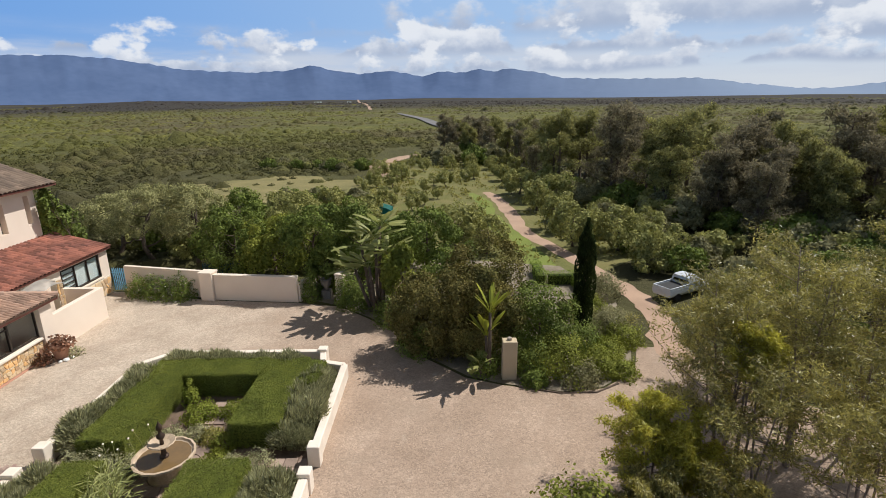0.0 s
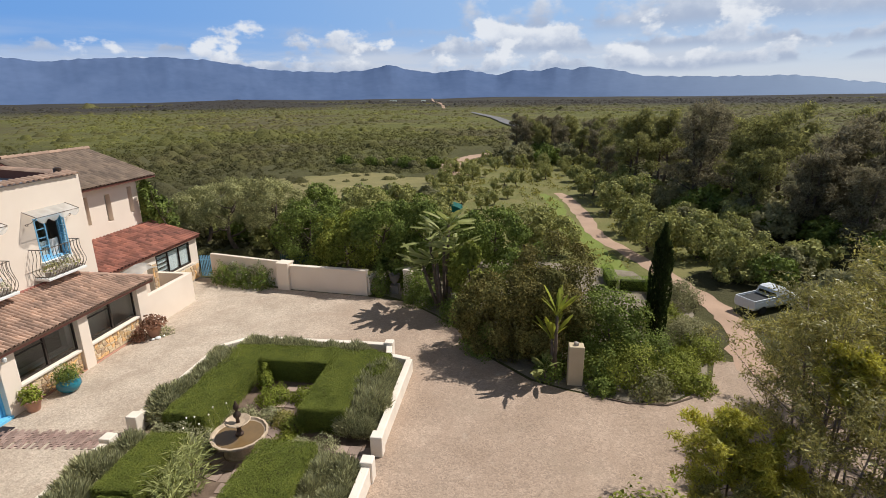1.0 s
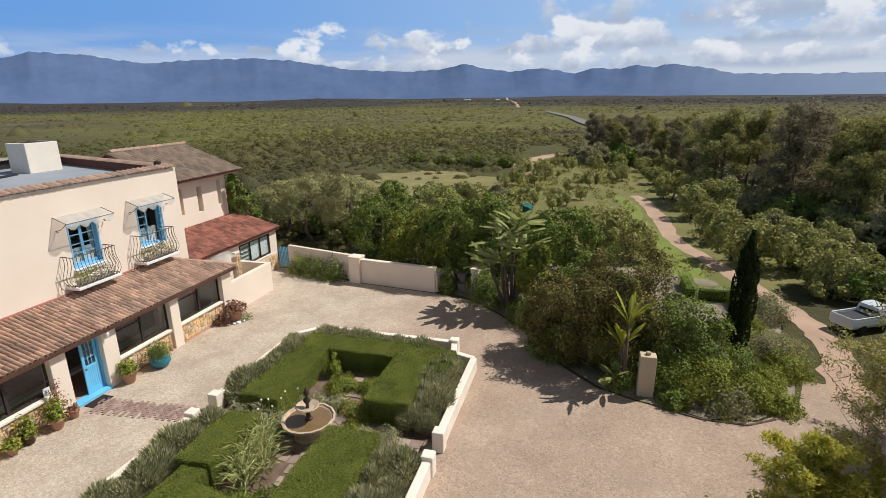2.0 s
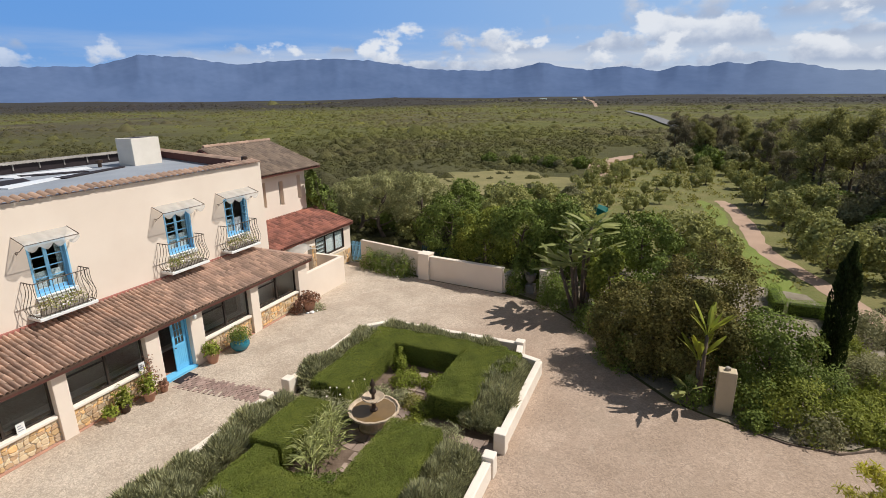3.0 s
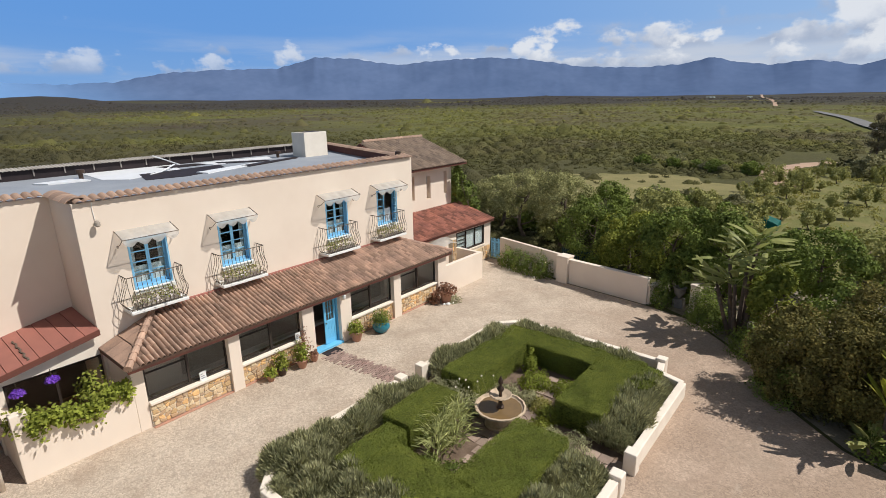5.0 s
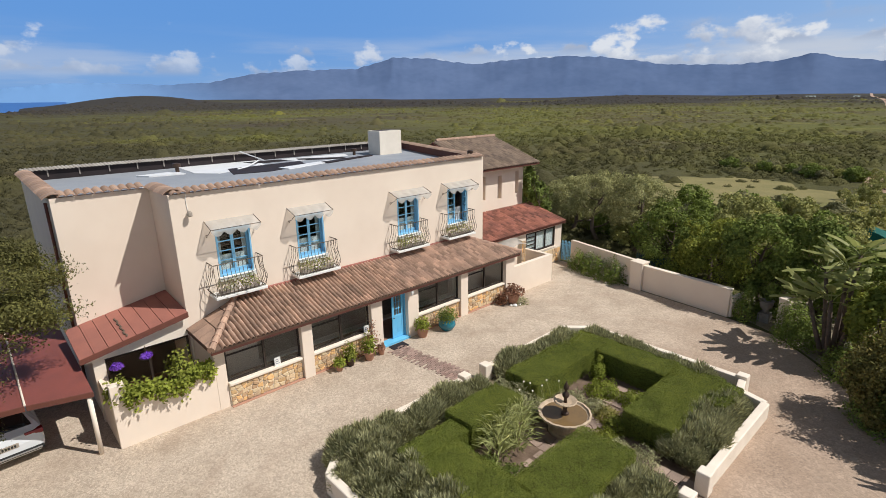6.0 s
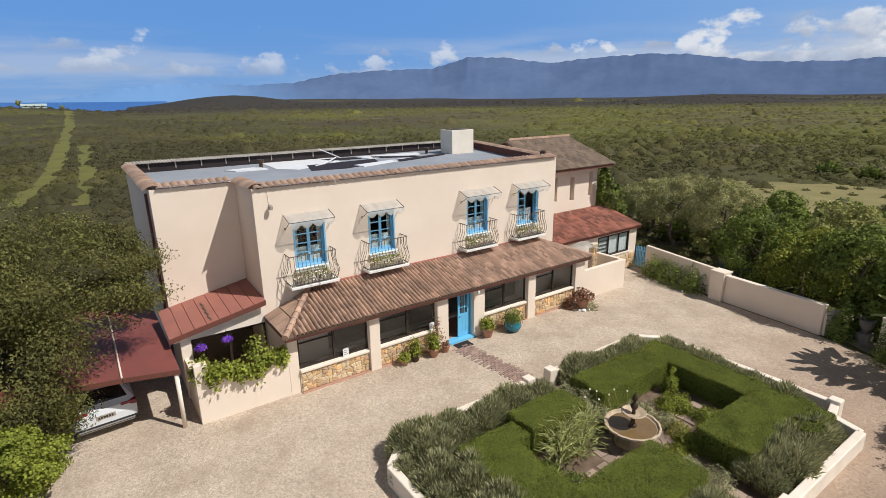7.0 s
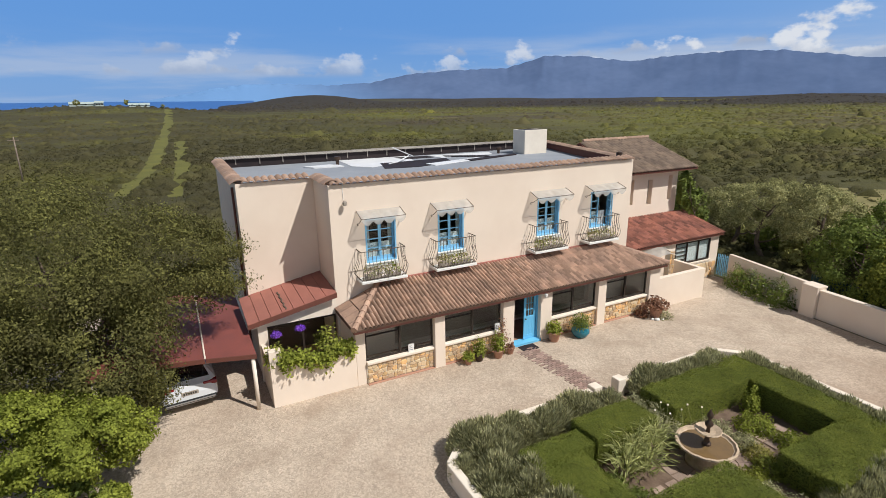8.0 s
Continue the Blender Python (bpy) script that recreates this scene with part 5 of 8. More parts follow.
for k, (a, b) in enumerate(((1.62, 0.03), (0.0, -1.75), (-1.78, -3.5))):
    bm = bmesh.new()
    fa, fb = max(-17.45 - 0.3 * (1.62 - a), -18.3), max(-17.45 - 0.3 * (1.62 - b), -18.3)
    top = [bm.verts.new(p) for p in ((fa, a, 2.20), (fb, b, 2.20), (-25.2, b, 2.20), (-25.2, a, 2.20))]
    bot = [bm.verts.new((p.co.x, p.co.y, 2.16)) for p in top]
    bm.faces.new(top), bm.faces.new(bot[::-1])
    for i in range(4):
        bm.faces.new((bot[i], bot[(i + 1) % 4], top[(i + 1) % 4], top[i]))
    cp("roof_sheet", bm, MAROON)
    bm = bmesh.new()
    v = [bm.verts.new(p) for p in ((fa + 0.03, a, 2.05), (fb + 0.03, b, 2.05), (fb + 0.03, b, 2.21), (fa + 0.03, a, 2.21))]
    w = [bm.verts.new((p.co.x - 0.05, p.co.y, p.co.z)) for p in v]
    bm.faces.new(v), bm.faces.new(w[::-1])
    for i in range(4):
        bm.faces.new((v[i], v[(i + 1) % 4], w[(i + 1) % 4], w[i]))
    cp("fascia", bm, FASCIA)
bm = bmesh.new()
tube(bm, [(-17.95, 0.015, 2.225), (-25.1, 0.015, 2.225)], 0.03, 8)
cp("seam", bm, PLASTER_PALE, "pale joint strip")
for x, y in ((-17.55, 1.5), (-18.45, -3.3), (-24.9, 1.5), (-24.9, -3.3)):
    bm = bmesh.new()
    tube(bm, [(x, y, 0), (x, y, 2.16)], 0.07, 14)
    cp("post", bm, PLASTER_PALE, "round cream post", True)

# ---------------------------------------------------------------- rear wing, lean-to and yard wall
wing = thing("rear_wing", "tile-roofed rear wing of the house with slit windows", "house wing", -22.0, 21.2, 0)


def wp(name, bm, mat, label="", parent=None, smooth=False):
    bmesh.ops.translate(bm, verts=bm.verts, vec=(22.0, -21.2, 0))
    return part(name, bm, mat, parent or wing, label, smooth)


SLITS = [(23.65, 24.0, 4.35, 5.85), (25.15, 25.55, 4.25, 5.75), (26.9, 27.25, 4.4, 5.9)]
bm = bmesh.new()
wall_panels(bm, -22.3, -22.0, 21.0, 27.7, 0, 6.25, SLITS)
wp("front_wall", bm, PLASTER)
bm = bmesh.new()
box(bm, -29.3, -22.3, 27.4, 27.7, 0, 6.25)
wp("end_wall", bm, PLASTER)
bm = bmesh.new()
box(bm, -22.34, -22.32, 23.4, 27.35, 4.1, 6.0)
wp("shutter_board", bm, CAST_STONE, "grey board behind the slit windows")


def ribbed_roof(name, eave, ridge, y0, y1, mat, adder, width=0.28, course=0.36, label="", clear=None, crest=0.09):
    """Rows of barrel tiles over a slope, joined into one part."""
    (ex, ez), (tx, tz) = eave, ridge
    L = math.hypot(tx - ex, tz - ez)
    rows, cols, n = max(1, round(L / course)), round((y1 - y0) / width), 4
    co, qs = [], []
    rng = np.random.default_rng(5)
    ux, uz = (tx - ex) / L, (tz - ez) / L
    nx, nz = -uz * (1 if tx < ex else -1) * -1, abs(ux)
    for r in range(rows):
        for c in range(cols):
            if clear and y0 + c * width < clear(ex + ux * (r + 0.5) * course):
                continue
            b = len(co)
            jit = rng.normal() * 0.006
            for s, lift in ((r * course - 0.02, 0.02), ((r + 1) * course, 0.0)):
                s = min(s, L)
                for k in range(n + 1):
                    h = crest * math.sin(k / n * math.pi) + lift + jit
                    co.append((ex + ux * s + nx * h, y0 + (c + k / n) * width, ez + uz * s + nz * h))
            for k in range(n):
                qs.append((b + k, b + k + 1, b + n + 2 + k, b + n + 1 + k))
            # lower edge
            e = len(co)
            for k in range(n + 1):
                p = co[b + k]
                co.append((p[0] - nx * 0.05, p[1], p[2] - nz * 0.05))
            for k in range(n):
                qs.append((b + k, e + k, e + k + 1, b + k + 1))
    me = raw_mesh(name, co, qs, mat)
    ob = new(name, me)
    ob.parent = adder
    ob.matrix_basis = Matrix.Translation(-adder.matrix_basis.translation)
    return tagged(ob, label, kind="stuff")


def side_line(x):
    """Where the slanted side of the main block runs."""
    return 21.02 + (-19.7 - x) * 0.297


for nm, e, t in (("front_slope", (-21.35, 6.38), (-25.5, 7.88)), ("rear_slope", (-29.65, 6.38), (-25.5, 7.88))):
    bm = bmesh.new()
    (ex, ez), (tx, tz) = e, t
    v = [bm.verts.new(p) for p in ((ex, side_line(ex), ez - 0.03), (ex, 28.6, ez - 0.03), (tx, 28.6, tz - 0.03), (tx, side_line(tx), tz - 0.03))]
    w = [bm.verts.new((p.co.x, p.co.y, p.co.z - 0.1)) for p in v]
    bm.faces.new(v), bm.faces.new(w[::-1])
    for i in range(4):
        bm.faces.new((v[i], v[(i + 1) % 4], w[(i + 1) % 4], w[i]))
    wp(nm, bm, FASCIA)
ribbed_roof("roof_tiles", (-21.3, 6.40), (-25.5, 7.90), 21.0, 28.7, TILE_WING, wing, label="weathered brown barrel tiles", clear=side_line)
for k in range(5, 19):
    bm = bmesh.new()
    tube(bm, [(-25.5, 21.0 + k * 0.405, 7.93), (-25.5, 21.39 + k * 0.405, 7.95)], [0.11, 0.13], 8)
    wp("ridge_tile", bm, TILE_CAP)
bm = bmesh.new()
v = [bm.verts.new(p) for p in ((-22.0, 27.7, 6.25), (-29.2, 27.7, 6.25), (-25.5, 27.7, 7.75))]
w = [bm.verts.new((p.co.x, 27.4, p.co.z)) for p in v]
bm.faces.new(v), bm.faces.new(w[::-1])
wp("gable", bm, PLASTER)

leanto = thing("lean_to", "single-storey lean-to with red tile roof and a wide dark window", "outbuilding", -19.2, 21.0, 0)


def lp(name, bm, mat, label="", parent=None, smooth=False):
    bmesh.ops.translate(bm, verts=bm.verts, vec=(19.2, -21.0, 0))
    return part(name, bm, mat, parent or leanto, label, smooth)


bm = bmesh.new()
wall_panels(bm, -19.45, -19.2, 20.96, 28.4, 0, 2.72, [(24.65, 27.65, 1.2, 2.5), (22.3, 23.2, 0, 2.1)])
lp("front_wall", bm, PLASTER)
bm = bmesh.new()
box(bm, -21.98, -19.45, 28.15, 28.4, 0, 2.72)
v = [bm.verts.new(p) for p in ((-19.45, 28.4, 2.72), (-21.98, 28.4, 2.72), (-21.98, 28.4, 3.45))]
w = [bm.verts.new((p.co.x, 28.15, p.co.z)) for p in v]
bm.faces.new(v), bm.faces.new(w[::-1]), bm.faces.new((v[0], v[2], w[2], w[0]))
lp("end_wall", bm, PLASTER)
bm = bmesh.new()
v = [bm.verts.new(p) for p in ((-18.98, 20.97, 2.74), (-18.98, 28.5, 2.74), (-22.0, 28.5, 3.52), (-22.0, 20.97, 3.52))]
w = [bm.verts.new((p.co.x, p.co.y, p.co.z - 0.12)) for p in v]
bm.faces.new(v), bm.faces.new(w[::-1])
for i in range(4):
    bm.faces.new((v[i], v[(i + 1) % 4], w[(i + 1) % 4], w[i]))
lp("roof_deck", bm, FASCIA)
ribbed_roof("roof_tiles", (-18.93, 2.77), (-22.0, 3.56), 20.98, 28.55, TILE_RED, leanto, 0.25, 0.36, "dark red barrel tiles")
bm = bmesh.new()
for q in ((24.65, 24.73), (25.635, 25.685), (26.615, 26.665), (27.57, 27.65)):
    box(bm, -19.27, -19.19, q[0], q[1], 1.2, 2.5)
box(bm, -19.31, -19.19, 24.73, 27.57, 1.2, 1.28)
box(bm, -19.31, -19.19, 24.73, 27.57, 2.42, 2.5)
for k in range(4):
    box(bm, -19.29, -19.22, 24.73, 25.62, 1.46 + k * 0.24, 1.49 + k * 0.24)
lf = lp("window_frame", bm, DARK_FRAME, "dark metal window frame")
for a, b in ((24.73, 25.62), (25.7, 26.6), (26.68, 27.57)):
    bm = bmesh.new()
    box(bm, -19.26, -19.25, a, b, 1.28, 2.42)
    lp("pane", bm, GLASS, "", lf).visible_shadow = False
# one pale panel across all three panes, just behind the glass
bm = bmesh.new()
box(bm, -19.31, -19.295, 24.74, 27.56, 1.29, 2.41)
lp("blind", bm, CURTAIN, "pale panel close behind the glass")
bm = bmesh.new()
box(bm, -19.5, -19.12, 24.55, 27.75, 1.1, 1.2, 0.01)
lp("sill", bm, PLASTER_PALE)
bm = bmesh.new()
box(bm, -19.44, -19.38, 22.3, 23.2, 0.02, 2.1)
lp("back_door", bm, DARK_FRAME)
bm = bmesh.new()
rows = []
for k in range(13):
    f = k / 12
    rows.append([bm.verts.new((-19.2 + 0.95 * s, 22.0 + 1.7 * f, 2.5 - 0.28 * s + 0.2 * math.sin(f * math.pi))) for s in (0, 0.5, 1)])
for r0, r1 in zip(rows, rows[1:]):
    for j in range(2):
        bm.faces.new((r0[j], r1[j], r1[j + 1], r0[j + 1]))
lp("canopy", bm, AWNING, "arched clear plastic door canopy", smooth=True)

yard = thing("yard_wall", "low cream plastered yard wall beside the veranda", "wall", -17.3, 21.1, 0)
for q, mat in (((-17.45, -17.2, 21.12, 24.65, 0, 1.66), PLASTER), ((-19.15, -17.45, 24.4, 24.65, 0, 1.66), PLASTER), ((-18.75, -18.45, 23.3, 23.7, 0, 2.5), MORTAR)):
    bm = bmesh.new()
    box(bm, *q, 0.02)
    bmesh.ops.translate(bm, verts=bm.verts, vec=(17.3, -21.1, 0))
    part("wall_run" if mat is PLASTER else "stone_pier", bm, mat, yard)


# ---------------------------------------------------------------- walled bed with hedge and fountain
bed = thing("raised_bed_wall", "low cream plastered wall with chamfered corners round the planted bed", "garden wall", -8.0, 12.8, 0)


def wall_run(parent, p, q, h, t, mat, name="wall_run", cap=0.0, z0=0.0):
    """A straight garden wall between two plan points, with softly worn edges."""
    o = parent.matrix_basis.translation
    d = Vector((q[0] - p[0], q[1] - p[1], 0))
    bm = bmesh.new()
    box(bm, 0, d.length, -t / 2, t / 2, z0, h, 0.035)
    if cap:
        box(bm, -0.02, d.length + 0.02, -t / 2 - 0.03, t / 2 + 0.03, h - 0.03, h + cap, 0.02)
    ob = part(name, bm, mat, parent)
    ob.matrix_basis = pose(p[0] - o.x, p[1] - o.y, 0, 0, 0, math.degrees(math.atan2(d.y, d.x)))
    return ob


RIM = [[(-3.95, 13.3), (-3.95, 18.35)], [(-3.95, 18.35), (-4.85, 18.62)], [(-4.85, 18.62), (-5.05, 19.55)], [(-5.05, 19.55), (-11.25, 19.55)], [(-11.25, 19.55), (-12.2, 18.6)], [(-12.2, 18.6), (-12.2, 13.4)],
       [(-12.2, 12.25), (-12.2, 6.95)], [(-12.2, 6.95), (-11.15, 5.85)], [(-11.15, 5.85), (-5.0, 5.85)], [(-5.0, 5.85), (-3.95, 6.9)], [(-3.95, 6.9), (-3.95, 12.15)]]
for p, q in RIM:
    wall_run(bed, p, q, 0.60, 0.26, PLASTER_PALE)
for x, y in ((-3.95, 13.3), (-3.95, 12.15), (-12.2, 13.4), (-12.2, 12.25), (-5.05, 19.55), (-12.2, 6.95)):
    wall_run(bed, (x - 0.19, y), (x + 0.19, y), 0.72, 0.38, PLASTER_PALE, "pillar")
patch("bed_soil", [(-4.0, 7), (-4.0, 18.3), (-5.1, 19.5), (-11.2, 19.5), (-12.1, 18.5), (-12.1, 7), (-11.1, 5.9), (-5, 5.9)], 0.05, SOIL, "dark soil inside the walled bed", "soil")


def hedge_block(parent, x0, x1, y0, y1, h, seed, density=3000):
    """A clipped block: an inner body whose dark colour paints the shade between leaves, and a dense skin of tiny leaves
    on its sides and top.
    """
    rng = np.random.default_rng(seed)
    o = parent.matrix_basis.translation
    bm = bmesh.new()
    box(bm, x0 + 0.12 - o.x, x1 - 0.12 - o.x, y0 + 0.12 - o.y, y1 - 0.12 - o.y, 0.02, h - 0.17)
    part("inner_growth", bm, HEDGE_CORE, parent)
    PP, DD = [], []
    for axis, val, sgn, area in ((2, h, 1, (x1 - x0) * (y1 - y0) * 1.5), (0, x0, -1, (y1 - y0) * h), (0, x1, 1, (y1 - y0) * h), (1, y0, -1, (x1 - x0) * h), (1, y1, 1, (x1 - x0) * h)):
        n = int(area * density)
        P = np.stack([rng.uniform(x0, x1, n), rng.uniform(y0, y1, n), rng.uniform(0.05, h, n)], 1)
        wob = 0.035 * np.sin(P[:, 0] * 2.1 + P[:, 2] * 3) * np.sin(P[:, 1] * 1.7) + 0.02 * np.sin(P[:, 0] * 7.3) * np.sin(P[:, 1] * 6.1)
        P[:, axis] = val + sgn * (wob + 0.03 * np.sin(P[:, 0] * 4.3 + P[:, 1] * 3.1) - 0.07 * rng.random(n) ** 2)
        D = np.zeros((n, 3))
        D[:, axis] = sgn
        D[:, 2] += 0.25
        PP.append(P)
        DD.append(D)
    P = np.concatenate(PP) - np.array(o)
    ob = new("clipped_leaves", leaf_mesh("clipped_leaves", P, np.concatenate(DD), 0.036, 0.013, L_HEDGE, rng, face=True))
    ob.parent = parent


hedge = thing("clipped_hedge", "dark green clipped box hedge in two facing horseshoes", "hedge", -8.2, 12.8, 0.05)
for i, q in enumerate(((-11.05, -9.62, 13.25, 18.25), (-6.8, -5.2, 14.0, 18.25), (-9.62, -6.8, 16.98, 18.25), (-5.2, -4.6, 16.5, 18.1), (-10.75, -9.55, 9.9, 12.35), (-7.25, -5.5, 9.0, 12.35), (-9.5, -7.25, 7.6, 9.15), (-10.3, -9.5, 7.6, 9.7), (-7.25, -5.6, 7.6, 9.0))):
    hedge_block(hedge, *q, 0.93 + 0.02 * (i % 3), 40 + i)


def lavender(seed):
    rng = np.random.default_rng(seed)
    n = 3000
    a, r = rng.uniform(0, 2 * np.pi, n), np.sqrt(rng.random(n)) * 0.56
    lean = r / 0.5
    base = np.stack([np.cos(a) * r * 0.8, np.sin(a) * r * 0.8, 0.08 + rng.random(n) * 0.70 * (1.1 - 0.55 * lean)], 1)
    D = np.stack([np.cos(a) * lean * 0.8, np.sin(a) * lean * 0.8, np.ones(n)], 1) + rng.normal(size=(n, 3)) * 0.28
    return leaf_mesh("foliage", base, D, 0.19, 0.015, L_LAVENDER, rng)


LAV = [lavender(60 + i) for i in range(4)]
rng = np.random.default_rng(9)
spots = []
for x in np.arange(-11.9, -4.2, 0.52):
    for y in (18.5, 18.95):
        if y < 18.6 or x < -8.5:
            spots.append((x, y))
    for y in (6.35, 7.0, 7.5):
        spots.append((x, y))
for y in np.arange(6.9, 18.6, 0.55):
    if not 12.1 < y < 13.5:
        spots += [(-11.72, y), (-11.25, y + 0.2), (-4.62, y), (-5.1, y + 0.25)]
for i, (x, y) in enumerate(spots):
    if (x < -11.0 and (y > 18.2 or y < 6.8)) or (x > -5.3 and y > 18.2) or (x > -4.9 and (y > 18.5 or y < 6.6)):
        continue
    ob = new("lavender_bush", LAV[i % 4])
    s = rng.uniform(0.75, 1.25)
    ob.matrix_basis = pose(x + rng.normal() * 0.08, y + rng.normal() * 0.08, 0.05, 0, 0, rng.uniform(0, 360)) @ Matrix.Diagonal((s, s, s * rng.uniform(0.9, 1.2), 1))
    tagged(ob, "grey-green spiky lavender bush behind the low bed wall", "lavender", "lavender edging")

fountain = thing("fountain", "two-tiered cast stone fountain with brown water and dark finial", "fountain", -8.2, 12.85, 0.05)
bm = bmesh.new()
lathe(bm, [(0.52, 0), (0.52, 0.07), (0.44, 0.1), (0.40, 0.3), (0.46, 0.42), (0.3, 0.45)], sides=24)
part("pedestal", bm, FOUNTAIN_STONE, fountain, smooth=False)
bm = bmesh.new()
lathe(bm, [(0.42, 0.42), (0.62, 0.48), (0.76, 0.57), (0.80, 0.62), (0.84, 0.63), (0.84, 0.69), (0.78, 0.70), (0.74, 0.64), (0.5, 0.52), (0.1, 0.50)], sides=64, flute=0.025)
part("basin", bm, FOUNTAIN_STONE, fountain, "broad stone basin with scalloped rim")
bm = bmesh.new()
lathe(bm, [(0.735, 0.600), (0.735, 0.625)], sides=40)
part("water", bm, POOL, fountain, "still brown water")
bm = bmesh.new()
lathe(bm, [(0.13, 0.52), (0.13, 0.68), (0.08, 0.74), (0.06, 0.86), (0.10, 0.92), (0.07, 0.96)], sides=16)
part("stem", bm, FINIAL, fountain)
bm = bmesh.new()
lathe(bm, [(0.07, 0.95), (0.22, 1.0), (0.34, 1.10), (0.37, 1.12), (0.35, 1.145), (0.2, 1.07), (0.05, 1.05)], sides=48, flute=0.04)
part("upper_bowl", bm, FOUNTAIN_STONE, fountain, "small stone bowl")
bm = bmesh.new()
lathe(bm, [(0.06, 1.05), (0.05, 1.2), (0.11, 1.28), (0.12, 1.34), (0.05, 1.42), (0.04, 1.48), (0.09, 1.56), (0.08, 1.64), (0.03, 1.74), (0.005, 1.82)], sides=14)
part("finial", bm, FINIAL, fountain, "dark metal finial", True)


def mound(name, label, x, y, r, h, mat, n, ll, lw, seed, category="shrub", z=0.05, group="", kind=""):
    rng = np.random.default_rng(seed)
    d = unit(rng.normal(size=(n, 3)))
    d[:, 2] = np.abs(d[:, 2])
    s = rng.uniform(0.68, 1.12, n)[:, None]
    P = d * s * np.array([r, r, h]) * (1 + 0.42 * np.sin(d[:, :1] * 6 + seed) * np.sin(d[:, 1:2] * 5 + seed * 2) * np.cos(d[:, 2:] * 4 + seed))
    ob = new(name, leaf_mesh(name, P, d, ll, lw, mat, rng, face=True))
    ob.matrix_basis = pose(x, y, z)
    return tagged(ob, label, category, group, kind)


mound("shrub", "lime green rounded shrub inside the hedge", -8.5, 15.75, 0.6, 0.40, L_LIME, 2200, 0.07, 0.025, 70)
mound("shrub", "lime green rounded shrub inside the hedge", -7.35, 15.9, 0.48, 0.4, L_LIME, 1600, 0.07, 0.025, 71)
mound("shrub", "upright fresh green shrub inside the hedge", -9.15, 16.5, 0.27, 0.8, L_LIME, 900, 0.08, 0.03, 72)
mound("shrub", "pale green low herb patch beside the fountain", -9.0, 14.4, 0.55, 0.35, L_LAVENDER, 1300, 0.1, 0.015, 73)
mound("shrub", "yellow green herb patch beside the fountain", -7.0, 14.1, 0.45, 0.4, L_BRIGHT, 1300, 0.1, 0.018, 74)
mound("shrub", "yellow green herb patch beside the fountain", -6.95, 13.3, 0.4, 0.3, L_BRIGHT, 900, 0.1, 0.018, 75)
mound("shrub", "low green herb in front of the fountain", -7.9, 9.9, 0.4, 0.4, L_GREEN, 1100, 0.09, 0.02, 76)


def tall_grass(x, y, seed):
    """A clump of upright stems with long arching leaves."""
    rng = np.random.default_rng(seed)
    n = 85
    a, r = rng.uniform(0, 2 * np.pi, n), rng.random(n) * 0.26
    P = np.stack([np.cos(a) * r, np.sin(a) * r, rng.random(n) * 0.75], 1)
    D = np.stack([np.cos(a) * 0.6, np.sin(a) * 0.6, np.ones(n)], 1) + rng.normal(size=(n, 3)) * 0.38
    co, q = leaf_arrays(P, D, 0.5, 0.022, rng, 0.1)
    tip, q2 = leaf_arrays(P + unit(D) * 0.42, D * np.array([1.7, 1.7, 0.1]), 0.30, 0.018, rng, 0.1)
    ob = new("tall_grass", raw_mesh("tall_grass", np.concatenate([co, tip]), np.concatenate([q, q2 + len(co)]), L_STRAP))
    ob.matrix_basis = pose(x, y, 0.05)
    tagged(ob, "tall pale green strappy plant clump beside the fountain", "grass clump", "grass clumps")


for i, (x, y) in enumerate(((-9.25, 11.1), (-8.95, 11.5), (-9.0, 10.5), (-8.55, 10.8), (-8.7, 10.2), (-9.2, 11.75))):
    tall_grass(x, y, 80 + i)
for i, (x, y, r, h, mt, lab) in enumerate(((-9.35, 12.75, 0.4, 0.35, L_LAVENDER, "grey-green"), (-9.7, 12.9, 0.5, 0.6, L_LAVENDER, "grey-green"), (-8.6, 9.6, 0.5, 0.4, L_GREEN, "low green"), (-10.3, 12.85, 0.5, 0.65, L_LAVENDER, "grey-green"), (-11.0, 12.95, 0.5, 0.7, L_LAVENDER, "grey-green"),
                                           (-7.6, 14.5, 0.45, 0.3, L_WEED, "yellowish"), (-8.1, 14.6, 0.4, 0.3, L_LAVENDER, "silvery"), (-6.6, 14.7, 0.35, 0.35, L_BRIGHT, "bright green"), (-6.4, 12.95, 0.45, 0.45, L_LAVENDER, "grey-green"), (-5.6, 12.9, 0.5, 0.6, L_LAVENDER, "grey-green"))):
    mound("shrub", lab + " herb spilling over the paving by the fountain", x, y, r, h, mt, int(1500 * r + 500), 0.10, 0.016, 700 + i, group="fountain herbs")

def flower_stalks(x, y, count, seed):
    """Thin bare stalks, each with a round pale seed head."""
    rng = np.random.default_rng(seed)
    t = thing("flower_stalks", "thin stalks with pale round flower heads by the fountain", "flowers", x, y, 0.05, "flower stalks")
    for k in range(count):
        sx, sy, h = rng.normal() * 0.22, rng.normal() * 0.22, rng.uniform(0.9, 1.35)
        bm = bmesh.new()
        tube(bm, [(sx, sy, 0), (sx + 0.03, sy + 0.02, h * 0.6), (sx + rng.normal() * 0.06, sy + rng.normal() * 0.06, h)], 0.008, 4)
        tip = max(bm.verts, key=lambda v: v.co.z).co.copy()
        part("stalk", bm, L_STRAP, t)
        bm = bmesh.new()
        bmesh.ops.create_icosphere(bm, subdivisions=2, radius=0.028)
        for v in bm.verts:
            v.co *= 1 + 0.3 * noise.noise(v.co * 60)
        bmesh.ops.translate(bm, verts=bm.verts, vec=tip)
        part("flower_head", bm, L_WHITE, t, "pale round flower head")


flower_stalks(-9.45, 12.7, 4, 720)
flower_stalks(-9.2, 13.1, 3, 721)

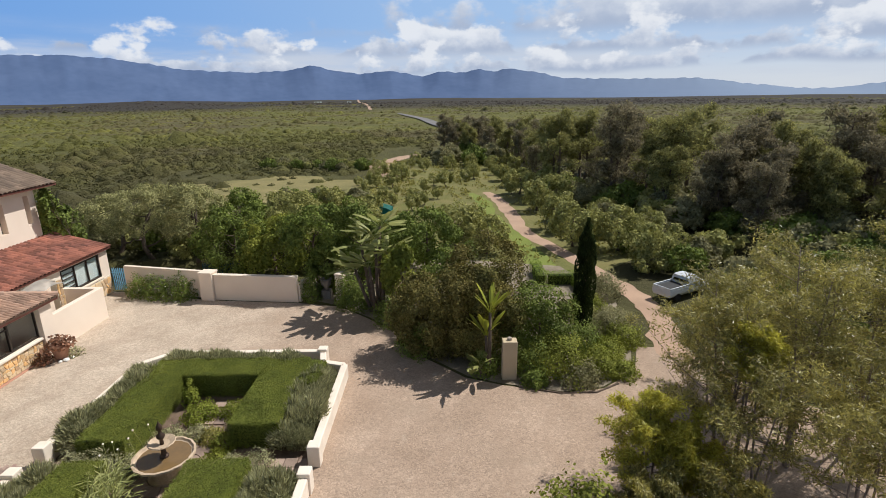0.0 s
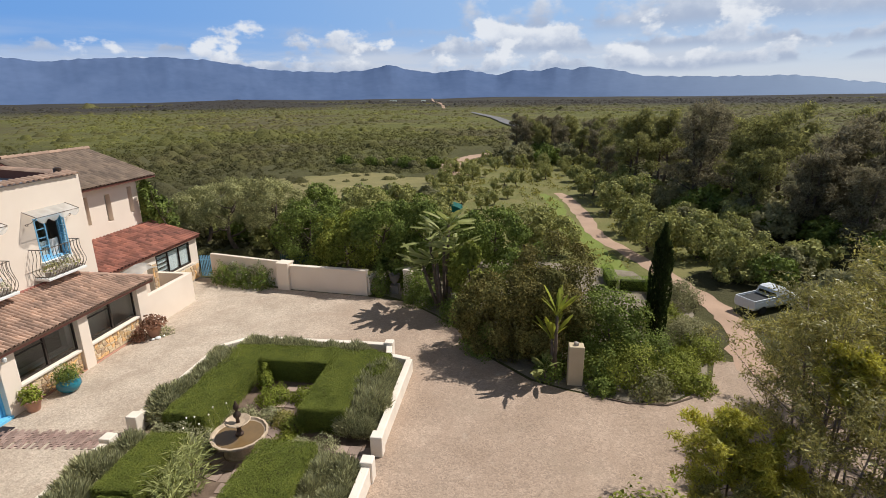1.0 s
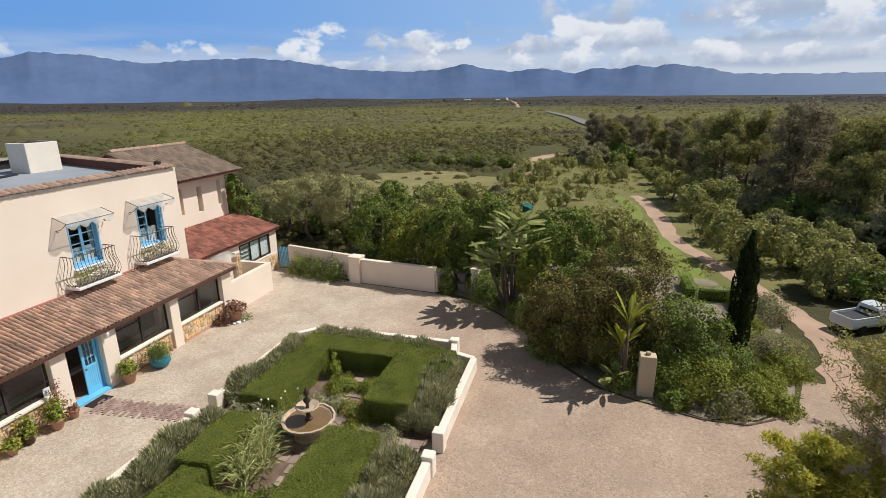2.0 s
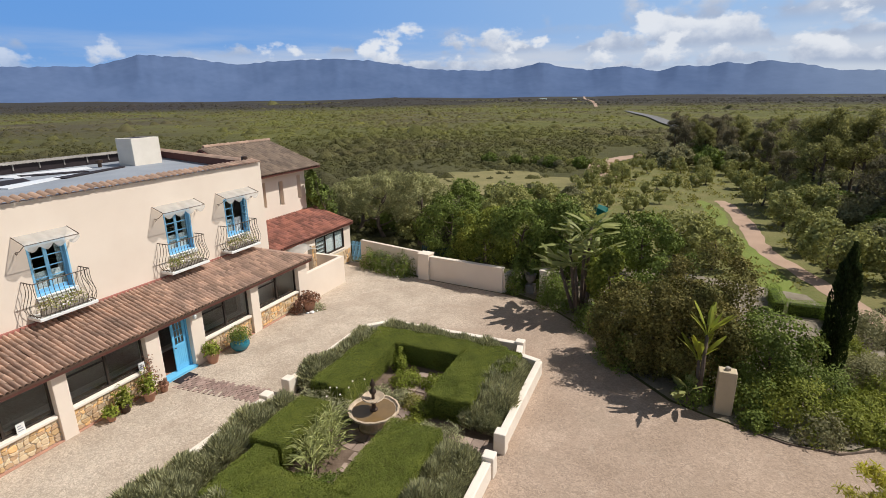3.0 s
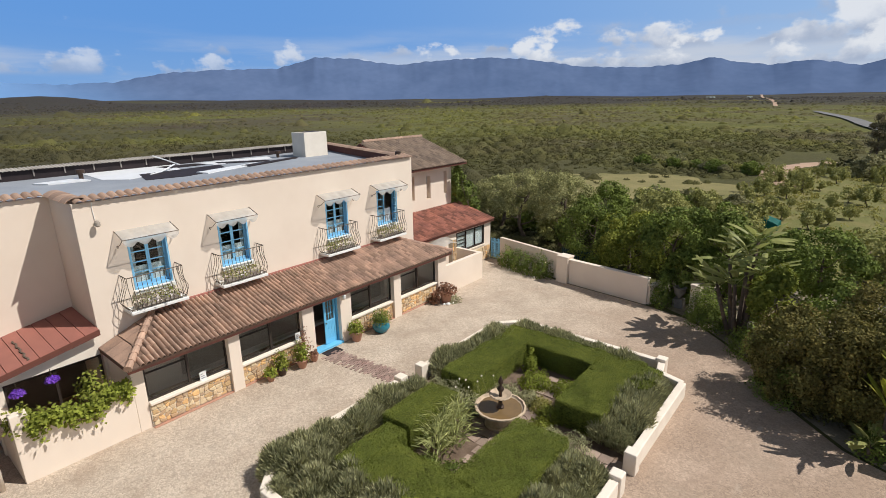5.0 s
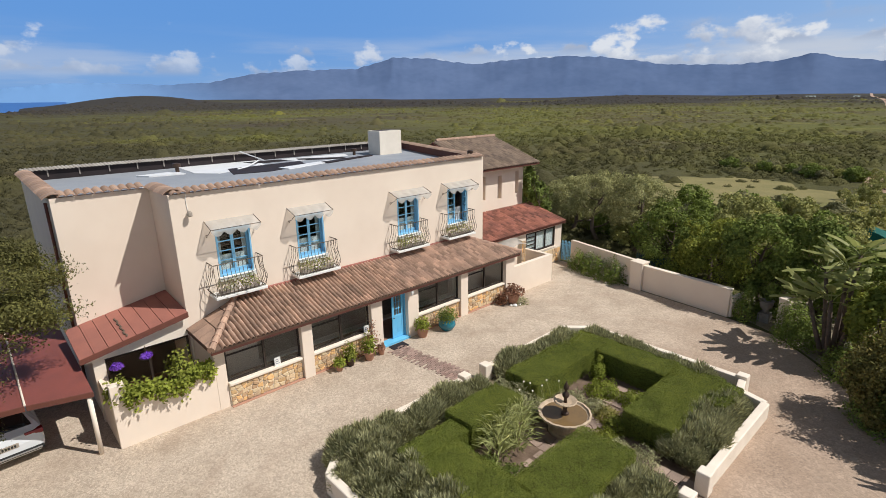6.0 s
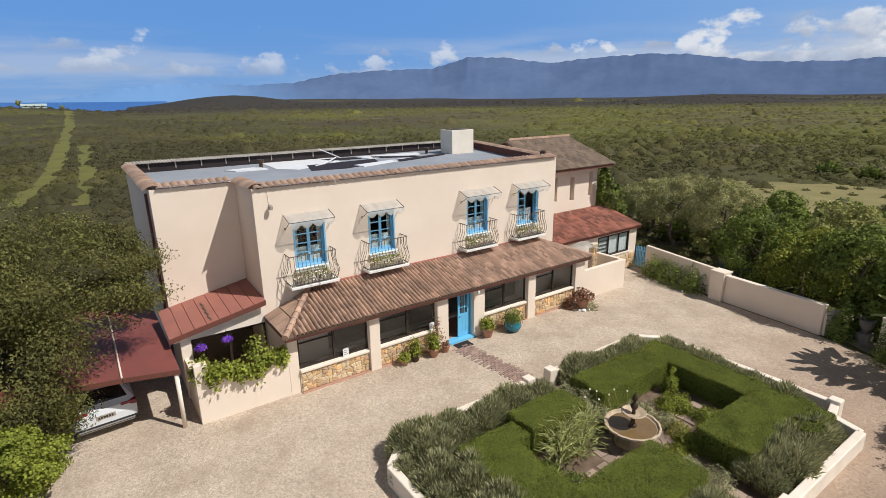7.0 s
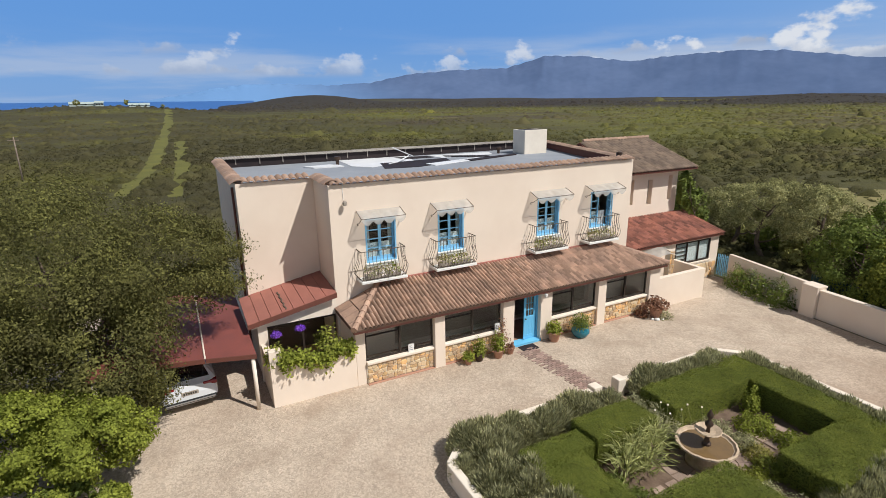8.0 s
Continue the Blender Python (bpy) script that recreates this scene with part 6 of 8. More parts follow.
# ---------------------------------------------------------------- garden walls, gate and posts
gw = thing("garden_wall", "cream plastered courtyard wall with square piers", "garden wall", -12.9, 27.0, 0)
wall_run(gw, (-18.35, 28.45), (-13.35, 27.3), 1.58, 0.24, PLASTER)
wall_run(gw, (-12.6, 26.98), (-7.9, 26.42), 1.42, 0.26, PLASTER, cap=0.06)
wall_run(gw, (-13.35, 27.1), (-12.6, 27.0), 1.55, 0.66, PLASTER, "pier", cap=0.08)
wall_run(gw, (-7.9, 26.42), (-7.6, 27.4), 1.1, 0.24, PLASTER)
wall_run(gw, (-5.85, 26.7), (-5.4, 26.6), 1.5, 0.45, PLASTER, "pier", cap=0.06)

gate = thing("picket_gate", "light blue wooden picket gate beside the lean-to", "gate", -19.2, 28.5, 0)
for z in (0.35, 1.1):
    bm = bmesh.new()
    box(bm, 0.02, 0.86, -0.045, -0.015, z, z + 0.08)
    part("rail", bm, BLUE, gate)
bm = bmesh.new()
v = [(-0.028, 0.08), (0.028, 0.08), (0.028, 1.34), (0.0, 1.42), (-0.028, 1.34)]
a, b = [bm.verts.new((x, -0.012, z)) for x, z in v], [bm.verts.new((x, 0.012, z)) for x, z in v]
bm.faces.new(a), bm.faces.new(b[::-1])
for i in range(5):
    bm.faces.new((a[i], a[(i + 1) % 5], b[(i + 1) % 5], b[i]))
pk = mesh_of("picket", bm, BLUE)
for k in range(8):
    piece("picket", pk, gate, pose(0.06 + k * 0.108, 0, 0))

post = thing("gate_post", "square tan plastered gate post at the drive", "gate post", 2.5, 18.2, 0)
bm = bmesh.new()
box(bm, -0.28, 0.28, -0.22, 0.22, 0, 1.62, 0.03)
part("shaft", bm, material("tan_plaster", (0.56, 0.45, 0.30), (0.47, 0.37, 0.24), rough=0.9, scale=2, fine=50, bump=0.3), post)
bm = bmesh.new()
lathe(bm, [(0.09, 1.6), (0.09, 1.72), (0.05, 1.74)], sides=10)
part("lamp_stub", bm, CAST_STONE, post, "small grey fitting on top")
bm = bmesh.new()
tube(bm, [(2.8, 17.45, 0.02), (4.2, 17.0, 0.02), (5.6, 17.0, 0.02), (6.6, 17.6, 0.02)], 0.05, 6)
single("edging", bm, BARK, "low dark timber edging along the drive", "edging", "structure")

# darker take on the cast stone, with the recess's shade in its colour
URN_STONE = material("shaded_urn_stone", (0.24, 0.21, 0.175), (0.15, 0.13, 0.11), rough=0.95, scale=4, fine=30, bump=0.4, mix=0.9)
urn = thing("garden_urn", "grey stone urn on a pedestal in the wall recess", "urn", -6.5, 27.0, 0)
bm = bmesh.new()
box(bm, -0.25, 0.25, -0.25, 0.25, 0, 0.5, 0.03)
part("pedestal", bm, URN_STONE, urn)
bm = bmesh.new()
lathe(bm, [(0.14, 0.5), (0.1, 0.58), (0.24, 0.75), (0.3, 0.95), (0.27, 1.05), (0.34, 1.1), (0.3, 1.12), (0.2, 1.0)], sides=20)
part("bowl", bm, URN_STONE, urn, smooth=True)


# ---------------------------------------------------------------- trees and shrubs by the drive
plant("bush", "large bronze and green bush beside the drive", "bush", 0.2, 20.7, (0.1, 0, 2.6), 0.09,
      [((0, 0, 1.75), (2.25, 1.7, 2.3), 34, 17600), ((0.6, -0.4, 2.6), (1.4, 1.3, 1.5), 14, 6400), ((-0.9, -0.7, 1.3), (1.3, 1.1, 1.4), 14, 6400)], 0.075, 0.026, L_BRONZE, 101, group="bushes at the gate", low=-0.98)
plant("bush", "tall bronze-tipped bush beside the drive", "bush", 2.0, 22.6, (0, 0, 3.0), 0.1,
      [((0, 0, 2.2), (2.0, 1.7, 2.5), 34, 16000)], 0.075, 0.026, L_BRONZE, 102, group="bushes at the gate", low=-0.98)
plant("bush", "bronze-tipped bush behind the strelitzia", "bush", 1.5, 19.7, (0, 0, 2.4), 0.08,
      [((0, 0, 2.0), (1.6, 1.15, 2.3), 30, 15200)], 0.075, 0.026, L_BRONZE, 105, group="bushes at the gate", low=-0.98)
plant("bush", "bronze-tipped bush at the edge of the gravel", "bush", -1.2, 21.0, (0, 0, 2.0), 0.08,
      [((0, 0, 1.5), (1.2, 1.1, 1.7), 20, 8000)], 0.075, 0.026, L_BRONZE, 106, group="bushes at the gate", low=-0.98)
plant("bush", "rounded green bush behind the gate post", "bush", 3.9, 20.5, (0, 0, 1.9), 0.07,
      [((0, 0, 1.35), (1.7, 1.5, 1.75), 26, 7000)], 0.09, 0.03, L_GREEN, 103, group="bushes at the gate", low=-0.98)
plant("bush", "bright green bush behind the bronze bush", "bush", 0.6, 23.6, (0, 0, 2.4), 0.08,
      [((0, 0, 1.9), (2.0, 1.6, 2.1), 26, 6000)], 0.10, 0.04, L_GREEN, 104, group="bushes at the gate", low=-0.98)
for i, (x, y, r, h, mt, lab) in enumerate(((4.5, 18.7, 1.25, 1.35, L_BRIGHT, "bright green"), (6.2, 18.9, 1.0, 0.75, L_BRIGHT, "bright green"), (7.0, 20.3, 0.8, 0.5, L_BRIGHT, "low bright green"),
                                           (5.6, 20.2, 1.2, 1.3, L_GREEN, "green"), (4.1, 22.3, 1.3, 1.5, L_GREEN, "green"), (2.9, 19.6, 0.9, 1.5, L_GREEN, "dark green"), (3.5, 18.7, 0.8, 1.2, L_GREEN, "green"), (7.6, 22.2, 1.0, 0.9, L_SAGE, "grey-green"),
                                           (8.6, 26.6, 1.1, 1.3, L_SAGE, "grey-green twiggy"), (7.4, 25.0, 0.9, 0.6, L_BRIGHT, "low bright green"), (7.9, 21.2, 0.9, 0.7, L_BRIGHT, "low bright green"), (8.3, 23.4, 0.8, 0.6, L_SAGE, "grey-green"), (6.9, 23.6, 0.7, 0.6, L_OLIVE, "olive green"), (-1.2, 20.5, 0.9, 1.3, L_GREEN, "dark green"),
                                           (-2.6, 23.4, 0.9, 1.3, L_GREEN, "dark green"), (-4.6, 25.6, 0.9, 1.1, L_GREEN, "dark green"), (-7.3, 26.75, 0.6, 1.5, L_GREEN, "dark green"), (-5.2, 26.1, 0.7, 1.6, L_GREEN, "dark green"), (5.2, 17.9, 0.8, 0.7, L_SAGE, "grey-green"), (6.9, 18.4, 0.7, 0.5, L_BRIGHT, "low bright green"), (3.4, 17.7, 0.5, 0.5, L_GREEN, "dark green"), (1.6, 18.6, 0.55, 0.9, L_GREEN, "strappy dark green"))):
    mound("shrub", lab + " shrub in the border by the drive", x, y, r, h, mt, int(2600 * r * r + 900), 0.10, 0.03, 110 + i, z=0.02, group="border shrubs")
plant("creeper_bush", "fresh bright green leafy climber between the palms", "climber", -2.1, 24.4, (0, 0, 2.8), 0.06,
      [((0, 0, 2.0), (1.0, 0.9, 1.9), 18, 4500)], 0.14, 0.06, L_BRIGHT, 130, low=-0.98)
plant("tree", "dark green leafy tree behind the border", "tree", -0.9, 27.6, (0, 0, 3.6), 0.12, [((0, 0, 3.1), (1.7, 1.6, 1.7), 24, 6500)], 0.11, 0.04, L_GREEN, 131)
plant("tree", "green leafy tree beside the wall recess", "tree", -4.8, 28.8, (0, 0, 3.4), 0.12, [((0, 0, 2.6), (2.2, 1.8, 2.2), 26, 8000)], 0.11, 0.04, L_GREEN, 132, low=-0.95)
plant("tree", "dark green tree overhanging the recess", "tree", -7.4, 29.4, (0, 0, 3.4), 0.12, [((0.4, -0.6, 3.2), (2.3, 2.0, 1.6), 28, 9000)], 0.11, 0.04, L_GREEN, 133, low=-0.95)
for i, (x, y, rx, h, mt) in enumerate(((-10.2, 30.2, 2.2, 4.1, L_BRIGHT), (-12.8, 31.0, 2.5, 4.4, L_GREEN), (-9.6, 34.0, 2.6, 4.4, L_OLIVE), (-6.0, 33.6, 2.4, 4.0, L_OLIVE), (-2.4, 31.8, 2.0, 3.6, L_GREEN), (-14.6, 36.5, 2.4, 4.4, L_GREEN))):
    plant("tree", "dense rounded green tree behind the courtyard wall", "tree", x, y, (0, 0, h * 0.75), 0.12,
          [((0, 0, h * 0.52), (rx, rx * 0.9, h * 0.5), 62, 11000)], 0.10, 0.042, mt, 140 + i, group="trees behind the wall", low=-0.95, spread=0.23)
plant("bush", "dark green bush filling the wall recess", "bush", -6.7, 27.9, (0, 0, 1.6), 0.07, [((0, 0, 1.2), (1.2, 0.8, 1.3), 20, 4000)], 0.11, 0.04, L_GREEN, 149, low=-0.98)
for i, (x, y, rx, h) in enumerate(((-16.4, 33.2, 2.2, 5.3), (-19.4, 33.6, 2.5, 5.5), (-17.8, 36.0, 2.4, 5.0), (-22.8, 35.0, 2.2, 4.6))):
    plant("olive_tree", "silvery green old olive tree beyond the gate", "olive tree", x, y, (0.2, 0, h * 0.7), 0.17,
          [((0, 0, h * 0.64), (rx, rx, h * 0.36), 58, 13000)], 0.10, 0.02, L_OLIVE_PALE, 150 + i, BARK, "old olive trees", 0.22, 8)
plant("climber", "green creeper covering the corner of the wing", "climber", -22.6, 29.2, (0, 0, 4.4), 0.08, [((0, 0, 2.9), (1.7, 1.3, 2.5), 40, 11000)], 0.12, 0.055, L_GREEN, 160, low=-0.98)
plant("climber", "green creeper against the wing wall", "climber", -21.7, 27.9, (-0.2, 0, 5.6), 0.05, [((-0.1, 0.2, 4.9), (0.45, 0.7, 1.1), 10, 1500)], 0.12, 0.055, L_GREEN, 161, low=-0.98)
for i, (x, y, r) in enumerate(((-17.2, 27.6, 0.7), (-16.2, 27.45, 0.8), (-15.2, 27.3, 0.85), (-14.4, 27.1, 0.65))):
    mound("shrub", "green rose bush with pale flowers against the wall", x, y, r, 1.15, L_GREEN, 1500, 0.09, 0.035, 170 + i, z=0.02, group="rose bushes")
    mound("flowers", "scattered white rose blooms on the bush", x, y, r * 0.95, 1.15, L_WHITE, 26, 0.09, 0.05, 175 + i, "flowers", z=0.04, group="rose blooms", kind="stuff")


def strelitzia(name, label, x, y, stems, mat, seed, scale=1.0, upright=False):
    """Giant strelitzia: bare leaning stems, each with a fan of long torn paddle leaves."""
    rng = np.random.default_rng(seed)
    t = thing(name, label, "palm", x, y, 0.02)
    for sx, sy, top in stems:
        bm = bmesh.new()
        tube(bm, [(sx * 0.3, sy * 0.3, 0), (sx * 0.6, sy * 0.6, top * 0.4), (sx, sy, top)], [0.11 * scale, 0.09 * scale, 0.07 * scale], 8)
        part("stem", bm, BARK, t, smooth=True)
        bm = bmesh.new()
        for k in range(13 if upright else 10):
            a = rng.uniform(0, 2 * math.pi)
            L, Wd = rng.uniform(1.3, 1.9) * scale, (rng.uniform(0.11, 0.17) if upright else rng.uniform(0.15, 0.21)) * scale
            out = Vector((math.cos(a), math.sin(a), 0))
            side = Vector((-math.sin(a), math.cos(a), 0))
            tilt = rng.uniform(0.1, 0.5) if upright else rng.uniform(0.25, 1.15)
            spine = []
            for j in range(9):
                f = j / 8
                ang = tilt + f * rng.uniform(0.7, 0.9) * (0.6 if upright else 1)
                prev = spine[-1] if spine else Vector((sx, sy, top - 0.1))
                spine.append(prev + (out * math.sin(ang) + Vector((0, 0, math.cos(ang)))) * (L / 8 if j else 0))
            lastL = lastR = None
            for j in range(3, 9):
                f = (j - 2) / 6.5
                w = Wd * math.sin(min(f, 1) * math.pi) ** 0.55
                tear = rng.uniform(0.75, 1.05)
                Lv = bm.verts.new(spine[j] + side * w * tear - Vector((0, 0, w * 0.35)))
                Rv = bm.verts.new(spine[j] - side * w * tear - Vector((0, 0, w * 0.35)))
                Cv = bm.verts.new(spine[j])
                if lastL:
                    bm.faces.new((lastL[0], lastL[1], Cv, Lv))
                    bm.faces.new((lastR[1], lastR[0], Rv, Cv))
                lastL, lastR = (Lv, Cv), (Rv, Cv)
            tube(bm, spine[:4], [0.025, 0.02, 0.018, 0.015], 5)
        part("leaf_fan", bm, mat, t, smooth=False)
    return t


strelitzia("giant_strelitzia", "tall palm-like strelitzia with bare stems and torn paddle leaves", -3.4, 24.9, [(0.0, 0.1, 3.9), (-0.75, 0.3, 3.5), (0.55, -0.1, 3.2), (-0.3, -0.4, 2.6), (-1.1, 0.1, 2.3), (0.2, 0.6, 4.4)], L_PALM, 200)
strelitzia("young_strelitzia", "young strelitzia with yellowed leaves behind the gate post", 1.75, 18.35, [(0.0, 0.0, 2.7), (-0.15, 0.1, 1.7)], L_PALM_YELLOW, 201, 0.75, True)
strelitzia("young_strelitzia", "low dark strelitzia at the foot of the gate post", 1.4, 18.2, [(0.0, 0.0, 0.5)], L_PALM, 202, 0.7)


def cypress(x, y, h, r, seed):
    rng = np.random.default_rng(seed)
    t = thing("cypress", "slender dark columnar cypress beside the drive", "cypress tree", x, y, 0)
    bm = bmesh.new()
    tube(bm, [(0, 0, 0), (0, 0, h * 0.5), (0, 0, h * 0.93)], [0.1, 0.06, 0.015], 8)
    part("trunk", bm, BARK, t)
    n = 9000
    f = rng.random(n) ** 0.85
    a = rng.uniform(0, 2 * np.pi, n)
    rad = r * np.sin(np.clip(f * 0.93 + 0.10, 0, 1) * np.pi) ** 0.45 * (0.75 + 0.25 * np.sin(a * 5 + f * 22)) * np.where(rng.random(n) < 0.3, rng.random(n), 1) * np.where(f > 0.86, 0.62, 1)
    P = np.stack([np.cos(a) * rad, np.sin(a) * rad, 0.15 + f * (h - 0.2)], 1)
    D = np.stack([np.cos(a) * 0.3, np.sin(a) * 0.3, np.ones(n)], 1) + rng.normal(size=(n, 3)) * 0.2
    ob = new("crown", leaf_mesh("crown", P, D, 0.16, 0.03, L_CYPRESS, rng))
    ob.parent = t


cypress(6.3, 21.9, 5.45, 0.46, 210)

box_hedge = thing("low_box_hedge", "bright green clipped low hedge in the garden", "hedge", 6.6, 29.0, 0)
for i, q in enumerate(((5.4, 6.0, 28.4, 31.0), (6.0, 8.0, 28.4, 29.0), (7.4, 8.0, 27.0, 28.4))):
    rngh = 220 + i
    hedge_block(box_hedge, *q, 0.75, rngh, 900)
for o in box_hedge.children:
    if o.name.startswith("clipped_leaves"):
        o.data.materials[0] = L_BOX

# ---------------------------------------------------------------- orchard, grove and far bushes
def small_olive(seed, mat, lab, h=2.2, r=1.15, n=2300):
    return plant("orchard_tree", lab, "olive tree", 0, -400, (0, 0, h * 0.7), 0.07, [((0, 0, h * 0.58), (r, r, h * 0.44), 22, n)], 0.13, 0.036, mat, seed, group="orchard trees", low=-0.9, limb_count=5)


OT = [small_olive(230 + i, L_OLIVE, "small rounded grey-green olive tree in the grass") for i in range(3)]
rng = np.random.default_rng(31)
rows = []
for j in range(11):
    for i in range(8):
        x, y = -9.5 + i * 3.2 + rng.normal() * 0.5 + j * 0.1, 41 + j * 4.6 + rng.normal() * 0.7
        if abs(x - (6.2 - max(0, (y - 57)) * 0.55)) < 2.0 or abs(x - 4.0) < 1.2 and y < 56:
            continue
        if x < -8 and y < 46 or rng.random() < (0.45 if y < 56 else 0.25):
            continue
        rows.append((x, y, rng.uniform(0.45, 0.75) if y < 60 else rng.uniform(0.65, 1.0)))
for k in range(24):
    rows.append((rng.uniform(-11, 13), rng.uniform(40, 100), rng.uniform(0.4, 0.95)))
rows = [q for q in rows if not (abs(q[0] + 6.4) < 2.6 and 42 < q[1] < 52)]
rows = [q for q in rows if abs(q[0] - (6.2 - max(0, (q[1] - 57)) * 0.55)) > 1.8]
for x, y in ((9.5, 36.6), (11.2, 39), (9.3, 41.5), (10.8, 45), (9.0, 49), (11.5, 51), (13.4, 42), (12.4, 35.4), (15.0, 36.8), (13.0, 31.6), (14.8, 32.6), (9.6, 54), (8.6, 58), (12, 58), (16.5, 41), (-12, 44), (-14.5, 46), (-10.5, 47),
             (3.0, 35.0), (2.2, 38.6), (0.8, 36.4)):
    rows.append((x, y, rng.uniform(1.1, 1.5)))
for i, (x, y, s) in enumerate(rows):
    m = pose(x, y, 0, 0, 0, rng.uniform(0, 360)) @ Matrix.Scale(s, 4)
    if i < 3:
        OT[i].matrix_basis = m
    else:
        o = copy_thing(OT[i % 3], m)
        o.scale = (s, s, s * 1.0)


GT = [branching_gum("gum_tree", "tall dark bluegum tree with forked bare trunk", 0, -420, 9.8, 2.9, 260 + i, (L_GUM_FAR, L_GUM_GREY, L_GUM_FAR, L_GUM_GREY)[i], "gum grove", 2, 12, 4, 90, (0.36, 0.16, 0.42, 0.12)[i],
                    length=0.36, width=0.05, girth=0.17, bark=BARK, puff=0.23) for i in range(4)]
spots = [(12.4, 57.5, 0.97), (16.8, 51, 0.97), (20.5, 46, 0.92), (23.6, 42, 0.86), (27.2, 41.5, 0.9), (30.5, 39.5, 0.96), (34, 36, 0.86), (36.5, 31.5, 0.9), (27, 35, 0.72), (22.5, 36.0, 0.62), (18.6, 43, 0.66), (40, 34, 0.9),
         (16, 60, 0.95), (20, 57, 0.98), (25, 53, 0.96), (30, 49, 0.98), (36, 45, 1.0), (42, 41, 0.98), (33, 55, 0.9), (40, 50, 0.9), (24, 62, 0.9), (48, 44, 0.9), (46, 36, 0.9),
         (0.6, 101, 0.82), (3.5, 100, 0.7), (6.5, 98, 0.72), (9.6, 96, 0.7), (12.6, 92, 0.74), (13.2, 84, 0.72), (14, 76, 0.74), (14.2, 68, 0.78), (17.5, 70, 0.8), (18, 82, 0.75), (8, 104, 0.7), (15, 96, 0.75), (22, 74, 0.8), (28, 66, 0.85), (2, 97, 0.6), (5, 94, 0.6), (8, 92, 0.62), (10.8, 88, 0.6), (11.8, 80, 0.6), (12.4, 72, 0.62), (11.6, 65, 0.55), (1.5, 106, 0.75), (5, 108, 0.7), (11, 108, 0.7), (24.5, 38.5, 0.8), (27.5, 37.5, 0.78), (30, 36, 0.8), (32.5, 33, 0.75), (21.5, 40.5, 0.75), (19.5, 48, 0.8), (26, 44, 0.85), (33.5, 41, 0.9), (35, 28.5, 0.75), (29, 32.5, 0.65)]
for i, (x, y, s) in enumerate(spots):
    m = pose(x, y, 0, 0, 0, rng.uniform(0, 360)) @ Matrix.Scale(s, 4)
    if i < 4:
        GT[i].matrix_basis = m
    else:
        copy_thing(GT[i % 4], m).scale = (s, s, s)

UB = [plant("thicket_bush", "dense dark green bush under the gum trees", "bush", 0, -440, (0, 0, 1.4), 0.07, [((0, 0, 1.0), (1.6, 1.6, 1.15), 24, 2600)], 0.18, 0.06, mt, 270 + i, group="thicket", low=-0.98) for i, mt in enumerate((L_GREEN, L_SAGE, L_OLIVE))]
us = []
for k in range(95):
    t = rng.random()
    x0 = 11 + 22 * t + rng.normal() * 1.6
    us.append((x0, 62 - 30 * t + rng.normal() * 2.6 - 4, rng.uniform(0.7, 1.3)))
for x, y in ((12.6, 30.4), (14.6, 30.0), (16.5, 32), (18.5, 33.5), (13.5, 35), (16, 38.5), (20.5, 31), (22, 28), (17.5, 27.5), (19.5, 24.5), (15.5, 24), (23.5, 32.5), (25, 29), (28, 30), (30, 27), (27, 24.5), (33, 28), (22.5, 23), (13.5, 22.5), (16.5, 20), (20, 20)):
    us.append((x, y, rng.uniform(0.75, 1.15)))
for k in range(26):
    us.append((-28 + k * 1.7 + rng.normal() * 0.6, 39 + rng.normal() * 1.6 - (2 if k < 8 else 0), rng.uniform(0.7, 1.1)))
for k in range(15):
    us.append((-27 + k * 1.15 + rng.normal() * 0.5, 84 - 0.25 * k + rng.normal() * 1.5, rng.uniform(0.5, 0.85)))
for k in range(34):
    us.append((rng.uniform(0, 14), rng.uniform(84, 103), rng.uniform(0.9, 1.5)))
for k in range(12):
    us.append((-19 + k * 1.05 + rng.normal() * 0.5, 49 + rng.normal() * 1.8, rng.uniform(0.8, 1.25)))
us = [u for u in us if not (u[1] > 80 and abs(u[0] + 8.5) < 5 and u[0] > -12) and not (-6 < u[0] < 12 and u[1] < 43)]
for i, (x, y, s) in enumerate(us):
    m = pose(x, y, 0, 0, 0, rng.uniform(0, 360)) @ Matrix.Scale(s, 4)
    if i < 3:
        UB[i].matrix_basis = m
    else:
        copy_thing(UB[(i * 7) % 3], m).scale = (s, s, s * 0.95)


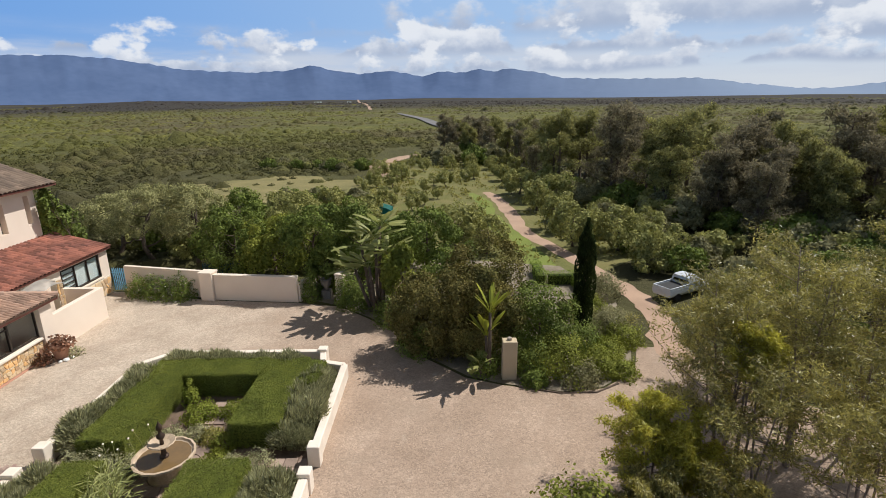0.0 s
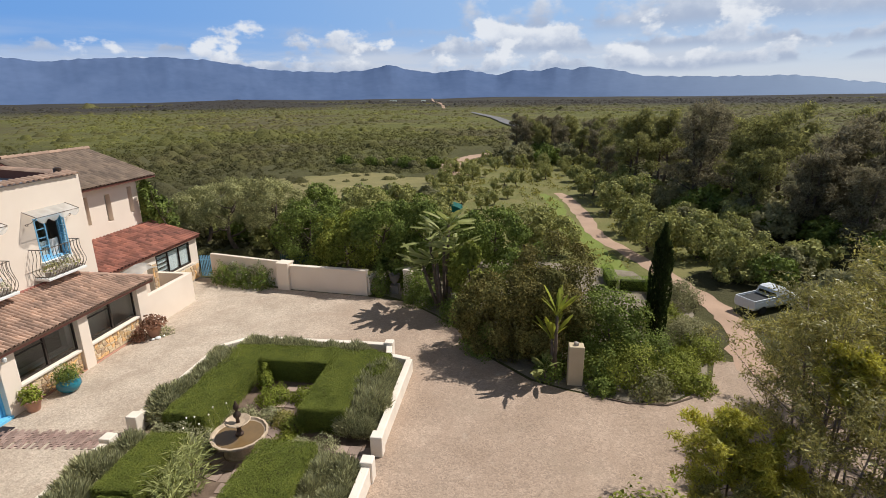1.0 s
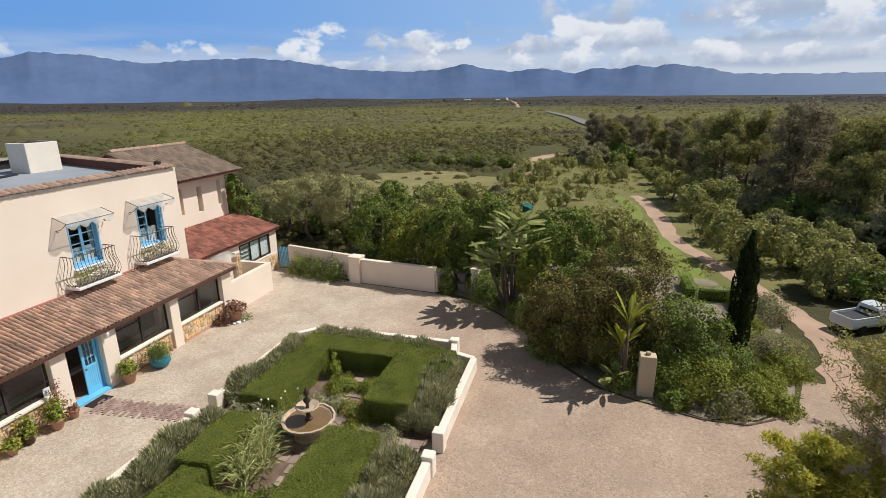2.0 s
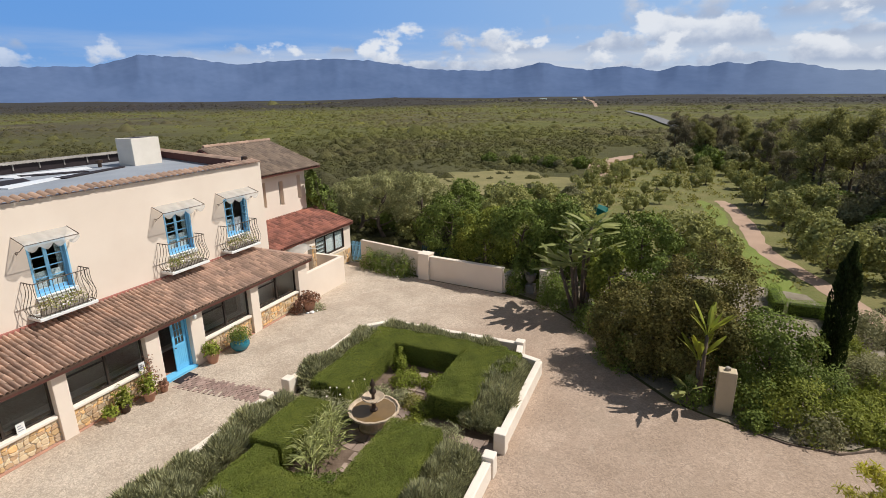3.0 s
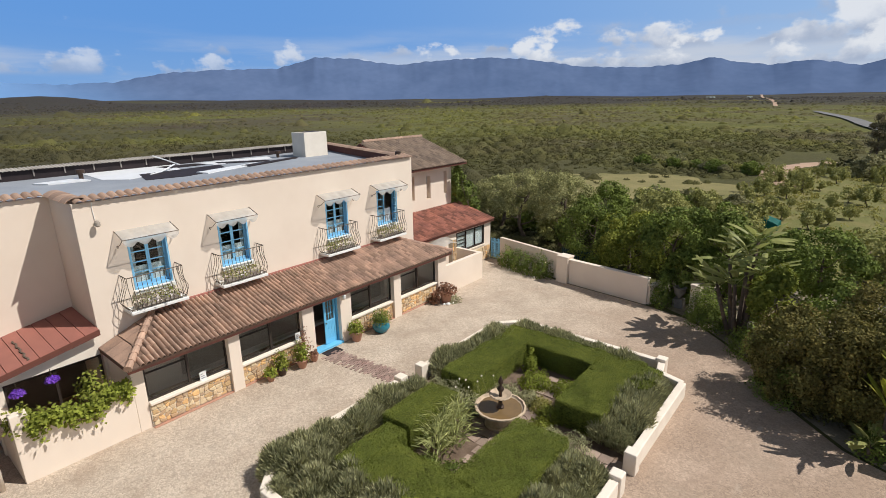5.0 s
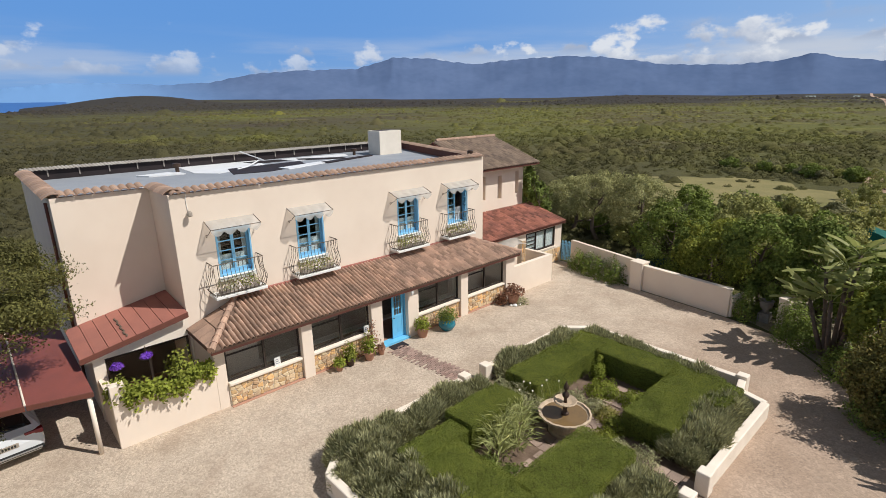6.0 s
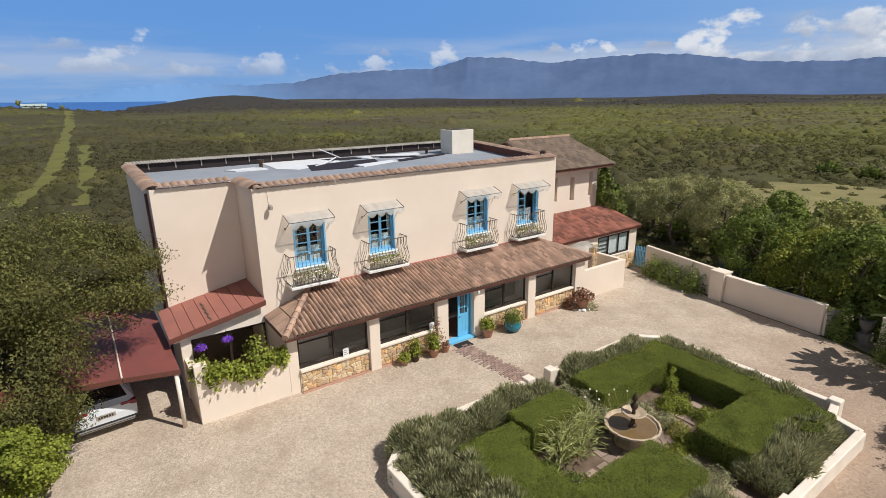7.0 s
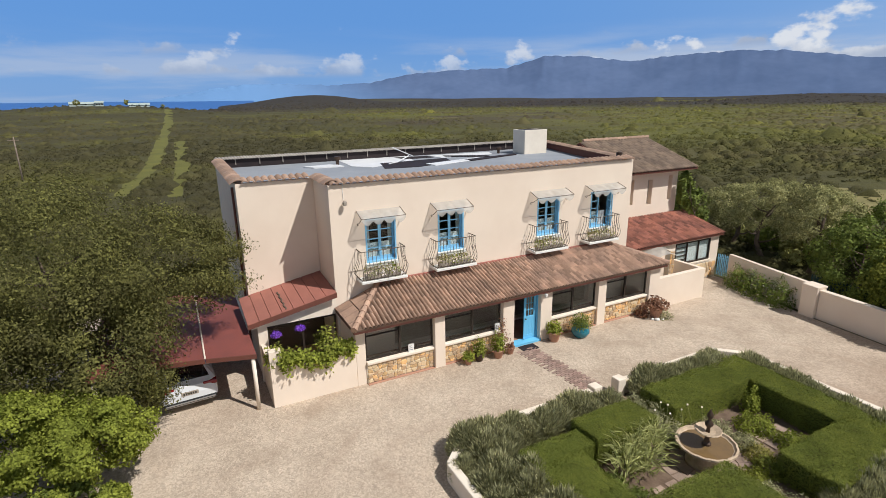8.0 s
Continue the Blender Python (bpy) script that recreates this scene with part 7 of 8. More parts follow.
def heath_spots(rng, n, near, far):
    """Places of heath bushes, thinning with distance, clear of tracks and garden."""
    r = np.exp(rng.uniform(np.log(near), np.log(far), n))
    a = np.radians(rng.uniform(-48, 112, n))
    x, y = -r * np.sin(a), r * np.cos(a)
    clump = np.sin(x / 9 + 2 * np.sin(y / 13)) * np.sin(y / 7 + 1.5 * np.sin(x / 11)) + 0.6 * np.sin(x / 31) * np.sin(y / 27) + 1.2 * np.sin(x / 83 + 1.7 * np.sin(y / 140)) * np.sin(y / 61 + x / 190)
    keep = clump + rng.normal(size=n) * 0.9 > -0.25
    keep &= ~((x > -34) & (y < 31))
    keep &= ~((x > -12) & (x < 20) & (y < 92))
    keep &= ~((x > -33) & (x < -11) & (y > 50) & (y < 75) & (rng.random(n) < 0.93))
    keep &= ~((np.abs(x + 8.5) < 4.5) & (y > 70) & (y < 118))
    for px, py, w in (((-515, -330, -160, -100, -72), (2.4, 0.5, -2.3, -3.7, -6.4), 1.1), ((-170, -97, -68), (2.4, 1.1, -0.6), 0.8)):
        keep &= ~((np.abs(y - np.interp(x, px, py)) < w + np.abs(x) * 0.003) & (x < -60) & (x > px[0]))
    keep &= np.abs(x - np.interp(y, [180, 215, 275, 325, 375], [4, -2, -10, -20, -30])) > 6
    return x[keep], y[keep], r[keep]


def scrub():
    """Tens of thousands of low rounded bushes over the plain, with loose foliage on the nearer ones."""
    rng = np.random.default_rng(77)
    x, y, r = heath_spots(rng, 75000, 34, 1500)
    m = len(x)
    size = rng.lognormal(-0.75, 0.5, m) * (1 + r / 420)
    g = np.array([-1.0, -0.42, 0.42, 1.0])
    u, v = (q.ravel() for q in np.meshgrid(g, g, indexing="ij"))
    rim = np.maximum(np.abs(u), np.abs(v))
    hyp = np.maximum(np.hypot(u, v), 1e-6)
    u, v = u * rim / hyp, v * rim / hyp
    turn = rng.uniform(0, 6.28, m)[:, None]
    jit = 1 + rng.normal(size=(m, 16)) * 0.2
    bx, by = (u * jit) * size[:, None], (v * jit) * size[:, None] * rng.uniform(0.6, 1.0, (m, 1))
    px, py = bx * np.cos(turn) - by * np.sin(turn) + x[:, None], bx * np.sin(turn) + by * np.cos(turn) + y[:, None]
    pz = np.where(rim > 0.9, -0.06, 1 + rng.normal(size=(m, 16)) * 0.22) * (size * rng.uniform(0.32, 0.62, m))[:, None] * 0.85 + rise(x, y)[:, None]
    co = np.stack([px, py, pz], -1).reshape(-1, 3)
    cell = np.array([(4 * i + k, 4 * i + k + 1, 4 * i + k + 5, 4 * i + k + 4) for i in range(3) for k in range(3)])
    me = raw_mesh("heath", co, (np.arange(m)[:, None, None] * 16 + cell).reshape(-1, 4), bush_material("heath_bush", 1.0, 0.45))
    me.shade_smooth()
    tagged(new("heath", me), "low olive and brown heath bushes covering the plain", "scrub", kind="stuff")
    pick = np.flatnonzero(r < 170)
    k = np.where(r[pick] < 80, 46, 22)
    idx = np.repeat(pick, k)
    d = unit(rng.normal(size=(len(idx), 3)))
    d[:, 2] = np.abs(d[:, 2])
    s = size[idx][:, None]
    P = np.stack([x, y, rise(x, y)], 1)[idx] + d * s * np.array([0.95, 0.8, 0.5]) * rng.uniform(0.75, 1.1, (len(idx), 1))
    L = np.where(r[idx] < 80, 0.2, 0.34) * (0.6 + 0.4 * size[idx])
    leaf, q = leaf_arrays(P, d + np.array([0, 0, 0.35]), L, L * 0.26, rng, face=True)
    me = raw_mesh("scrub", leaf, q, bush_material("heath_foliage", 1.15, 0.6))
    tagged(new("scrub", me), "loose foliage of the nearer heath bushes", "scrub", kind="stuff")


scrub()

# ---------------------------------------------------------------- trees in the foreground
FG = "foreground gums"
SLENDER = "slender young gum tree with drooping olive leaves"
SAPLING = "young gum sapling with thin bare branches"
YELLOW = "yellow-green young gum sapling"
for x, y, h, r, seed, lab, leaf, form in (
        (7.7, 12.5, 6.3, 2.2, 300, SLENDER, L_GUM, (3, 14, 5, 80, 0.24)), (10.0, 12.9, 7.0, 2.4, 301, SLENDER, L_GUM, (3, 14, 5, 80, 0.24)), (12.6, 14.0, 6.9, 2.3, 309, SLENDER, L_GUM, (3, 12, 5, 78, 0.22)),
        (8.9, 14.9, 5.3, 1.7, 317, SAPLING, L_GUM, (3, 10, 5, 75, 0.32)), (11.0, 16.6, 5.7, 1.9, 318, SLENDER, L_GUM, (3, 11, 5, 80, 0.25)), (10.7, 17.7, 5.1, 1.6, 319, SLENDER, L_GUM, (3, 11, 5, 80, 0.3)),
        (7.6, 10.5, 4.7, 1.7, 302, SAPLING, L_GUM, (3, 8, 4, 60, 0.5)), (9.2, 9.6, 4.4, 1.8, 305, SAPLING, L_GUM, (3, 8, 4, 60, 0.45)), (10.6, 11.0, 4.8, 1.8, 316, SAPLING, L_GUM, (3, 8, 4, 60, 0.45)),
        (6.3, 9.5, 2.6, 1.2, 307, SAPLING, L_GUM, (3, 8, 5, 60, 0.3)), (5.1, 11.2, 3.6, 1.2, 303, YELLOW, L_GUM_YELLOW, (3, 10, 6, 80, 0.4)), (6.0, 11.0, 2.9, 1.15, 313, YELLOW, L_GUM_YELLOW, (3, 9, 6, 80, 0.4)),
        (4.8, 10.0, 2.3, 1.05, 308, YELLOW, L_GUM, (3, 9, 6, 70, 0.25)), (7.8, 11.7, 5.5, 0.9, 304, "yellow-green young gum tip", L_GUM_YELLOW, (3, 8, 6, 90, 0.84))):
    branching_gum("young_gum", lab, x, y, h, r, seed, leaf, FG, form[0], form[1], form[2] + 2, int(form[3] * 0.85), form[4], length=0.135, width=0.0145, girth=0.014 + 0.005 * h, puff=0.115)
mound("shrub", "leafy green shrub at the edge of the drive", 3.1, 9.9, 1.0, 1.9, L_BRIGHT, 4200, 0.11, 0.045, 310, z=0)
mound("shrub", "low bushy green shrub under the young gums", 7.8, 9.3, 1.0, 1.0, L_GREEN, 3000, 0.11, 0.045, 312, z=0)
mound("shrub", "leafy green shrub at the edge of the drive", 4.9, 9.0, 1.0, 1.5, L_GREEN, 3600, 0.11, 0.045, 311, z=0)

plant("waxberry_tree", "broad dense dark green tree beside the carport", "tree", -21.5, -4.6, (0, 0, 5.6), 0.22,
      [((0, 0, 4.9), (4.6, 4.0, 3.0), 110, 56000), ((1.3, 3.6, 5.0), (3.0, 2.8, 1.9), 60, 30000), ((3.4, 1.6, 2.7), (2.3, 2.3, 2.6), 46, 30000), ((1.6, -0.8, 2.2), (2.6, 2.4, 2.3), 40, 20000)], 0.085, 0.017, L_LEFT, 320, loose=0.3, spread=0.26, limb_count=12, low=-0.95)
plant("waxberry_tree", "broad dense dark green tree beside the carport", "tree", -18.2, -7.4, (0, 0, 4.6), 0.2,
      [((0, 0, 3.6), (3.4, 3.4, 2.9), 70, 34000)], 0.09, 0.018, L_LEFT, 321, loose=0.3, spread=0.26, limb_count=10, low=-0.98)
plant("lime_bush", "lime green leafy bush at the courtyard edge", "bush", -15.4, -3.9, (0, 0, 2.0), 0.08,
      [((0.2, 1.0, 2.0), (1.6, 1.5, 0.9), 40, 17000), ((-0.1, -0.6, 2.2), (2.0, 1.8, 1.0), 50, 22000), ((1.1, -0.9, 1.2), (1.5, 1.5, 1.0), 36, 15000), ((-0.6, 0.4, 1.5), (1.4, 1.4, 1.2), 24, 7000), ((1.5, 0.6, 0.8), (1.1, 1.2, 0.7), 20, 6000)],
      0.062, 0.021, L_LIME, 322, spread=0.24, low=-0.9)
plant("bush", "low green bush below the lime bush", "bush", -13.4, -3.4, (0, 0, 1.0), 0.06, [((0, 0, 0.7), (1.5, 1.3, 0.9), 20, 5000)], 0.10, 0.03, L_GREEN, 323, low=-0.98)


def orchard_weeds():
    """Rough tufts of grass and weed between the olive trees."""
    rng = np.random.default_rng(88)
    n = 3000
    x, y = rng.uniform(-11, 18, n), rng.uniform(33, 92, n)
    lump = np.sin(x / 2.3 + 2 * np.sin(y / 4)) * np.sin(y / 3.1 + 1.3 * np.sin(x / 3)) + rng.normal(size=n) * 0.5
    keep = (lump > 0.0) & (np.abs(x - np.interp(y, [33, 41, 49, 57, 61, 66, 92], [8.9, 6.7, 6.3, 5.6, 4.2, 0, -14])) > 1.5) & (x > -11 + np.maximum(44 - y, 0) * 1.4)
    x, y = x[keep], y[keep]
    k = 12
    s = np.repeat(rng.uniform(0.12, 0.42, len(x)), k)[:, None]
    d = unit(rng.normal(size=(len(x) * k, 3)))
    d[:, 2] = np.abs(d[:, 2])
    P = np.repeat(np.stack([x, y, np.full(len(x), 0.02)], 1), k, 0) + d * s * np.array([1.2, 1.2, 0.8])
    me = leaf_mesh("grass_tufts", P, d, 0.26, 0.07, L_WEED, rng, face=True)
    tagged(new("grass_tufts", me), "rough olive green grass tufts in the orchard", "grass", kind="stuff")


orchard_weeds()


# ---------------------------------------------------------------- pots and plants by the veranda
def pot(name, label, x, y, profile, mat, plant_mat, r, h, n, seed, plant_label, ll=0.12, lw=0.035, group="pots by the veranda"):
    t = thing(name, label, "plant pot", x, y, 0.02, group)
    bm = bmesh.new()
    lathe(bm, profile, sides=24)
    part("pot", bm, mat, t, smooth=True)
    rng = np.random.default_rng(seed)
    top = max(z for _, z in profile)
    d = unit(rng.normal(size=(n, 3)))
    d[:, 2] = np.abs(d[:, 2])
    P = d * rng.uniform(0.35, 1.05, (n, 1)) * np.array([r, r, h]) + np.array([0, 0, top - 0.04])
    ob = new("plant", leaf_mesh("plant", P, d, ll, lw, plant_mat, rng, face=True))
    ob.parent = t
    tagged(ob, plant_label, kind="stuff")
    return t


POT = [(0.17, 0), (0.20, 0.05), (0.27, 0.4), (0.31, 0.42), (0.31, 0.48), (0.26, 0.48), (0.24, 0.40), (0.05, 0.38)]
pot("plant_pot", "terracotta pot with a yellow-green plant at the entrance", -16.8, 14.15, POT, TERRACOTTA, L_LIME, 0.34, 0.55, 420, 400, "yellow-green leaves")
pot("plant_pot", "round teal glazed pot with a bushy green plant", -16.6, 15.5, [(0.2, 0), (0.3, 0.05), (0.42, 0.25), (0.40, 0.42), (0.33, 0.52), (0.37, 0.56), (0.32, 0.56), (0.28, 0.48), (0.05, 0.46)], TEAL, L_GREEN, 0.5, 0.6, 1300, 401, "feathery green foliage", 0.12, 0.015)
pot("plant_pot", "wide terracotta pot of dark red succulents", -16.5, 20.25, [(0.2, 0), (0.24, 0.05), (0.34, 0.5), (0.38, 0.52), (0.38, 0.58), (0.33, 0.58), (0.3, 0.5), (0.05, 0.48)], TERRACOTTA, L_DRY, 0.6, 0.5, 420, 402, "dark red rosette leaves", 0.16, 0.05)
pot("plant_pot", "small green potted plant against the stone wall", -16.85, 10.25, [(r * 0.75, z * 0.75) for r, z in POT], FINIAL, L_BRIGHT, 0.3, 0.75, 420, 403, "upright green leaves")
pot("plant_pot", "small potted yellow-green plant against the stone wall", -16.8, 9.7, [(r * 0.6, z * 0.6) for r, z in POT], TERRACOTTA, L_LIME, 0.26, 0.35, 260, 404, "yellow-green leaves")
pot("plant_pot", "potted shrub with reddish flowers beside the entrance", -16.7, 11.1, [(r * 0.8, z * 0.8) for r, z in POT], TERRACOTTA, L_LIME, 0.32, 0.9, 420, 405, "yellow-green leaves")
pot("plant_pot", "small terracotta pot beside the entrance", -16.75, 11.75, [(r * 0.6, z * 0.7) for r, z in POT], TERRACOTTA, L_DRY, 0.18, 0.2, 90, 406, "sparse dry stems")
mound("shrub", "dry brown climber at the pillar", -16.95, 11.45, 0.25, 1.5, L_DRY, 260, 0.12, 0.03, 407, z=0.02)
mound("shrub", "low silvery plant at the foot of the pot", -16.2, 20.6, 0.4, 0.3, L_LAVENDER, 400, 0.1, 0.02, 408, z=0.02)
mound("shrub", "dark red succulent clump beside the pot", -16.85, 19.75, 0.32, 0.6, L_DRY, 260, 0.14, 0.04, 409, z=0.02)
for i, (x, y, r) in enumerate(((-16.15, 20.0, 0.12), (-16.3, 19.85, 0.09), (-16.05, 20.25, 0.08))):
    bm = bmesh.new()
    bmesh.ops.create_icosphere(bm, subdivisions=2, radius=r)
    for v in bm.verts:
        v.co *= 1 + 0.25 * noise.noise(v.co * 9 + Vector((i, 0, 0)))
        v.co.z *= 0.6
    st = single("stone", bm, WHITE_PAINT, "pale rounded stone on the gravel", "stone", group="pale stones")
    st.matrix_basis = pose(x, y, 0.02 + r * 0.45)
for i, yy in enumerate((5.95, 9.27, 14.42, 17.72)):
    for k in range(3):
        y = yy + 0.45 + k * 0.5
        mound("balcony_plant", "flowering plant in a box on the balcony", -18.95, y, 0.32, 0.36, (L_LAVENDER, L_OLIVE, L_LIME, L_OLIVE)[(i + k) % 4], 130, 0.09, 0.022, 420 + i * 3 + k, "plant", z=3.86, group="balcony plants", kind="stuff")
    mound("flowers", "pale blooms in the balcony box", -18.95, yy + 0.95, 0.5, 0.3, L_WHITE, 60, 0.07, 0.04, 440 + i, "flowers", z=3.95, group="balcony blooms", kind="stuff")
    bm = bmesh.new()
    box(bm, -0.14, 0.14, -0.75, 0.75, 0, 0.2, 0.015)
    ob = single("planter_box", bm, CAST_STONE, "long grey planter box on the balcony", "planter box", group="balcony boxes")
    ob.matrix_basis = pose(-18.98, yy + 0.99, 3.66)

# vines over the patio wall and hanging baskets
rng = np.random.default_rng(450)
n = 1700
t = rng.random(n)
P = np.stack([-17.42 + rng.normal(size=n) * 0.16 + 0.1, 2.35 + t * 2.7, 1.74 + rng.normal(size=n) * 0.12 + 0.14 * np.sin(t * 9) - 0.1 * rng.random(n)], 1)
hang = rng.random(n) < 0.22
P[hang, 2] -= rng.random(hang.sum()) * 0.5 * (0.6 + 0.4 * np.sin(t[hang] * 22))
P[hang, 0] = -17.31 + rng.random(hang.sum()) * 0.07
ob = new("vine", leaf_mesh("vine", P, np.array([0.6, 0, 0.7]) + rng.normal(size=(n, 3)) * 0.4, 0.13, 0.05, L_LIME, rng, face=True))
tagged(ob, "yellow-green leafy vine trailing over the patio wall", "vine")
for i, (x, y, h) in enumerate(((-17.6, 4.1, 0.95), (-17.7, 2.3, 0.6))):
    mound("vine_tuft", "upright leafy shoots of the patio vine", x, y, 0.42, h, L_BRIGHT, 420, 0.12, 0.045, 455 + i, "vine", z=1.6, group="vine tufts", kind="stuff")
for i, (y, z) in enumerate(((2.55, 2.05), (3.45, 2.12))):
    t = thing("hanging_basket", "hanging basket of purple flowers", "hanging basket", -19.0, y, z, "hanging baskets")
    bm = bmesh.new()
    lathe(bm, [(0.03, -0.14), (0.14, -0.08), (0.17, 0.0), (0.13, 0.0)], sides=14)
    part("basket", bm, FINIAL, t, smooth=True)
    bm = bmesh.new()
    tube(bm, [(0, 0, 0.0), (0, 0, 0.42)], 0.012, 5)
    part("hanger", bm, IRON, t)
    rng = np.random.default_rng(460 + i)
    d = unit(rng.normal(size=(320, 3)))
    d[:, 2] = np.abs(d[:, 2]) * 0.8
    f = new("blooms", leaf_mesh("blooms", d * 0.17, d, 0.07, 0.03, L_PURPLE, rng, face=True))
    f.parent = t
# small cards standing on the veranda sills, writing too small to read
for y in (7.35, 11.4):
    c = thing("notice_card", "small white printed card standing on the window sill", "card", -17.28, y, 0.96, "window cards")
    bm = bmesh.new()
    box(bm, -0.008, 0.008, -0.12, 0.12, 0, 0.34)
    part("card", bm, WHITE_PAINT, c)
    for k in range(3):
        bm = bmesh.new()
        box(bm, 0.009, 0.011, -0.08, 0.08 - 0.03 * k, 0.08 + k * 0.08, 0.11 + k * 0.08)
        part("print_bar", bm, ROOF_GREY, c)
bm = bmesh.new()
box(bm, -17.05, -16.55, 12.35, 13.15, 0.02, 0.045, 0.008)
single("doormat", bm, BITUMEN, "dark worn doormat on the gravel at the entrance", "doormat")
lan = thing("door_lantern", "small iron lantern under the eaves at the entrance", "lantern", -17.05, 13.75, 2.3)
bm = bmesh.new()
tube(bm, [(-0.1, 0, 0.0), (0.06, 0, 0.02)], 0.015, 6)
part("arm", bm, IRON, lan)
bm = bmesh.new()
lathe(bm, [(0.03, -0.16), (0.06, -0.14), (0.075, -0.02), (0.02, 0.03)], 0.06, 0, 8)
part("lamp_glass", bm, WHITE_PAINT, lan)

# ---------------------------------------------------------------- vehicles
CAR_WHITE = material("white_car_paint", (0.66, 0.675, 0.69), (0.62, 0.635, 0.65), rough=0.25, scale=2, fine=10, bump=0, spec=0.6)
DARK_GLASS = material("dark_car_glass", (0.012, 0.014, 0.016), (0.016, 0.018, 0.02), rough=0.06, scale=2, fine=10, bump=0, spec=0.7)
TYRE = material("tyre_rubber", (0.02, 0.02, 0.02), (0.03, 0.03, 0.03), rough=0.9, scale=8, fine=40, bump=0.3)
RIM_METAL = material("alloy_rim", (0.5, 0.5, 0.5), (0.4, 0.4, 0.4), rough=0.3, scale=4, fine=20, bump=0, metal=0.9)
TAIL_RED = material("tail_light_red", (0.22, 0.008, 0.012), (0.16, 0.006, 0.01), rough=0.15, scale=4, fine=20, bump=0, spec=0.6)
BLACK_TRIM = material("black_trim", (0.02, 0.02, 0.02), (0.03, 0.03, 0.03), rough=0.6, scale=6, fine=40, bump=0.1)


def loft(bm, sections, ring=None):
    """A body through cross-sections (x, [(y, z), ...]) of equal point counts, closed at both ends."""
    rings = [[bm.verts.new((x, y, z)) for y, z in pts] for x, pts in sections]
    for a, b in zip(rings, rings[1:]):
        for k in range(len(a)):
            bm.faces.new((a[k], a[(k + 1) % len(a)], b[(k + 1) % len(b)], b[k]))
    bm.faces.new(rings[0][::-1])
    bm.faces.new(rings[-1])


def section(w, zb, zs, zt, wt):
    """Half-rounded body section: floor, flanks, shoulder, roof."""
    pts = [(w * 0.86, zb), (w, zb + 0.18), (w * 1.01, (zb + zs) / 2), (w * 0.985, zs), (wt, zt - 0.07), (wt * 0.86, zt)]
    return pts + [(-y, z) for y, z in reversed(pts)]


def wheel(parent, x, y, r):
    bm = bmesh.new()
    lathe(bm, [(r * 0.66, -0.11), (r * 0.93, -0.11), (r, -0.07), (r, 0.07), (r * 0.93, 0.11), (r * 0.66, 0.11)], sides=28)
    ob = part("wheel", bm, TYRE, parent, "black tyre")
    ob.matrix_basis = pose(x, y, r, 90, 0, 0)
    bm = bmesh.new()
    lathe(bm, [(r * 0.64, -0.09), (r * 0.66, 0.10), (r * 0.5, 0.07), (r * 0.12, 0.10)], sides=20)
    part("rim", bm, RIM_METAL, ob, "alloy rim")


suv = thing("parked_car", "white sports utility car parked under the carport", "car", -19.12, -0.62, 0.02)
bm = bmesh.new()
loft(bm, [(0.0, section(0.82, 0.36, 0.62, 0.72, 0.78)), (-0.06, section(0.89, 0.30, 0.80, 0.98, 0.80)), (-0.22, section(0.92, 0.27, 0.98, 1.10, 0.80)), (-0.55, section(0.93, 0.24, 1.02, 1.52, 0.62)), (-0.85, section(0.93, 0.22, 1.02, 1.62, 0.62)),
          (-1.8, section(0.94, 0.22, 1.02, 1.66, 0.63)), (-2.7, section(0.94, 0.22, 1.02, 1.60, 0.62)), (-3.4, section(0.93, 0.22, 0.98, 1.06, 0.76)), (-4.2, section(0.90, 0.24, 0.86, 0.92, 0.74)), (-4.45, section(0.8, 0.3, 0.62, 0.72, 0.7))])
body = part("body", bm, CAR_WHITE, suv, smooth=False)
bv = body.modifiers.new("soft", "BEVEL")
bv.width, bv.segments, bv.limit_method, bv.angle_limit = 0.03, 2, "ANGLE", radians(12)
bm = bmesh.new()
v = [bm.verts.new(p) for p in ((-0.265, -0.70, 1.12), (-0.265, 0.70, 1.12), (-0.54, 0.56, 1.50), (-0.54, -0.56, 1.50))]
w = [bm.verts.new(p.co + Vector((-0.05, 0, -0.03))) for p in v]
bm.faces.new(v), bm.faces.new(w[::-1])
for i in range(4):
    bm.faces.new((v[i], v[(i + 1) % 4], w[(i + 1) % 4], w[i]))
bmesh.ops.translate(bm, verts=bm.verts, vec=(0.035, 0, 0.02))
part("rear_window", bm, DARK_GLASS, suv, "dark rear window")
for s in (-1, 1):
    bm = bmesh.new()
    box(bm, -0.30, -0.045, min(s * 0.45, s * 0.925), max(s * 0.45, s * 0.925), 0.84, 1.0, 0.03)
    part("tail_light", bm, TAIL_RED, suv, "red tail light")
    bm = bmesh.new()
    box(bm, -2.9, -0.9, s * 0.80 - 0.015, s * 0.80 + 0.015, 1.12, 1.45)
    bmesh.ops.rotate(bm, verts=bm.verts, cent=(0, s * 0.8, 1.1), matrix=Matrix.Rotation(radians(-24 * s * -1), 3, "X"))
    part("side_window", bm, DARK_GLASS, suv)
    bm = bmesh.new()
    tube(bm, [(-0.75, s * 0.55, 1.66), (-0.95, s * 0.55, 1.70), (-2.4, s * 0.55, 1.72), (-2.6, s * 0.55, 1.66)], 0.018, 6)
    part("roof_rail", bm, RIM_METAL, suv)
    for x in (-0.85, -3.55):
        wheel(suv, x, s * 0.80, 0.36)
bm = bmesh.new()
box(bm, -0.06, 0.03, -0.86, 0.86, 0.36, 0.50, 0.03)
part("bumper", bm, BLACK_TRIM, suv, "dark lower bumper")
bm = bmesh.new()
box(bm, -0.02, 0.045, -0.80, 0.80, 0.40, 0.45, 0.01)
part("bumper_strip", bm, RIM_METAL, suv)
bm = bmesh.new()
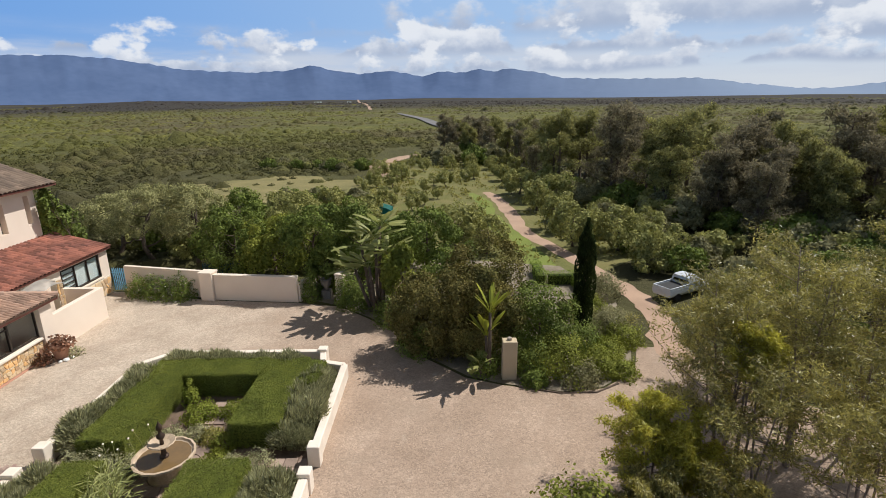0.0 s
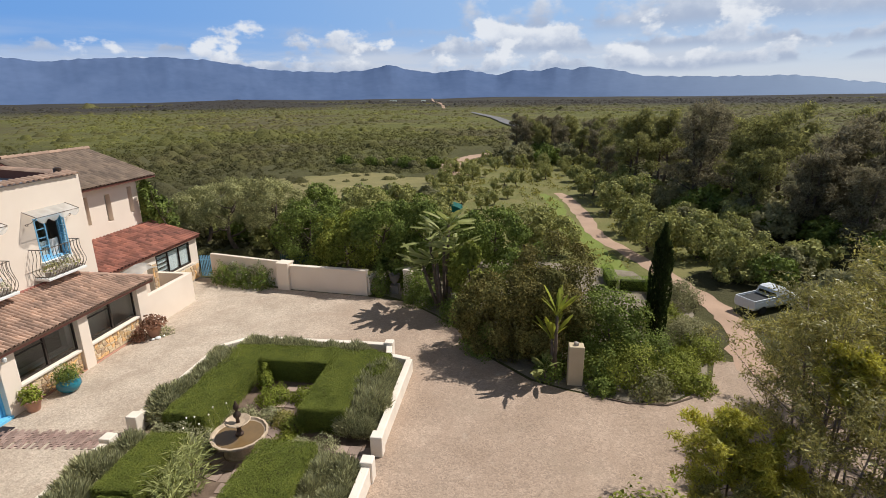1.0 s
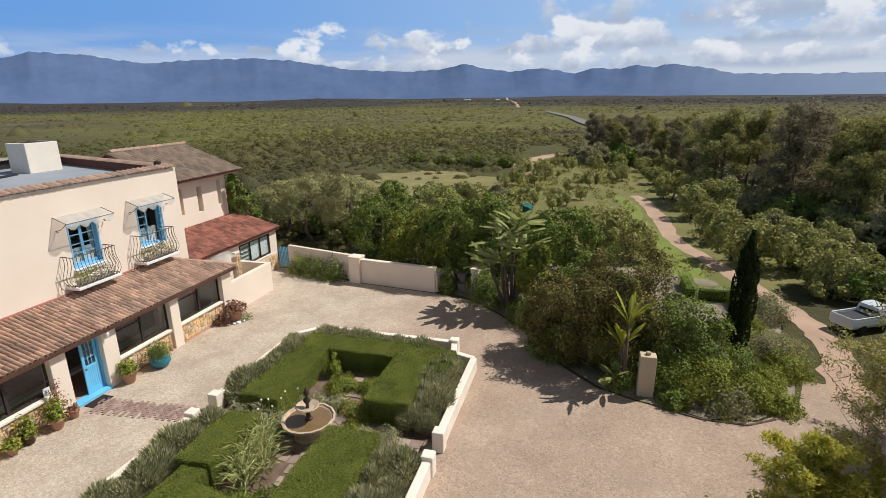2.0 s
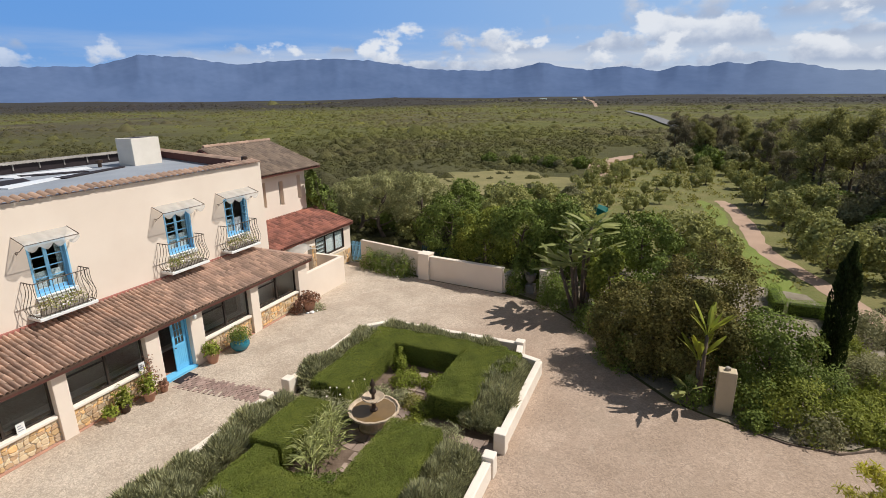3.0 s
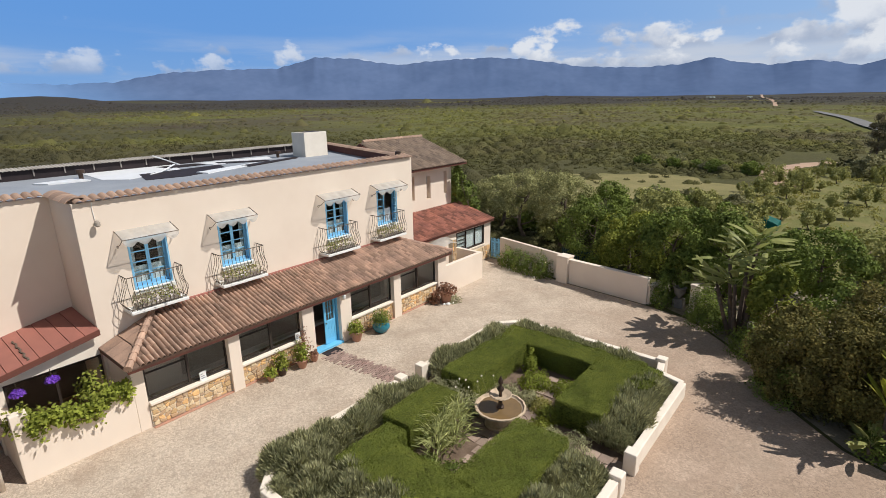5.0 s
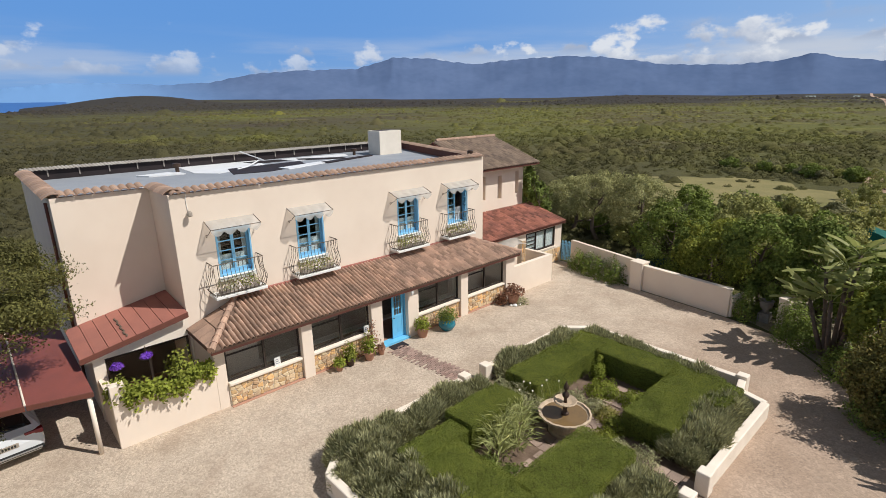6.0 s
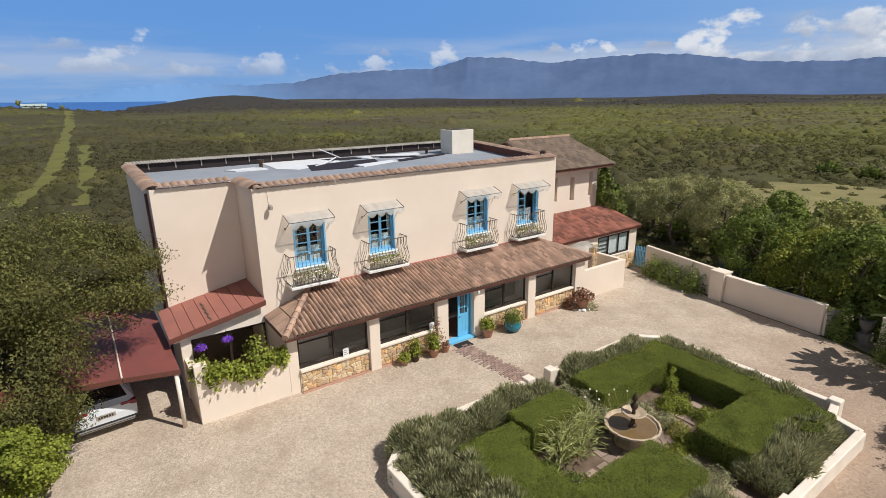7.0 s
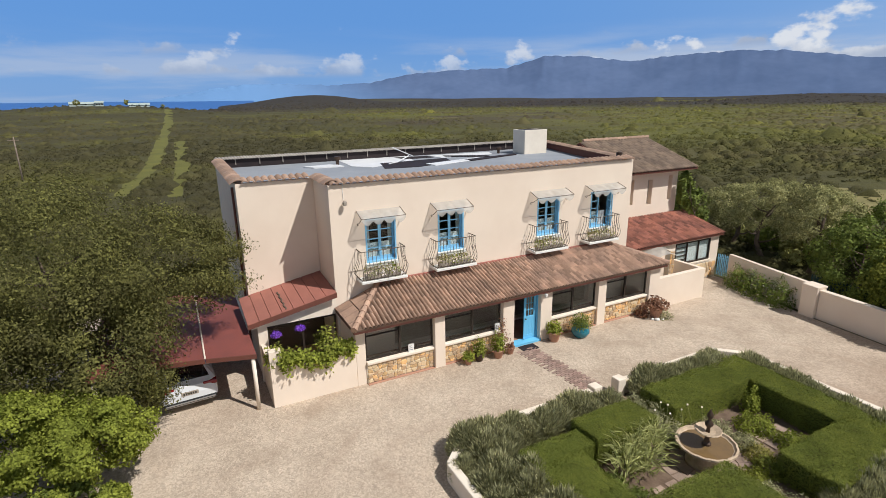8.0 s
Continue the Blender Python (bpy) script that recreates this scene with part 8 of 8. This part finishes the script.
box(bm, -0.02, 0.012, -0.28, 0.28, 0.66, 0.80, 0.004)
plate = part("number_plate", bm, CAST_STONE, suv, "number plate with plain bars")
for k in range(6):
    bm = bmesh.new()
    box(bm, 0.012, 0.016, -0.21 + k * 0.075, -0.165 + k * 0.075, 0.69, 0.77)
    part("plate_bar", bm, BLACK_TRIM, plate)
suv.matrix_basis = pose(-18.55, -0.62, 0.02, 0, 0, 4)

bakkie = thing("pickup_truck", "white pickup truck parked on the sandy track", "pickup truck", 13.0, 26.7, 0.03, rz=30)
bm = bmesh.new()
loft(bm, [(-2.4, section(0.80, 0.45, 0.95, 1.0, 0.78)), (-2.35, section(0.84, 0.42, 0.98, 1.02, 0.80)), (2.0, section(0.85, 0.38, 0.98, 1.04, 0.80)), (2.45, section(0.78, 0.42, 0.80, 0.90, 0.7))])
part("body", bm, CAR_WHITE, bakkie)
bm = bmesh.new()
loft(bm, [(-0.25, section(0.80, 1.0, 1.10, 1.62, 0.66)), (0.0, section(0.82, 1.0, 1.12, 1.70, 0.68)), (0.75, section(0.82, 1.0, 1.12, 1.68, 0.68)), (1.35, section(0.80, 1.0, 1.04, 1.12, 0.72))])
part("cab", bm, CAR_WHITE, bakkie)
bm = bmesh.new()
box(bm, -2.28, -0.35, -0.70, 0.70, 1.0, 1.03)
part("load_bed", bm, BLACK_TRIM, bakkie, "dark load bed")
for s in (-1, 1):
    bm = bmesh.new()
    box(bm, -2.35, -0.3, s * 0.76 - 0.04, s * 0.76 + 0.04, 0.98, 1.16, 0.015)
    part("side_panel", bm, CAR_WHITE, bakkie)
    bm = bmesh.new()
    box(bm, -0.1, 0.85, s * 0.755 - 0.015, s * 0.755 + 0.015, 1.2, 1.52)
    bmesh.ops.rotate(bm, verts=bm.verts, cent=(0, s * 0.755, 1.2), matrix=Matrix.Rotation(radians(13 * s), 3, "X"))
    part("side_window", bm, DARK_GLASS, bakkie)
    for x in (-1.5, 1.55):
        wheel(bakkie, x, s * 0.76, 0.34)
bm = bmesh.new()
box(bm, -2.42, -2.34, -0.76, 0.76, 0.7, 1.16, 0.02)
part("tailgate", bm, CAR_WHITE, bakkie)
bm = bmesh.new()
v = [bm.verts.new(p) for p in ((-0.28, -0.6, 1.2), (-0.28, 0.6, 1.2), (-0.22, 0.55, 1.56), (-0.22, -0.55, 1.56))]
bm.faces.new(v)
bmesh.ops.solidify(bm, geom=bm.faces[:], thickness=0.02)
part("rear_window", bm, DARK_GLASS, bakkie)
bakkie.scale = (0.7, 0.7, 0.7)

# ---------------------------------------------------------------- things beyond the garden
NET = material("teal_shade_net", (0.01, 0.15, 0.12), (0.01, 0.10, 0.085), rough=0.7, scale=2, fine=20, bump=0.2, trans=0.3)
net = thing("shade_net_tent", "teal shade-net shelter among the olive trees", "shade net", -6.4, 49.0, 0)
bm = bmesh.new()
rows = []
for i in range(9):
    u = i / 8
    crown = 1.0 + 0.75 * math.sin(u * math.pi) ** 0.7
    rows.append([bm.verts.new(((u - 0.5) * 4.0 * (1 + 0.04 * abs(v)), v * 1.25, crown * hh + 0.05 * math.sin(9 * u + 5 * v))) for v, hh in ((-1.15, 0.02), (-1, 0.8), (-0.5, 0.95), (0, 1), (0.5, 0.95), (1, 0.8), (1.15, 0.02))])
for r0, r1 in zip(rows, rows[1:]):
    for k in range(6):
        bm.faces.new((r0[k], r0[k + 1], r1[k + 1], r1[k]))
for r in (rows[0], rows[-1]):
    bm.faces.new(r)
part("net", bm, NET, net)
net.scale = (0.72, 0.72, 0.55)
for k in range(3):
    bm = bmesh.new()
    tube(bm, [((k - 1) * 1.2, 0, 0), ((k - 1) * 1.2, 0, 1.5)], 0.03, 6)
    part("pole", bm, BARK, net)

fence = thing("picket_fence", "dark green picket fence glimpsed under the trees", "fence", -14.6, 30.0, 0)
FENCE_MAT = material("dark_green_paint", (0.02, 0.05, 0.05), (0.03, 0.06, 0.055), rough=0.7, scale=4, fine=30, bump=0.2)
bm = bmesh.new()
box(bm, -0.04, 0.04, -0.012, 0.012, 0.1, 1.15)
fp = mesh_of("picket", bm, FENCE_MAT)
for k in range(14):
    piece("picket", fp, fence, pose(k * 0.14, 0, 0))
for z in (0.35, 0.95):
    bm = bmesh.new()
    box(bm, -0.05, 1.9, -0.04, -0.014, z, z + 0.07)
    part("rail", bm, FENCE_MAT, fence)

PALE_ROOF = material("pale_metal_roof", (0.40, 0.46, 0.43), (0.32, 0.38, 0.36), rough=0.5, scale=0.3, fine=3, bump=0.1)


def far_house(bearing, dist, w, d, h):
    a = radians(bearing)
    x, y = -dist * math.sin(a), dist * math.cos(a)
    t = thing("farmhouse", "distant low white farmhouse with a pale metal roof", "house", x, y, float(rise(np.array(x), np.array(y))), "far houses", rz=bearing)
    bm = bmesh.new()
    box(bm, -w / 2, w / 2, -d / 2, d / 2, -0.3, h)
    part("wall", bm, PALE_ROOF, t)
    bm = bmesh.new()
    v = [bm.verts.new(p) for p in ((-w / 2 - 0.5, -d / 2 - 0.5, h), (w / 2 + 0.5, -d / 2 - 0.5, h), (w / 2 + 0.5, d / 2 + 0.5, h), (-w / 2 - 0.5, d / 2 + 0.5, h), (-w / 2 - 0.5, 0, h + d * 0.3), (w / 2 + 0.5, 0, h + d * 0.3))]
    for f in ((0, 1, 5, 4), (2, 3, 4, 5), (0, 4, 3), (1, 2, 5), (0, 3, 2, 1)):
        bm.faces.new([v[i] for i in f])
    part("roof", bm, PALE_ROOF, t)
    for k in range(3):
        bm = bmesh.new()
        xx = -w / 2 + (k + 0.5) * w / 3
        box(bm, xx - 0.8, xx + 0.8, -d / 2 - 0.05, -d / 2 + 0.05, 0.9, 2.0)
        part("window", bm, DARK_GLASS, t)


far_house(96.2, 560, 24, 6, 1.7)
far_house(95.2, 555, 6, 5, 2.8)
far_house(92.1, 545, 16, 6, 1.6)
far_house(12.9, 1450, 18, 6, 1.5)
far_house(9.7, 1500, 11, 6, 1.5)
for i, (b, dist, s) in enumerate(((96.9, 548, 2.4), (93.1, 550, 2.4), (90.2, 540, 1.6))):
    a = radians(b)
    copy_thing(OT[i], pose(-dist * math.sin(a), dist * math.cos(a), float(rise(np.array(-dist * math.sin(a)), np.array(dist * math.cos(a))))) @ Matrix.Scale(s, 4)).scale = (s, s, s)

pole = thing("utility_pole", "thin weathered wooden pole standing in the heath", "pole", -88.0, -18.4, 0)
bm = bmesh.new()
tube(bm, [(0, 0, 0), (0, 0.05, 3.4), (0.05, 0.1, 6.6)], [0.11, 0.09, 0.07], 8)
part("shaft", bm, BARK_PALE, pole, smooth=True)
bm = bmesh.new()
box(bm, -0.05, 0.05, -0.6, 0.6, 6.1, 6.2, 0.01)
part("crossarm", bm, BARK_PALE, pole)

# ---------------------------------------------------------------- pieces: tiles, stones, bricks, pavers
# barrel tiles of the veranda roof
TW = 0.17
tile_me = mesh_of("roof_tile", tile_profile(TW * 0.92, 0.43, 0.085, 6), TILE)
rng = np.random.default_rng(500)
course = SL / 7
laid = []
for r in range(7):
    s_up = (r + 1) * course
    inset = run * (r + 0.55) / 7
    y = y_l + TW / 2 + math.ceil((inset + 0.15) / TW) * TW
    while y < y_r - inset - 0.1:
        laid.append((y, r, pose(EX - math.cos(radians(PITCH)) * s_up - VX, y - VY + rng.normal() * 0.006, EZ + math.sin(radians(PITCH)) * s_up + 0.012 + rng.normal() * 0.004, rng.normal() * 1.2, PITCH, rng.normal() * 0.8)))
        y += TW
laid.sort(key=lambda q: (q[0], q[1]))
for _, _, m in laid[:300]:
    piece("roof_tile", tile_me, front_deck, m)
co, qs = [], []
base = np.array([v.co[:] for v in tile_me.vertices])
faces = [tuple(p.vertices) for p in tile_me.polygons]
for _, _, m in laid[300:]:
    k = len(co)
    co += [m @ Vector(v) for v in base]
    qs += [tuple(i + k for i in f) for f in faces]
rest = new("roof_tiles", raw_mesh("roof_tiles", [tuple(v) for v in co], qs, TILE_JOINED))
rest.parent = front_deck
tagged(rest, "clay barrel tiles at the far end of the veranda roof", kind="stuff")
# cap tiles along the parapets
cap_me = mesh_of("parapet_tile", tile_profile(0.272, 0.5, 0.075), TILE_CAP)
for y in np.arange(5.25, 20.95, 0.272):
    piece("parapet_tile", cap_me, house, pose(-19.75 - HX, y - HY, 7.66 + rng.normal() * 0.005, rng.normal() * 1.2, 15, rng.normal()))
for y in np.arange(2.35, 5.0, 0.272):
    piece("parapet_tile", cap_me, house, pose(-22.1 - HX, y - HY, 7.66, rng.normal() * 1.2, 15, rng.normal()))
long_me = mesh_of("ridge_cap", tile_profile(0.62, 0.62, 0.10, 8), TILE_CAP)
for x in np.arange(-31.0, -21.9, 0.58):
    piece("ridge_cap", long_me, house, pose(x - HX, 2.1 - HY, 7.56 + 0.004, 8, 1.5, 0))
for x in np.arange(-21.8, -19.6, 0.58):
    piece("ridge_cap", long_me, house, pose(x - HX, 5.2 - HY, 7.60, 8, 1.5, 0))
for f in np.linspace(0.0, 0.96, 20):
    piece("ridge_cap", long_me, house, pose(-30.8 + 11.1 * f - HX, 24.1 - 3.3 * f - HY, 7.57, 0, 1.5, -16.5))
ribbed_roof("rear_cap_tiles", (-30.72, 7.60), (-31.15, 7.68), 2.0, 24.3, SHEET_EDGE, house, 0.16, 0.43, "weathered corrugated edge on the rear parapet", crest=0.04)


def stone_panel(parent, origin, y0, y1, z0, z1, x, cols, rows, seed):
    """Uneven flat stones set in mortar, one object each, over a wall face."""
    rng = np.random.default_rng(seed)
    gy = np.linspace(y0, y1, cols + 1)
    gz = np.linspace(z0, z1, rows + 1)
    cy, cz = (y1 - y0) / cols, (z1 - z0) / rows
    pts = np.zeros((cols + 1, rows + 1, 2))
    for i in range(cols + 1):
        for j in range(rows + 1):
            pts[i, j] = (gy[i] + (rng.uniform(-0.44, 0.44) * cy if 0 < i < cols else 0), gz[j] + (rng.uniform(-0.42, 0.42) * cz if 0 < j < rows else 0))
    for i in range(cols):
        for j in range(rows):
            q = np.array([pts[i, j], pts[i + 1, j], pts[i + 1, j + 1], pts[i, j + 1]])
            c = q.mean(0)
            out = []
            for k in range(4):
                a, b = q[k], q[(k + 1) % 4]
                out += [a * 0.82 + b * 0.18, (a + b) / 2 + rng.normal(size=2) * 0.012, a * 0.18 + b * 0.82]
            out = np.array(out)
            depth = rng.uniform(0.02, 0.05)
            bm = bmesh.new()
            r0 = [bm.verts.new((0.0, *(c * 0 + (p - c) * 0.93))) for p in out]
            r1 = [bm.verts.new((depth * 0.7, *((p - c) * 0.91))) for p in out]
            r2 = [bm.verts.new((depth, *((p - c) * 0.72))) for p in out]
            for a, b in ((r0, r1), (r1, r2)):
                for k in range(12):
                    bm.faces.new((a[k], a[(k + 1) % 12], b[(k + 1) % 12], b[k]))
            bm.faces.new(r2)
            piece("stone", mesh_of("stone", bm, STONE), parent, pose(x - origin[0], c[0] - origin[1], c[1]))


bases = [o for o in veranda.children if o.name.startswith("base_wall")]
for i, (o, (a, b)) in enumerate(zip(bases, BAYS)):
    stone_panel(o, (VX, VY), a + 0.02, b - 0.02, 0.06, 0.83, -17.30, 14, 5, 520 + i)
pier = [o for o in yard.children if o.name.startswith("stone_pier")][0]
stone_panel(pier, (-17.3, 21.1), 23.32, 23.68, 1.0, 2.46, -18.45, 2, 6, 530)
bm = bmesh.new()
box(bm, -19.2, -19.15, 24.7, 28.3, 0.05, 1.05)
clad = lp("stone_cladding", bm, MORTAR)
stone_panel(clad, (-19.2, 21.0), 24.75, 28.25, 0.1, 1.02, -19.15, 12, 3, 531)

path = tagged(new("brick_path"), "worn reddish brick path from the entrance to the bed", "path", kind="structure")
path.matrix_basis = pose(-15.0, 12.75, 0.02, 0, 0, 6)
bm = bmesh.new()
box(bm, -0.054, 0.054, -0.107, 0.107, 0, 0.03, 0.008)
brick_me = mesh_of("brick", bm, BRICK)
rng = np.random.default_rng(540)
for i in range(33):
    for k in range(4):
        if (i < 2 or i > 30 or k in (0, 3)) and rng.random() < 0.16:
            continue
        piece("brick", brick_me, path, pose(-1.7 + i * 0.117, -0.44 + k * 0.225 + (0.11 if i % 2 else 0), -0.006 + rng.normal() * 0.004, rng.normal() * 1.5, rng.normal() * 1.5, rng.normal() * 2))

paving = tagged(new("paving"), "circle of weathered pavers round the fountain", "paving", kind="structure")
paving.matrix_basis = pose(-8.2, 12.85, 0.052)
for ring, (r0, r1, cnt) in enumerate(((0.56, 0.95, 16), (0.97, 1.36, 24))):
    bm = bmesh.new()
    h = math.pi / cnt - 0.012
    q = [(r * math.cos(a), r * math.sin(a)) for r, a in ((r0, -h), (r1, -h), (r1, h), (r0, h))]
    top, bot = [bm.verts.new((*p, 0.035)) for p in q], [bm.verts.new((*p, 0)) for p in q]
    bm.faces.new(top)
    for i in range(4):
        bm.faces.new((bot[i], bot[(i + 1) % 4], top[(i + 1) % 4], top[i]))
    me = mesh_of("paver", bm, PAVER)
    for k in range(cnt):
        piece("paver", me, paving, pose(0, 0, rng.normal() * 0.004, rng.normal(), rng.normal(), k * 360 / cnt + ring * 5))
bm = bmesh.new()
box(bm, -0.19, 0.19, -0.19, 0.19, 0, 0.035, 0.008)
sq = mesh_of("paver", bm, PAVER)
for side, (xs, n) in enumerate((((-3.6, -1.5), 6), ((1.5, 3.9), 7))):
    for x in np.linspace(xs[0], xs[1], n):
        for k in (-1, 0, 1):
            piece("paver", sq, paving, pose(x, k * 0.41, rng.normal() * 0.005, rng.normal(), rng.normal(), rng.normal() * 2))
for y in np.linspace(1.6, 3.6, 5):
    for k in (-0.5, 0.5):
        piece("paver", sq, paving, pose(0.3 + k * 0.42, y, rng.normal() * 0.005, rng.normal(), rng.normal(), rng.normal() * 3))
for y in np.linspace(-3.2, -1.6, 4):
    for k in (-0.5, 0.5):
        piece("paver", sq, paving, pose(0.5 + k * 0.42, y, rng.normal() * 0.005, rng.normal(), rng.normal(), rng.normal() * 3))
